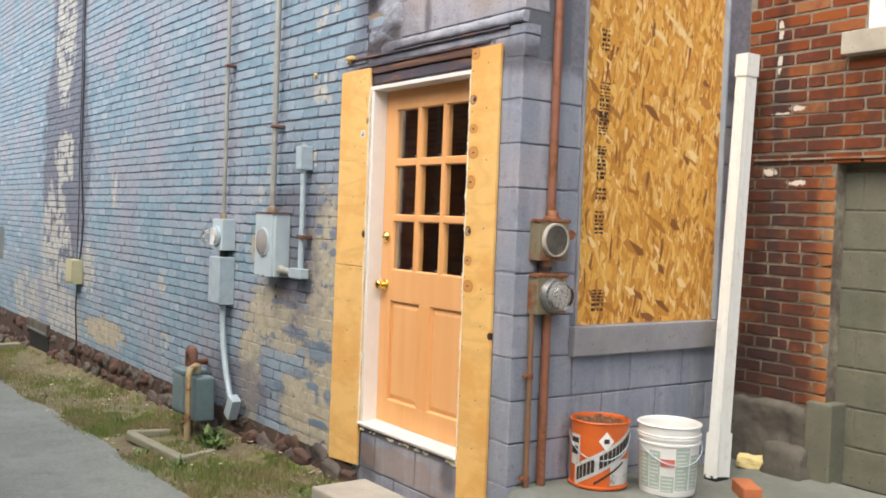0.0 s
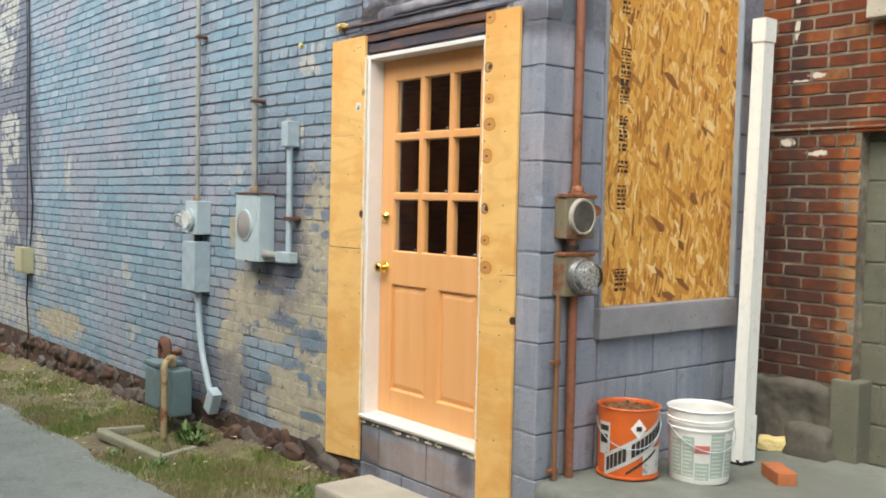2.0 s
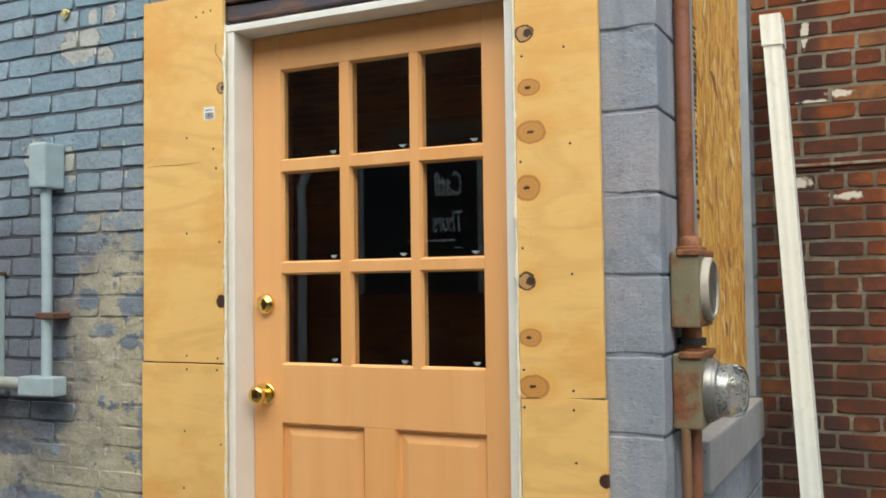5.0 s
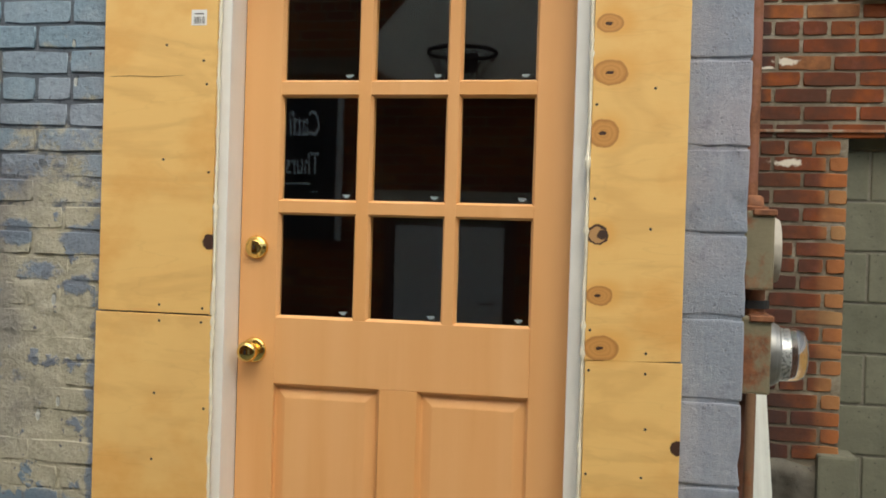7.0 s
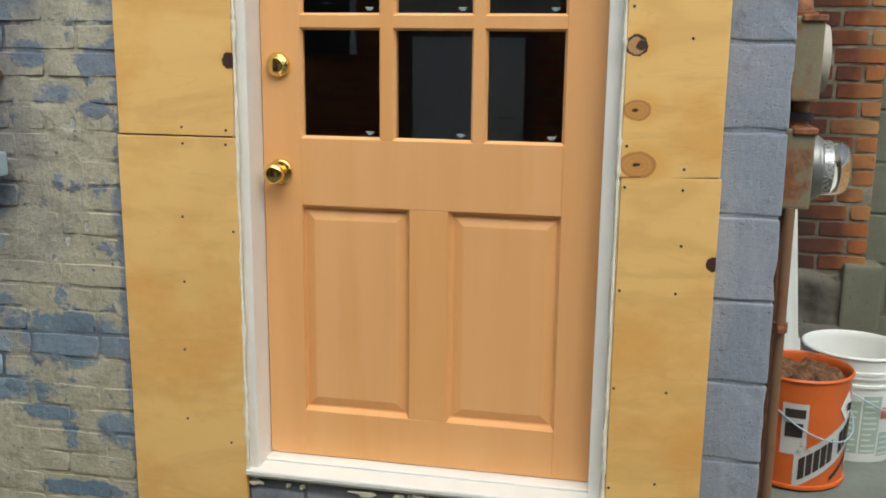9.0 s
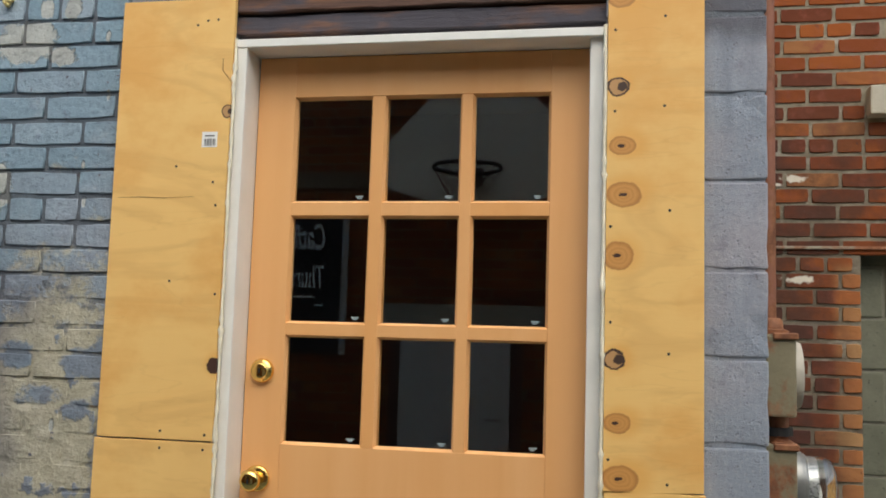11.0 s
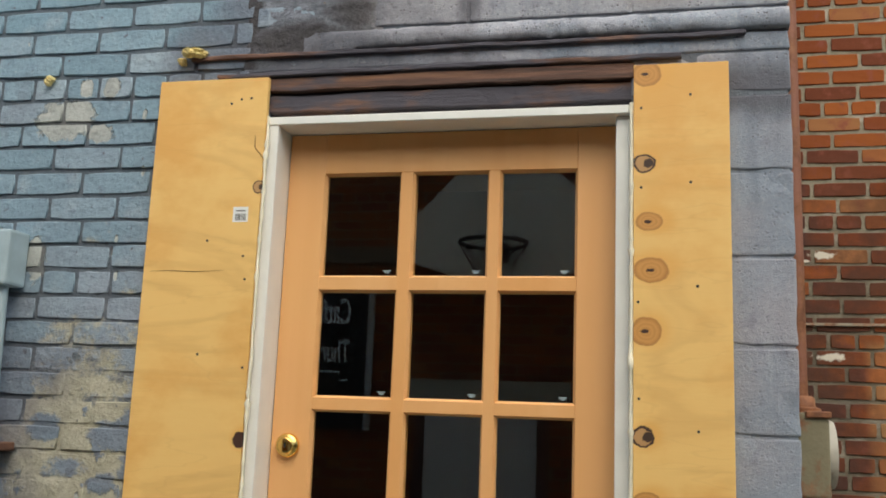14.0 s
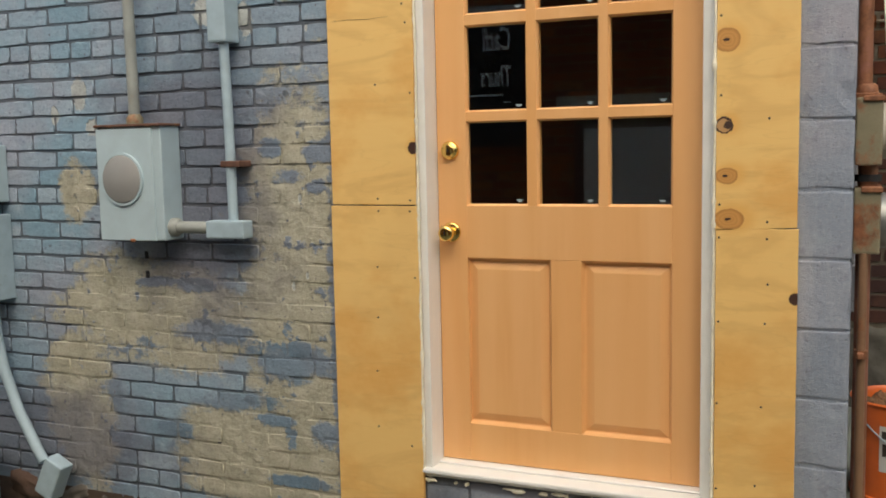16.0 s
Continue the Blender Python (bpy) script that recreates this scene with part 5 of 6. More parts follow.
window_2 = thing("window_2", (1.66, -1.13, 2.66), "white framed window with stone sill in red brick", "window", kind="structure")
part("window_sill", rough_block(1.585, 1.75, -1.72, -0.545, 2.612, 2.728, 7.7, 0.008), PALE_CONCRETE, window_2, "pale weathered stone sill")
for y0, y1, z0, z1 in ((-0.72, -0.64, 2.73, 4.4), (-1.62, -1.54, 2.73, 4.4), (-1.54, -0.72, 2.73, 2.80), (-1.54, -0.72, 3.52, 3.58), (-1.54, -0.72, 4.33, 4.4)):
    part("window_frame", block_bm(1.665, 1.80, y0, y1, z0, z1, bevel=0.004), WHITE, window_2)
part("pane", block_bm(1.76, 1.765, -1.54, -0.72, 2.80, 3.52), GLASS, window_2)
part("pane", block_bm(1.76, 1.765, -1.54, -0.72, 3.58, 4.33), GLASS, window_2)
# added backing that makes the neighbour's panes look dark
structure("wall_behind_window", block_bm(1.95, 2.0, -1.7, -0.55, 2.6, 4.45), ROOM, "added dark backing behind the neighbour's window", "wall")

# ---- rubble footing of the long wall ----
STONES = [finish("foundation_stone", stone_bm((0, 0, 0), (0.05, 0.085, 0.058), s, 0.34, 3, 1.8), RUBBLE_GREY if s in (2.0, 5.0) else RUBBLE) for s in (1.0, 2.0, 3.0, 4.0, 5.0, 6.0)]
rng = random.Random(11)
for row_z, x in ((0.225, 0.034), (0.15, 0.020), (0.075, 0.006)):
    y = 1.46
    while y < 13.0:
        if not 8.4 < y < 9.4:
            ob = new("foundation_stone", rng.choice(STONES))
            ob.parent = wall_alley
            g = ground_height(-0.1, y) - 0.10
            ob.location = (x + rng.uniform(-0.012, 0.012), y, row_z + max(g, -0.2) * (0.9 if row_z < 0.2 else 0.25) + rng.uniform(-0.02, 0.02))
            ob.rotation_euler = (rng.uniform(-0.5, 0.5), rng.uniform(-0.3, 0.3), rng.uniform(-0.2, 0.2))
            k = rng.uniform(0.5, 1.3)
            ob.scale = (k, k * rng.uniform(0.8, 1.2), k * rng.uniform(0.75, 1.1))
        y += rng.uniform(0.10, 0.22)



def packing_depth(y, z):
    p = Vector((y * 8, z * 8, 6))
    return -0.004 + 0.012 * noise.noise(p) + 0.008 * noise.noise(p * 2.8)


for a, b in ((1.43, 8.42), (9.38, 13.2)):
    noisy_sheet("rubble_packing", a, b, -0.35, 0.262, 0.034, packing_depth, RUBBLE_DARK, wall_alley, "dark earth and rubble packed in the footing")

# vent opening low in the wall
vent = thing("cellar_vent", (0.0, 8.9, -0.15), "dark cellar vent with sagging grey lintel in the wall", "vent", kind="structure")
part("lintel", rough_block(-0.04, 0.06, 8.40, 9.42, 0.20, 0.30, 2.0), GREY_STONE, vent)
# flat black slab paints the darkness inside the vent
part("opening", block_bm(-0.006, 0.006, 8.45, 9.35, -0.2, 0.20), BLACK, vent, "black slab standing in for the unlit cellar opening")
part("bar", block_bm(-0.045, -0.03, 8.42, 9.40, 0.165, 0.20, bevel=0.004), CONCRETE, vent)

# far window in the long wall
window_3 = thing("window_3", (0.0, 14.1, 1.8), "tall blue-grey boarded window far along the wall", "window", kind="structure")
part("window_board", block_bm(0.03, 0.06, 13.35, 15.0, 1.8, 4.2), plain("blue_board", (0.07, 0.11, 0.14), 0.7, vary=0.2, scale=3), window_3)
part("window_sill", block_bm(-0.05, 0.06, 13.3, 15.05, 1.72, 1.80, bevel=0.006), SILL_STONE, window_3)


# ---- meters on the side wall ----
RING_STEEL = plain("dull_ring_steel", (0.26, 0.26, 0.25), 0.4, 0.6, 0.2, 30, 0.05, (0.20, 0.12, 0.07), 10, 0.6)
RING_TAN = plain("tan_ring_paint", (0.42, 0.39, 0.33), 0.5, 0.0, 0.15, 20, 0.08, (0.25, 0.14, 0.07), 12, 0.58)
def meter_socket(zc, z0, z1, label, glass):
    m = thing("electric_meter", (0.16, 0.0, z0), label, "electric meter", "meters on the side wall")
    part("box", block_bm(0.080, 0.262, -0.022, 0.048, z0, z1, bevel=0.006, seg=2), RUST_BOX, m, "rusty grey steel box")
    part("flange", block_bm(0.072, 0.272, -0.026, 0.03, z1 - 0.012, z1 + 0.004, bevel=0.003), RUST, m)
    ring = part("ring", lathe_bm((0.172, -0.020, zc), (0, -1, 0), [(0, 0.080), (0.016, 0.080), (0.022, 0.077), (0.022, 0.069), (0.012, 0.067)], 32), RING_STEEL if glass else RING_TAN, m, "metal sealing ring")
    if glass:
        part("dial", lathe_bm((0.172, -0.024, zc), (0, -1, 0), [(0.012, 0.060), (0.016, 0.060), (0.018, 0.044), (0.050, 0.042), (0.052, 0.036), (0.0522, 0)], 24), plain("dial_plate", (0.45, 0.46, 0.46), 0.3, 0.6, 0.15, 60, 0.1), m, "pale meter dial")
        part("register", block_bm(0.150, 0.194, -0.073, -0.068, zc + 0.008, zc + 0.02, bevel=0.002), PRINT_GREY, m)
        dome = part("glass_cover", lathe_bm((0.172, -0.040, zc), (0, -1, 0), [(0, 0.068), (0.05, 0.066), (0.068, 0.060), (0.076, 0.045), (0.080, 0.02), (0.081, 0)], 32), DOME, m, "clear glass meter cover")
        dome.visible_shadow = False
        part("band", lathe_bm((0.172, -0.036, zc), (0, -1, 0), [(0, 0.072), (0.006, 0.074), (0.014, 0.072), (0.016, 0.066)], 32), RING_STEEL, m)
    else:
        part("cover", lathe_bm((0.172, -0.030, zc), (0, -1, 0), [(0, 0.072), (0.006, 0.070), (0.008, 0.062), (0.007, 0)], 32), plain("smoked_cover", (0.09, 0.085, 0.075), 0.35, vary=0.35, scale=20, dirt=(0.2, 0.18, 0.15), dirt_scale=9), m, "dark round blank cover")
    return m


meter_socket(1.628, 1.532, 1.722, "rusty empty meter socket with dark round cover", False)
meter_socket(1.372, 1.282, 1.468, "rusty electric meter with clear glass cover", True)

riser = thing("rusty_riser_pipe", (0.19, 0.0, 1.72), "rust-red iron conduit rising beside boarded window", "pipe")
part("pipe", tube_bm([(0.19, 0.027, 1.722), (0.19, 0.027, 5.3)], 0.0205, 14), RED_PIPE, riser)
part("hub", lathe_bm((0.19, 0.020, 1.724), (0, 0, 1), [(0, 0.042), (0.010, 0.042), (0.014, 0.030), (0.035, 0.028), (0.04, 0.021)], 16), RUST, riser)
part("clamp", block_bm(0.162, 0.218, 0.004, 0.05, 2.79, 2.812, bevel=0.003), RUST, riser)
link = thing("rusty_pipe_coupling", (0.155, 0.0, 1.468), "short rusty coupling between the two meter boxes", "pipe")
part("coupling", tube_bm([(0.150, 0.012, 1.468), (0.150, 0.012, 1.532)], 0.026, 12), RUST, link)
part("nut", lathe_bm((0.150, 0.012, 1.485), (0, 0, 1), [(0, 0.03), (0.0, 0.036), (0.02, 0.036), (0.02, 0.03)], 6), DARK, link)
for x, r, name, clamps in ((0.09, 0.0125, "narrow brown iron pipe with clamps", (0.98, 0.50)), (0.183, 0.021, "rust-red iron pipe below the meter", ())):
    p = thing("rusty_drop_pipe", (x, 0.0, PAD), name + " into the concrete", "pipe", "drop pipes under the meter")
    part("pipe", tube_bm([(x, 0.020, 1.284), (x, 0.018, PAD + 0.06), (x + 0.004, 0.012, PAD)], r, 12), RED_PIPE if r > 0.02 else BROWN_PIPE, p)
    for zc in clamps:
        c = part("clamp", lathe_bm((x, 0.020, zc), (0, 0, 1), [(0, r), (0, r + 0.006), (0.024, r + 0.006), (0.024, r)], 12), RUST, p)
        part("clamp_ear", block_bm(x - 0.038, x - 0.012, 0.012, 0.030, zc + 0.003, zc + 0.021, bevel=0.003), RUST, c)
pull = thing("rusty_knob_insulator", (0.29, 0.03, 1.655), "small rusty knob fixed beside the meter socket", "fitting")
part("knob", lathe_bm((0.285, 0.05, 1.655), (0, -1, 0), [(0, 0.022), (0.03, 0.022), (0.05, 0.028), (0.07, 0.022), (0.074, 0)], 14), RUST, pull)


# ---- leaning downspout ----
def spout_bm(base, top, wide, deep, ribs=2):
    """A square white downspout with shallow ribs along its faces."""
    bm = bmesh.new()
    base, top = Vector(base), Vector(top)
    ring = []
    w, d = wide / 2, deep / 2
    side_pts = []
    for sx, sy, ex, ey in ((-w, -d, w, -d), (w, -d, w, d), (w, d, -w, d), (-w, d, -w, -d)):
        n = ribs * 4
        nx, ny = (ey - sy), -(ex - sx)
        ln = math.hypot(nx, ny)
        for k in range(n):
            t = k / n
            dent = 0.0012 if (k % 4 in (1, 2) and 0 < k < n - 1) else 0.0
            side_pts.append((sx + (ex - sx) * t - nx / ln * dent, sy + (ey - sy) * t - ny / ln * dent))
    rings = []
    for t in (0.0, 0.25, 0.5, 0.75, 1.0):
        c = base.lerp(top, t)
        rings.append([bm.verts.new((c.x + a, c.y + b, c.z)) for a, b in side_pts])
    for lo, hi in zip(rings, rings[1:]):
        for k in range(len(side_pts)):
            bm.faces.new((lo[k], lo[(k + 1) % len(side_pts)], hi[(k + 1) % len(side_pts)], hi[k]))
    return bm


SB, ST = Vector((1.215, -0.195, PAD + 0.012)), Vector((1.515, -0.045, 2.665))
spout = thing("white_downspout", tuple(SB), "loose white ribbed downspout leaning in the wall corner", "downspout")
part("spout", spout_bm(SB.lerp(ST, 0.085), SB.lerp(ST, 0.955), 0.090, 0.068), PIPE_WHITE, spout)
part("collar", spout_bm(SB.lerp(ST, 0.945), ST, 0.102, 0.078), PIPE_WHITE, spout, "grey-white end collar")
foot = spout_bm(SB, SB.lerp(ST, 0.10), 0.106, 0.082)
for v in foot.verts:
    if v.co.z < PAD + 0.05:
        v.co.x += 0.008 * noise.noise(v.co * 30)
        v.co.z += 0.012 * noise.noise(v.co * 25) + 0.006
part("elbow", foot, PIPE_WHITE, spout, "dented white foot piece")
# a black block fills the foot in place of its shaded hollow
part("opening", block_bm(SB.x - 0.052, SB.x + 0.052, SB.y - 0.037, SB.y + 0.037, PAD + 0.002, PAD + 0.025), BLACK, spout, "black block standing in for the dark open end")


# ---- pails ----
def curved_patch(bm, cx, cy, a0, a1, z0, z1, radius, skew=0.0, seg=8, lift=0.0012):
    """A label patch on a tapered pail; angles in degrees; skew raises it along the way."""
    rows = []
    for k in range(seg + 1):
        t = k / seg
        a = radians(a0 + (a1 - a0) * t)
        col = []
        for z in (z0 + skew * t, z1 + skew * t):
            r = radius(z) + lift
            col.append(bm.verts.new((cx + r * math.cos(a), cy + r * math.sin(a), z)))
        rows.append(col)
    for a, b in zip(rows, rows[1:]):
        bm.faces.new((a[0], b[0], b[1], a[1])).smooth = True
    return bm


def pail(cx, cy, foot, label, category, body_mat, rim_mat, r0, r1, height, ridges):
    p = thing("pail", (cx, cy, foot), label, category, "pails on the concrete pad")
    prof = [(0, 0), (0, r0 - 0.006), (0.004, r0), (0.012, r0 + 0.002)]
    for z in ridges:
        r = r0 + (r1 - r0) * z / height
        prof += [(z - 0.006, r), (z - 0.004, r + 0.006), (z + 0.004, r + 0.006), (z + 0.006, r)]
    prof += [(height - 0.006, r1), (height - 0.004, r1 + 0.006), (height, r1 + 0.005), (height + 0.002, r1), (height - 0.002, r1 - 0.004), (height - 0.02, r1 - 0.005), (0.02, r0 - 0.008), (0.018, 0)]
    part("body", lathe_bm((cx, cy, foot + 0.003), (0, 0, 1), prof, 48), body_mat, p)
    return p, (lambda z: r0 + (r1 - r0) * (z - foot) / height)


def bail_bm(cx, cy, z, r, drop, turn):
    pts = []
    for k in range(17):
        a = math.pi * k / 16
        u, v = r * math.cos(a), -drop * math.sin(a)
        out = (r + 0.012) * math.sin(a)
        pts.append((cx + u * math.cos(turn) - out * math.sin(turn), cy + u * math.sin(turn) + out * math.cos(turn), z + v))
    return tube_bm(pts, 0.0025, 6)


OX, OY, OZ = 0.447, -0.098, pad_z(0.455)
op, orad = pail(OX, OY, OZ, "dented orange steel pail filled with brown dirt", "pail", ORANGE, ORANGE, 0.134, 0.138, 0.318, (0.012,))
bm = bmesh.new()
grid = []
for i in range(25):
    col = []
    for j in range(25):
        u, v = -1 + 2 * i / 24, -1 + 2 * j / 24
        k = max(abs(u), abs(v)) / max(math.hypot(u, v), 1e-6)
        u, v = u * k * 0.129, v * k * 0.129
        d = math.hypot(u, v) / 0.129
        col.append(bm.verts.new((OX + u, OY + v, OZ + 0.288 + 0.028 * (1 - d * d) + 0.03 * noise.noise(Vector((u * 28, v * 28, 1))) + 0.012 * noise.noise(Vector((u * 90, v * 90, 4))))))
    grid.append(col)
for a, b in zip(grid, grid[1:]):
    for j in range(24):
        bm.faces.new((a[j], b[j], b[j + 1], a[j + 1]))
dirt = Surface("brown_dirt", 0.95)
dirt.colour(dirt.ramp(dirt.noise(40, 7, 0.7), [(0.3, (0.05, 0.025, 0.012)), (0.55, (0.17, 0.085, 0.04)), (0.75, (0.30, 0.18, 0.09))]))
dirt.bump(dirt.noise(120, 5), 0.7, 0.006)
part("soil_fill", bm, dirt.m, op, "brown dirt and rubble")
part("bail_handle", bail_bm(OX, OY, OZ + 0.26, 0.143, 0.11, radians(135)), GALV, op, "thin wire bail")
A0 = 228
bm = bmesh.new()
curved_patch(bm, OX, OY, A0 - 56, A0 + 78, OZ + 0.012, OZ + 0.110, orad, 0.19, 16, 0.0014)
part("label_panel", curved_patch(bmesh.new(), OX, OY, A0 + 20, A0 + 80, OZ + 0.03, OZ + 0.15, orad, 0.0, 8, 0.0010), PRINT_GREY, op, "grey printed panel")
part("label_band", bm, PRINT_GREY, op, "slanted grey label band")
for t0, t1 in ((0.04, 0.34), (0.40, 0.96)):
    n = 5 if t0 < 0.1 else 9
    for k in range(n):
        ta = t0 + (t1 - t0) * k / n
        tb = ta + (t1 - t0) / n * 0.84
        bm = bmesh.new()
        curved_patch(bm, OX, OY, A0 - 56 + 134 * ta, A0 - 56 + 134 * tb, OZ + 0.030 + 0.19 * ta, OZ + 0.092 + 0.19 * ta, orad, 0.19 * (tb - ta), 2, 0.0026)
        part("print_bar", bm, INK, op)
bm = bmesh.new()
curved_patch(bm, OX, OY, A0 - 12, A0 + 50, OZ + 0.03, OZ + 0.043, orad, 0.10, 6, 0.0026)
part("print_bar", bm, INK, op)
bm = bmesh.new()
pts = []
for da, dz in ((-15, 0), (0, -0.045), (15, 0), (0, 0.045)):
    a = radians(A0 + 10 + da)
    pts.append(bm.verts.new((OX + (orad(OZ + 0.235) + 0.0030) * math.cos(a), OY + (orad(OZ + 0.235) + 0.0030) * math.sin(a), OZ + 0.238 + dz)))
mid = bm.verts.new((OX + (orad(OZ + 0.235) + 0.0055) * math.cos(radians(A0 + 10)), OY + (orad(OZ + 0.235) + 0.0055) * math.sin(radians(A0 + 10)), OZ + 0.238))
for k in range(4):
    bm.faces.new((pts[k], pts[(k + 1) % 4], mid))
dia = part("label_diamond", bm, PRINT_WHITE, op, "white diamond mark")
part("print_bar", curved_patch(bmesh.new(), OX, OY, A0 + 5, A0 + 15, OZ + 0.228, OZ + 0.25, orad, 0.0, 3, 0.0068), INK, dia)
lab = part("label_panel", curved_patch(bmesh.new(), OX, OY, A0 - 72, A0 - 44, OZ + 0.11, OZ + 0.255, orad, 0.0, 5, 0.0016), PRINT_GREY, op, "grey warning panel")
part("print_bar", curved_patch(bmesh.new(), OX, OY, A0 - 68, A0 - 49, OZ + 0.16, OZ + 0.20, orad, 0.0, 4, 0.0028), INK, lab)
part("print_bar", curved_patch(bmesh.new(), OX, OY, A0 - 69, A0 - 47, OZ + 0.215, OZ + 0.24, orad, 0.0, 4, 0.0028), INK, lab)

WX, WY, WZ = 0.712, -0.296, pad_z(0.722)
PAIL_WHITE = plain("white_plastic", (0.76, 0.77, 0.74), 0.45, vary=0.04, bump=0.03, dirt=(0.55, 0.54, 0.47), dirt_scale=4, dirt_from=0.62)
wp, wrad = pail(WX, WY, WZ, "empty white plastic pail with pale green label", "pail", PAIL_WHITE, PAIL_WHITE, 0.130, 0.147, 0.332, (0.246, 0.272, 0.284))
part("bail_handle", bail_bm(WX, WY, WZ + 0.262, 0.153, 0.10, radians(150)), GALV, wp, "thin wire bail")
for c0, c1, rows_n, seed in ((A0 - 70, A0 - 48, 9, 1), (A0 - 44, A0 - 24, 10, 2), (A0 + 8, A0 + 34, 11, 3), (A0 + 40, A0 + 64, 9, 4), (A0 - 20, A0 + 4, 4, 5)):
    rr = random.Random(seed)
    low = WZ + (0.045 if seed != 5 else 0.035)
    panel = part("label_panel", curved_patch(bmesh.new(), WX, WY, c0 - 1, c1 + 1, low - 0.006, low + rows_n * 0.0175, wrad, 0.0, 5, 0.0012), PRINT_GREEN, wp, "pale green printed panel")
    for k in range(rows_n):
        z = low + k * 0.0175
        part("print_bar", curved_patch(bmesh.new(), WX, WY, c0 + 1, c0 + (c1 - c0) * rr.uniform(0.6, 0.97), z, z + 0.006, wrad, 0.0, 4, 0.0022), PRINT_PALE, panel)
part("print_bar", curved_patch(bmesh.new(), WX, WY, A0 - 22, A0 + 5, WZ + 0.150, WZ + 0.185, wrad, 0.0, 4, 0.003), PRINT_RED, wp)
part("print_bar", curved_patch(bmesh.new(), WX, WY, A0 - 21, A0 + 4, WZ + 0.122, WZ + 0.142, wrad, 0.0, 4, 0.003), PRINT_WHITE, wp)
part("print_bar", curved_patch(bmesh.new(), WX, WY, A0 + 68, A0 + 78, WZ + 0.12, WZ + 0.19, wrad, 0.0, 3, 0.0016), PRINT_RED, wp)

# loose brick and lump of foam on the pad
bm = rough_block(-0.045, 0.045, -0.10, 0.10, 0.0, 0.062, 3.0, 0.006)
b = single("loose_brick", bm, plain("orange_brick", (0.45, 0.15, 0.06), 0.9, vary=0.2, scale=20, bump=0.4), (0, 0, 0), "single loose orange brick lying on the concrete pad", "brick")
b.matrix_world = pose(1.085, -0.475, PAD + 0.002, 0, 0, -37)
bm = block_bm(-0.085, 0.085, -0.042, 0.042, 0.0, 0.062, bevel=0.008, seg=2)
bmesh.ops.subdivide_edges(bm, edges=bm.edges[:], cuts=3, use_grid_fill=True)
for v in bm.verts:
    v.co += noise.noise_vector(v.co * 22) * 0.011 + noise.noise_vector(v.co * 60) * 0.004
    v.co.z = max(v.co.z, 0.0)
f = single("foam_lump", bm, FOAM, (0, 0, 0), "broken lump of yellow foam on the concrete pad", "foam")
f.matrix_world = pose(1.56, -0.175, pad_z(1.56), 0, 0, -55)

# concrete step below the door
single("concrete_step", rough_block(-0.40, -0.06, 0.36, 1.19, 0.02, 0.25, 9.0, 0.015), PALE_CONCRETE, (-0.23, 0.78, 0.02), "low pale concrete step block below the door", "step")


# ---- fittings on the long wall ----
def conduit(y, z0, z1, x, r, clamps, label):
    c = thing("wall_conduit", (x, y, z0), label, "conduit", "conduits up the brick wall")
    part("pipe", tube_bm([(x, y, z0), (x, y + 0.012, (z0 + z1) / 2), (x, y, z1)], r, 12), CONDUIT, c)
    for zc in clamps:
        part("clamp", block_bm(x - r - 0.004, 0.0, y - r - 0.010, y + r + 0.005, zc - 0.009, zc + 0.009, bevel=0.003), DARK_RUST, c, "rusty strap clamp")
    part("coupling", lathe_bm((x, y, z0), (0, 0, 1), [(0, r + 0.010), (0.022, r + 0.010), (0.03, r + 0.003), (0.035, r)], 14), RUST_BOX, c)
    return c


conduit(3.29, 1.655, 5.3, -0.055, 0.0165, (2.77, 4.5), "weathered grey steel conduit above the small meter box")
conduit(2.475, 1.716, 5.3, -0.060, 0.0205, (2.28, 4.2), "weathered tan steel conduit above the grey cabinet")

m = thing("electric_meter", (-0.06, 3.28, 1.42), "small grey electric meter with glass dome on brick", "electric meter")
part("box", block_bm(-0.105, 0.0, 3.19, 3.37, 1.425, 1.652, bevel=0.006, seg=2), BOX_GREY, m)
part("ring", lathe_bm((-0.105, 3.285, 1.525), (-1, 0, 0), [(0, 0.074), (0.018, 0.074), (0.022, 0.064)], 28), GALV, m)
part("dial", lathe_bm((-0.105, 3.285, 1.525), (-1, 0, 0), [(0.0, 0.06), (0.04, 0.05), (0.041, 0)], 20), plain("meter_face", (0.55, 0.57, 0.55), 0.5, vary=0.25, scale=50), m)
g = part("glass_cover", lathe_bm((-0.120, 3.285, 1.525), (-1, 0, 0), [(0, 0.062), (0.06, 0.060), (0.085, 0.052), (0.096, 0.03), (0.098, 0)], 28), DOME, m, "clear glass meter dome")
g.visible_shadow = False

d = thing("disconnect_box", (-0.06, 3.28, 1.03), "plain grey steel switch box on the brick wall", "electric box")
part("box", block_bm(-0.11, 0.0, 3.19, 3.38, 1.03, 1.375, bevel=0.005, seg=2), GALV, d)
part("lid", block_bm(-0.118, -0.109, 3.185, 3.385, 1.04, 1.372, bevel=0.003), GALV, d)
part("nipple", tube_bm([(-0.05, 3.28, 1.37), (-0.05, 3.28, 1.43)], 0.03, 12), DARK, d)

c = thing("bent_conduit", (-0.05, 3.0, 0.26), "pale grey conduit bending down to a junction fitting", "conduit")
part("pipe", tube_bm([(-0.05, 3.265, 1.035), (-0.05, 3.258, 0.88), (-0.055, 3.225, 0.74), (-0.065, 3.15, 0.58), (-0.075, 3.05, 0.43), (-0.078, 3.015, 0.385)], 0.0215, 12), GALV, c)
bm = bmesh.new()
add_box(bm, -0.035, 0.035, -0.045, 0.045, -0.08, 0.08, 0.008, 2)
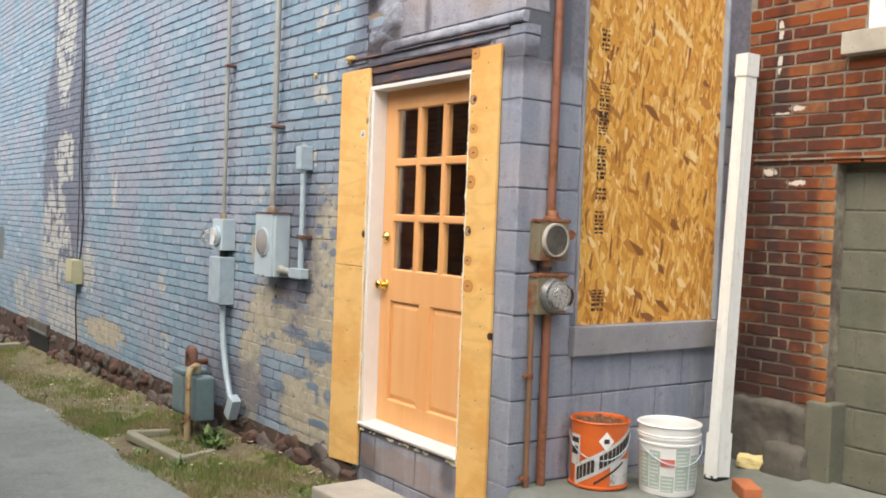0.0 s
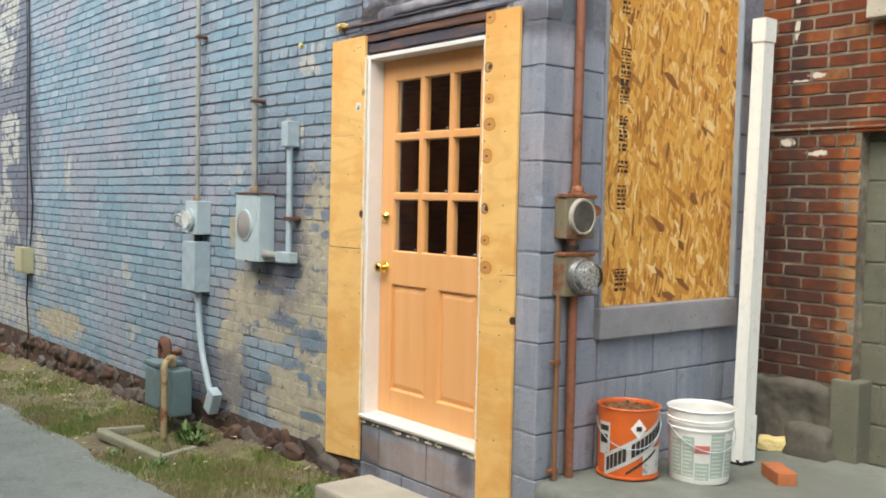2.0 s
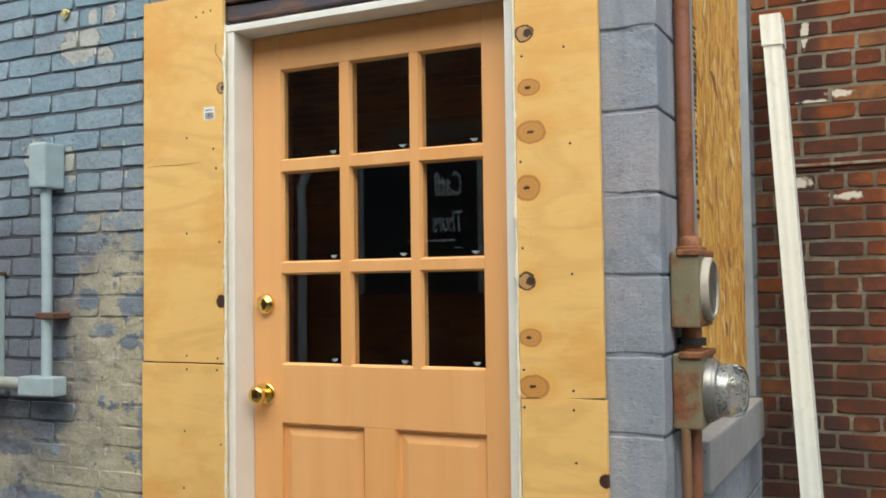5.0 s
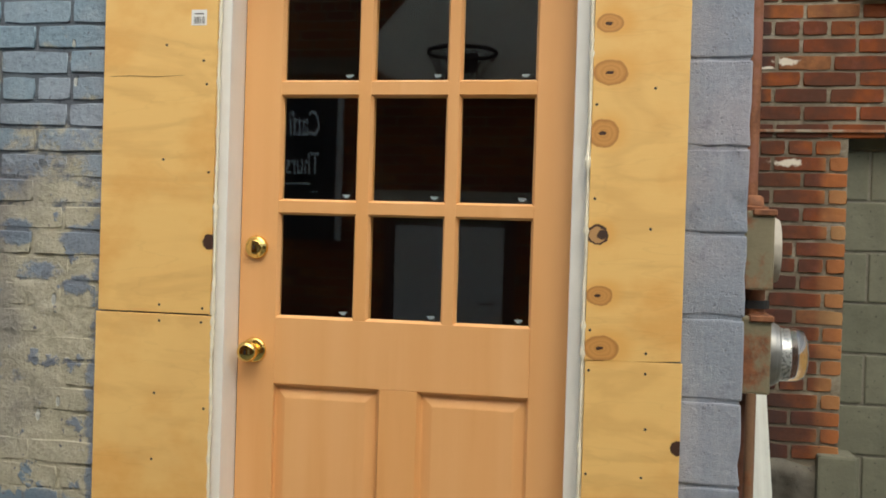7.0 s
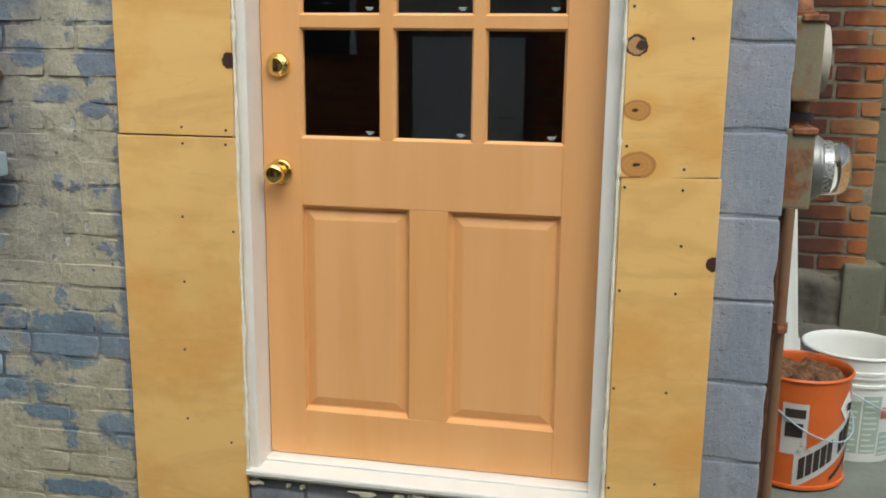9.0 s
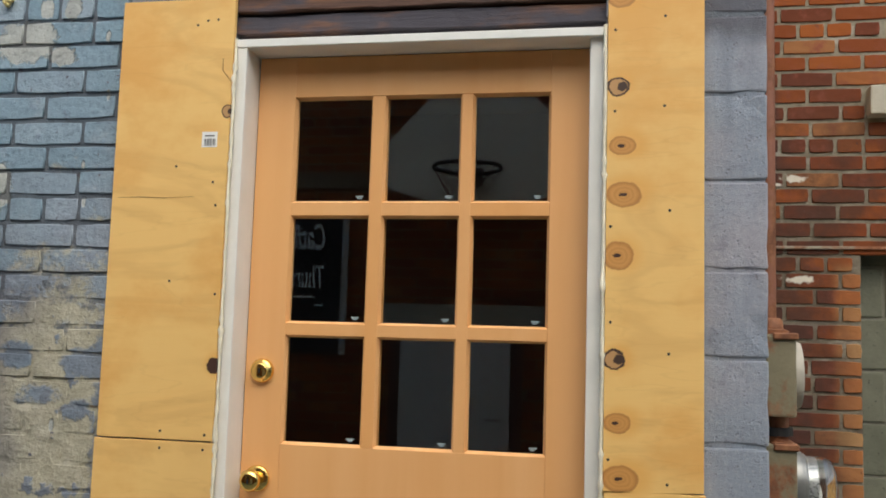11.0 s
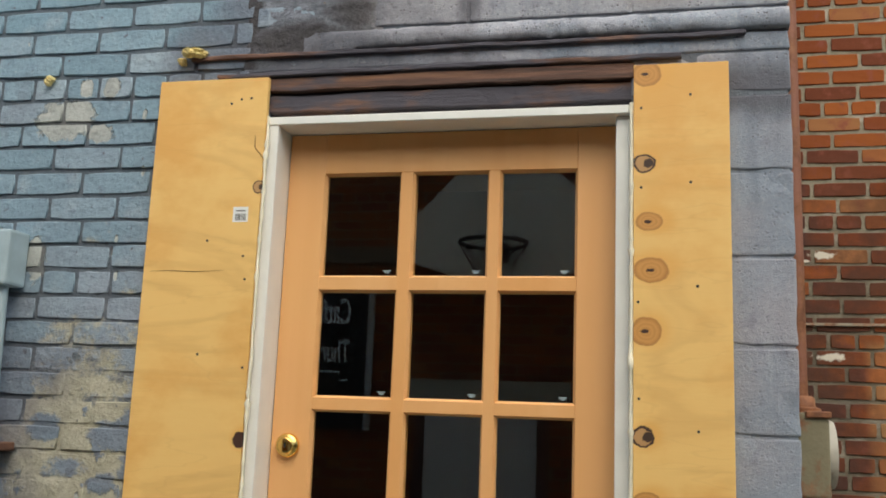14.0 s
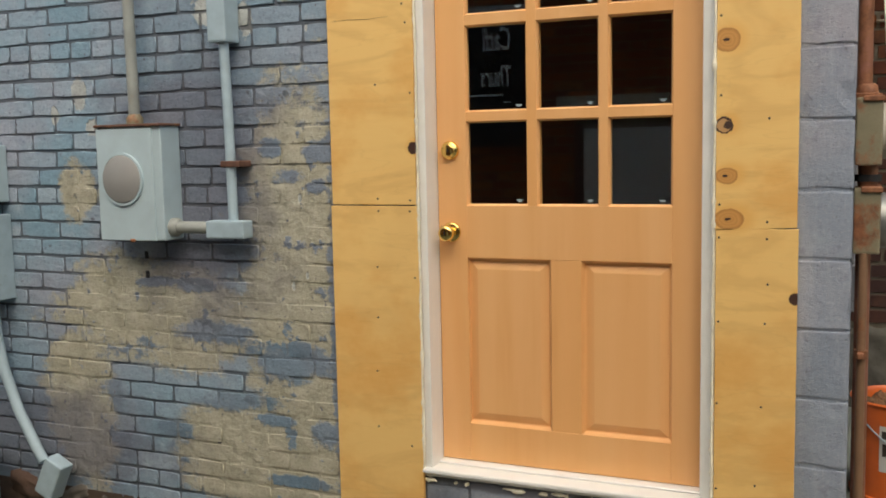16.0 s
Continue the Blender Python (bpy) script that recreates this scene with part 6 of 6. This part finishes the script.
bmesh.ops.transform(bm, matrix=pose(-0.082, 2.965, 0.325, 26, 0, 0), verts=bm.verts)
part("fitting", bm, GALV, c, "grey cast conduit fitting")

cab = thing("meter_cabinet", (-0.06, 2.47, 1.29), "grey steel meter cabinet with round cover plate", "electric box")
part("body", block_bm(-0.105, 0.0, 2.325, 2.615, 1.292, 1.705, bevel=0.006, seg=2), BOX_GREY, cab)
part("lid", block_bm(-0.112, -0.104, 2.36, 2.618, 1.290, 1.700, bevel=0.003), BOX_GREY, cab)
part("top_flange", block_bm(-0.118, 0.0, 2.318, 2.622, 1.704, 1.714, bevel=0.002), DARK_RUST, cab, "rusty top edge")
part("round_cover", lathe_bm((-0.111, 2.50, 1.515), (-1, 0, 0), [(0, 0.088), (0.008, 0.088), (0.011, 0.083), (0.012, 0)], 36), plain("blank_plate", (0.34, 0.33, 0.31), 0.6, 0.2, 0.1), cab, "round grey blank plate")
part("plate_rim", lathe_bm((-0.110, 2.50, 1.515), (-1, 0, 0), [(0, 0.096), (0.010, 0.096), (0.0102, 0.088)], 36), BOX_GREY, cab)
part("latch", block_bm(-0.120, -0.111, 2.455, 2.475, 1.285, 1.297, bevel=0.002), RUST, cab)

# black plates on the brick face paint the dark of two small holes
for z in (1.225, 1.150):
    part("plug_hole", block_bm(-0.0012, 0.01, 2.497, 2.515, z - 0.014, z + 0.014, bevel=0.001), BLACK, wall_alley, "small black plate standing in for a hole in the brick")
cross = thing("conduit_run", (-0.05, 2.07, 1.3), "grey conduit run from the cabinet up to an elbow", "conduit")
part("pipe", tube_bm([(-0.058, 2.33, 1.338), (-0.058, 2.15, 1.338)], 0.022, 12), CONDUIT, cross)
part("nut", lathe_bm((-0.058, 2.327, 1.338), (0, -1, 0), [(0, 0.034), (0.022, 0.034), (0.03, 0.024)], 12), CONDUIT, cross)
part("junction", block_bm(-0.088, -0.028, 2.0, 2.16, 1.303, 1.365, bevel=0.006, seg=2), GALV, cross)
part("riser", tube_bm([(-0.055, 2.062, 1.36), (-0.05, 2.068, 1.70), (-0.05, 2.075, 1.985)], 0.0175, 12), GALV, cross)
part("strap", block_bm(-0.075, 0.0, 2.015, 2.095, 1.553, 1.575, bevel=0.003), DARK_RUST, cross, "rusty strap")
part("elbow_body", block_bm(-0.085, 0.0, 2.042, 2.118, 1.985, 2.135, bevel=0.008, seg=2), GALV, cross, "grey elbow fitting into the wall")

def foam_blob(y, z, sy, sz, sx, seed, label):
    bm = bmesh.new()
    rr = random.Random(seed)
    for k in range(12):
        add_lump(bm, (-sx * rr.uniform(0.2, 0.8), y + sy * rr.uniform(-0.55, 0.55), z + sz * rr.uniform(-0.55, 0.55)), (sx * 0.6, sy * 0.5, sz * 0.45), seed + k, 0.55, 3, 2.6)
    return single("foam_blob", bm, FOAM, (0, y, z), label, "foam", "expanding foam on the wall")


foam_blob(1.372, 3.04, 0.062, 0.075, 0.06, 1, "large yellow blob of expanding foam between the bricks")
foam_blob(1.585, 2.635, 0.034, 0.016, 0.03, 2, "small yellow expanding foam blob above the plywood")
foam_blob(1.628, 2.612, 0.012, 0.012, 0.015, 4, "tiny yellow foam drip above the plywood")
foam_blob(2.035, 2.575, 0.014, 0.016, 0.016, 3, "tiny yellow foam blob on painted brick")

# gas meter
gm = thing("gas_meter", (-0.22, 3.5, 0.08), "old blue-grey gas meter with rusty regulator on pipes", "gas meter")
part("body", block_bm(-0.30, -0.10, 3.39, 3.60, 0.20, 0.515, bevel=0.055, seg=4), GAS_GREY, gm)
part("side_tank", block_bm(-0.25, -0.10, 3.235, 3.375, 0.18, 0.50, bevel=0.02, seg=3), GAS_GREY, gm)
part("top_plate", block_bm(-0.30, -0.10, 3.385, 3.605, 0.50, 0.535, bevel=0.012, seg=2), GAS_GREY, gm, "flaking top plate")
part("regulator", tube_bm([(-0.17, 3.585, 0.52), (-0.17, 3.585, 0.58), (-0.17, 3.575, 0.63), (-0.175, 3.54, 0.66), (-0.18, 3.50, 0.655), (-0.185, 3.465, 0.63), (-0.185, 3.455, 0.58), (-0.185, 3.455, 0.52)], [0.03, 0.03, 0.034, 0.038, 0.038, 0.034, 0.03, 0.03], 12), DARK_RUST, gm, "rust-brown bent pipe and regulator")
part("tan_pipe", tube_bm([(-0.31, 3.22, 0.06), (-0.31, 3.22, 0.46), (-0.31, 3.225, 0.53), (-0.295, 3.24, 0.565), (-0.26, 3.27, 0.575), (-0.22, 3.31, 0.57)], 0.022, 12), TAN_PIPE, gm, "tan painted rusty gas pipe")
part("rust_pipe", tube_bm([(-0.22, 3.42, 0.06), (-0.22, 3.42, 0.22)], 0.028, 12), RUST, gm)
part("wall_pipe", tube_bm([(-0.18, 3.54, 0.56), (-0.02, 3.62, 0.56)], 0.022, 10), RUST, gm)
part("elbow", lathe_bm((-0.22, 3.31, 0.52), (0, 0, 1), [(0, 0.03), (0.05, 0.034), (0.075, 0.026), (0.08, 0)], 12), TAN_PIPE, gm)

kerb = thing("concrete_kerb", (-0.45, 3.2, 0.05), "low broken concrete kerb round the gas meter", "kerb")
for k, (a, b, w) in enumerate((((-0.60, 3.66), (-0.30, 3.58), 0.055), ((-0.585, 3.62), (-0.52, 2.74), 0.075), ((-0.54, 2.76), (-0.25, 2.86), 0.06))):
    a, b = Vector((*a, 0)), Vector((*b, 0))
    ln = (b - a).length
    bm = rough_block(-w / 2, w / 2, 0, ln, 0.0, 0.055, k * 4.0, 0.012)
    turn = math.atan2(-(b - a).x, (b - a).y)
    bmesh.ops.transform(bm, matrix=Matrix.Translation((a.x, a.y, 0.015)) @ Matrix.Rotation(turn, 4, "Z"), verts=bm.verts)
    part("kerb_stone", bm, MOSSY, kerb)

# small box and cables far along the wall
sb = thing("junction_box", (-0.05, 7.2, 0.9), "beige plastic cable box on the flaking wall", "cable box")
part("box", block_bm(-0.11, 0.0, 7.10, 7.32, 0.88, 1.14, bevel=0.012, seg=2), BEIGE, sb)
part("lid", block_bm(-0.122, -0.108, 7.095, 7.325, 0.90, 1.145, bevel=0.008, seg=2), BEIGE, sb)
rng = random.Random(5)
for k in range(2):
    bm = bmesh.new()
    pts = [(-0.02 - 0.012 * k, 7.2 + 0.03 * k + 0.05 * noise.noise(Vector((z * 0.9, k * 3.0, 0))) + (0.10 * math.exp(-((z - 1.5) / 0.35) ** 2) * (k - 1)), z) for z in [1.13 + 0.22 * i for i in range(19)]]
    add_tube(bm, pts, 0.005 if k else 0.008, 6)
    single("wall_cable", bm, BLACK, (-0.02, 7.2, 1.13), "thin black cable running up the wall", "cable", "cables up the wall")
bm = tube_bm([(-0.03, 7.2, 0.88), (-0.035, 7.22, 0.6), (-0.03, 7.18, 0.3), (-0.03, 7.2, 0.0)], 0.008, 8)
single("wall_cable", bm, BLACK, (-0.03, 7.2, 0.0), "thin black cable dropping to the ground", "cable", "cables up the wall")

sign = thing("small_sign", (-0.52, 9.35, -0.16), "small metal sign on a dark post, seen from behind", "sign")
part("post", block_bm(-0.545, -0.495, 9.33, 9.36, -0.2, 1.42, bevel=0.003), BLACK, sign)
part("plate", block_bm(-0.70, -0.34, 9.362, 9.366, 1.03, 1.42, bevel=0.0015), plain("bare_sign_back", (0.36, 0.38, 0.36), 0.45, 0.6, 0.08), sign, "grey unpainted back of sign")
bm = bmesh.new()
for k, (x, y, z, sx, sy, sz) in enumerate(((-0.34, 10.35, -0.08, 0.22, 0.5, 0.15),)):
    add_lump(bm, (x, y, z), (sx, sy, sz), k + 3, 0.55, 3, 2.4)
single("field_stone", bm, GREY_STONE, (-0.34, 10.35, -0.16), "large grey field stone by the cellar vent", "stone")
single("concrete_slab", rough_block(-0.62, -0.05, 9.62, 9.78, -0.20, -0.07, 3.0, 0.012), MOSSY, (-0.3, 9.7, -0.20), "low concrete kerb by the cellar vent", "kerb")

# ---- across the alley: backboard, chalkboard, door ----
def fan_bm(x0, x1, yc, z0):
    """A fan-shaped backboard: rounded top, sloping lower corners."""
    bm = bmesh.new()
    half = [(0.25, 0.0), (0.61, 0.11), (0.69, 0.18), (0.69, 0.35), (0.59, 0.47), (0.45, 0.62), (0.335, 0.73), (0.17, 0.83)]
    outline = half + [(0.0, 0.86)] + [(-a, b) for a, b in half[::-1]]
    front = [bm.verts.new((x1, yc + a, z0 + b)) for a, b in outline]
    back = [bm.verts.new((x0, yc + a, z0 + b)) for a, b in outline]
    bm.faces.new(front)
    bm.faces.new(back[::-1])
    for k in range(len(outline)):
        n = (k + 1) % len(outline)
        bm.faces.new((front[k], back[k], back[n], front[n]))
    return bm


HY = 1.37
# white board; warm light is put into its colour against the blue sky
BOARD_WHITE = plain("warm_tinted_white", (0.84, 0.76, 0.62), 0.5, vary=0.05, scale=4, bump=0.03, dirt=(0.68, 0.60, 0.47), dirt_scale=2.0, dirt_from=0.6)
hoop = thing("basketball_hoop", (-3.7, HY, 2.6), "white fan-shaped basketball backboard with black rim and net", "basketball hoop")
part("backboard", fan_bm(-3.66, -3.62, HY - 0.04, 2.60), BOARD_WHITE, hoop, "white rounded backboard")
ring = [(-3.36 + 0.214 * math.cos(a), HY + 0.214 * math.sin(a), 2.80) for a in [2 * math.pi * k / 32 for k in range(33)]]
RIM_IRON = plain("rusted_rim", (0.06, 0.035, 0.03), 0.8, vary=0.3, scale=20)
part("rim", tube_bm(ring, 0.0135, 8), DARK, hoop, "black iron rim")
part("bracket", block_bm(-3.63, -3.58, HY - 0.06, HY + 0.06, 2.72, 2.84, bevel=0.005), DARK, hoop)
for k in range(2):
    part("brace", tube_bm([(-3.90, HY - 0.3 + 0.6 * k, 2.95), (-3.65, HY - 0.3 + 0.6 * k, 2.95)], 0.02, 8), DARK, hoop)
for k in range(12):
    a, b = 2 * math.pi * k / 12, 2 * math.pi * (k + 1) / 12
    bm = bmesh.new()
    for s, t in ((a, b), (b, a)):
        add_tube(bm, [(-3.36 + 0.214 * math.cos(s), HY + 0.214 * math.sin(s), 2.79), (-3.36 + 0.17 * math.cos((s + t) / 2), HY + 0.17 * math.sin((s + t) / 2), 2.70), (-3.36 + 0.12 * math.cos(t), HY + 0.12 * math.sin(t), 2.62)], 0.003, 4)
    part("net_cord", bm, RIM_IRON, hoop)

door_2 = thing("door_2", (-3.9, 1.52, -0.1), "plain pale grey metal door across the alley", "door", kind="structure")
part("door_leaf", block_bm(-3.93, -3.885, 1.14, 1.90, 0.02, 1.72, bevel=0.004), plain("pale_door_paint", (0.62, 0.60, 0.57), 0.5, vary=0.04), door_2)
part("door_jamb", block_bm(-3.93, -3.88, 1.06, 1.135, 0.02, 1.76), plain("brown_jamb", (0.10, 0.05, 0.04), 0.6), door_2)
part("door_jamb", block_bm(-3.93, -3.88, 1.905, 1.97, 0.02, 1.76), plain("brown_jamb", (0.10, 0.05, 0.04), 0.6), door_2)
part("handle", tube_bm([(-3.885, 1.20, 1.20), (-3.84, 1.20, 1.20), (-3.835, 1.30, 1.20)], 0.009, 8), DARK, door_2)
part("lintel", rough_block(-3.94, -3.87, 0.92, 2.10, 1.80, 1.96, 2.0), PALE_CONCRETE, door_2, "tan stone lintel")

cb = thing("chalkboard", (-3.88, 2.85, 1.7), "framed black chalkboard with white chalk writing", "chalkboard")
part("slate", block_bm(-3.895, -3.87, 2.33, 3.30, 1.60, 2.62), plain("black_slate", (0.018, 0.019, 0.02), 0.7, vary=0.2), cb)
for y0, y1, z0, z1 in ((2.29, 2.33, 1.60, 2.66), (3.30, 3.34, 1.60, 2.66), (2.33, 3.30, 2.62, 2.66)):
    part("frame", block_bm(-3.90, -3.86, y0, y1, z0, z1, bevel=0.003), PRINT_GREY, cb)
CHALK = plain("white_chalk", (0.86, 0.86, 0.83), 0.9, vary=0.2, scale=60)


def chalk_word(text, y, z, size):
    cu = bpy.data.curves.new("chalk_word", "FONT")
    cu.body, cu.size, cu.extrude, cu.shear, cu.offset = text, size, 0.001, 0.12, 0.003
    tmp = bpy.data.objects.new("chalk_word", cu)
    scene.collection.objects.link(tmp)
    bpy.context.view_layer.update()
    me = bpy.data.meshes.new_from_object(tmp.evaluated_get(bpy.context.evaluated_depsgraph_get()))
    bpy.data.objects.remove(tmp)
    me.transform(Matrix.Diagonal((0.48, 1, 1, 1)))
    me.transform(pose(-3.868, y, z, 90, 0, 90))
    me.transform(Matrix.Translation(-Vector(cb["base"])))
    me.materials.clear()
    me.materials.append(CHALK)
    ob = new("chalk_word", me)
    ob.parent = cb


chalk_word("Catfi", 2.45, 2.33, 0.25)
chalk_word("Thurs", 2.45, 2.06, 0.22)
part("chalk_line", block_bm(-3.869, -3.867, 2.52, 2.92, 1.985, 2.0), CHALK, cb)
part("chalk_line", block_bm(-3.869, -3.867, 2.46, 2.52, 1.93, 1.942), CHALK, cb)
sp = thing("white_drainpipe", (-3.85, 3.86, 0.0), "slim white drainpipe on brick across the alley", "downspout")
part("pipe", tube_bm([(-3.85, 3.88, 0.02), (-3.85, 3.86, 2.2), (-3.80, 3.84, 2.45), (-3.87, 3.80, 2.62)], 0.035, 12), PIPE_WHITE, sp)
TAN_STONE = concrete("tan_stone", (0.27, 0.21, 0.14), (0.17, 0.13, 0.09))
band = thing("stone_band", (-3.9, 2.6, 2.7), "tan stone lintel in the brick wall across", "lintel", kind="structure")
part("lintel", rough_block(-3.94, -3.88, 2.15, 3.1, 2.76, 2.88, 5.0), TAN_STONE, band)

# ---- grass and litter ----
def blades(count, area, tall, seed, lean=0.4):
    rr = random.Random(seed)
    verts, faces = [], []
    while len(faces) < count:
        x, y = rr.uniform(*area[0]), rr.uniform(*area[1])
        k = noise.noise(Vector((x * 2.2, y * 1.6, 4.0))) + 0.4 * noise.noise(Vector((x * 7, y * 6, 1.0)))
        if k < rr.uniform(-0.35, 0.45):
            continue
        g = ground_height(x, y) + 0.008
        h = tall * rr.uniform(0.35, 1.0) * (0.7 + 0.6 * max(k, 0))
        a = rr.uniform(0, 2 * math.pi)
        w = rr.uniform(0.0018, 0.004)
        dx, dy = math.cos(a), math.sin(a)
        bx, by = rr.uniform(-1, 1) * lean * h, rr.uniform(-1, 1) * lean * h
        n = len(verts)
        verts += [(x - dx * w, y - dy * w, g - 0.01), (x + dx * w, y + dy * w, g - 0.01), (x + dx * w * 0.7 + bx * 0.4, y + dy * w * 0.7 + by * 0.4, g + h * 0.6), (x - dx * w * 0.7 + bx * 0.4, y - dy * w * 0.7 + by * 0.4, g + h * 0.6), (x + bx, y + by, g + h)]
        faces += [(n, n + 1, n + 2, n + 3), (n + 3, n + 2, n + 4)]
    return verts, faces


gs = Surface("grass_blade", 0.7)
gs.colour(gs.mix(gs.step(gs.noise(1.8, 4), 0.42, 0.6), gs.ramp(gs.each(), [(0.0, (0.10, 0.17, 0.028)), (0.6, (0.185, 0.245, 0.055)), (1.0, (0.29, 0.29, 0.11))]), gs.ramp(gs.each(), [(0.0, (0.22, 0.19, 0.085)), (1.0, (0.33, 0.29, 0.15))])))
verts, faces = blades(40000, ((-0.84, -0.06), (0.6, 5.0)), 0.042, 2)
v2, f2 = blades(20000, ((-0.84, -0.06), (5.0, 11.5)), 0.045, 3)
n = len(verts)
verts += v2
faces += [tuple(i + n for i in f) for f in f2]
me = bpy.data.meshes.new("grass")
me.from_pydata(verts, [], faces)
me.materials.append(gs.m)
tagged(new("grass", me), "thin short green and straw-brown grass along the wall", "grass", kind="stuff")

ws = Surface("weed_leaf", 0.6)
ws.colour(ws.ramp(ws.each(), [(0.0, (0.05, 0.10, 0.02)), (1.0, (0.12, 0.20, 0.05))]))


def weed(x, y, n, size, seed):
    rr = random.Random(seed)
    bm = bmesh.new()
    g = ground_height(x, y)
    for k in range(n):
        a, up = rr.uniform(0, 2 * math.pi), rr.uniform(0.3, 1.1)
        ln = size * rr.uniform(0.5, 1.0)
        way = Vector((math.cos(a) * math.cos(up), math.sin(a) * math.cos(up), math.sin(up)))
        side = way.cross(Vector((0, 0, 1))).normalized() * ln * 0.085
        p = Vector((x + rr.uniform(-0.06, 0.06), y + rr.uniform(-0.06, 0.06), g))
        pts = [p, p + way * ln * 0.35 + side, p + way * ln * 0.35 - side, p + way * ln * 0.75 + side * 0.7 - Vector((0, 0, ln * 0.06)), p + way * ln * 0.75 - side * 0.7 - Vector((0, 0, ln * 0.06)), p + way * ln - Vector((0, 0, ln * 0.18))]
        v = [bm.verts.new(q) for q in pts]
        bm.faces.new((v[0], v[1], v[2]))
        bm.faces.new((v[1], v[3], v[4], v[2]))
        bm.faces.new((v[3], v[5], v[4]))
    return single("weed", bm, ws.m, (x, y, g), "small leafy green weed at the wall's foot", "weed", "weeds along the wall")


for k, (x, y, n, s) in enumerate(((-0.18, 3.12, 90, 0.19), (-0.22, 2.95, 60, 0.14), (-0.58, 2.66, 40, 0.10), (-0.68, 3.1, 30, 0.09), (-0.3, 1.5, 40, 0.09), (-0.5, 4.2, 40, 0.09), (-0.35, 2.2, 24, 0.08), (-0.75, 4.6, 30, 0.08))):
    weed(x, y, n, s, k)
rr = random.Random(9)
bm = bmesh.new()
for k in range(420):
    x, y = rr.uniform(-0.95, -0.03), rr.uniform(0.9, 8.5)
    s = rr.uniform(0.004, 0.016)
    add_lump(bm, (x, y, ground_height(x, y) + s * 0.5), (s, s * rr.uniform(0.8, 1.6), s * 0.7), k, 0.5, 1)
tagged(new("gravel", finish("gravel", bm, MOSSY)), "scattered pale pebbles and crumbs of mortar on soil", "gravel", kind="stuff")
lm = Surface("dead_leaf", 0.8)
lm.colour(lm.ramp(lm.each(), [(0.0, (0.20, 0.11, 0.04)), (0.6, (0.36, 0.24, 0.10)), (1.0, (0.62, 0.58, 0.48))]))
verts, faces = [], []
for k in range(420):
    x, y = rr.uniform(-0.88, -0.03), rr.uniform(0.9, 8.0)
    s, a = rr.uniform(0.008, 0.026), rr.uniform(0, 6.28)
    g = ground_height(x, y) + 0.022
    n = len(verts)
    for u, v, w in ((-1, 0, 0.2), (0, -0.5, 0.0), (1, 0, 0.3), (0, 0.5, 0.1)):
        verts.append((x + s * (u * math.cos(a) - v * math.sin(a)), y + s * (u * math.sin(a) + v * math.cos(a)), g + s * w * rr.uniform(0.3, 1.5)))
    faces += [(n, n + 1, n + 2), (n, n + 2, n + 3)]
me = bpy.data.meshes.new("leaf_litter")
me.from_pydata(verts, [], faces)
me.materials.append(lm.m)
tagged(new("leaf_litter", me), "dry brown leaf litter scattered on the grass strip", "leaves", kind="stuff")
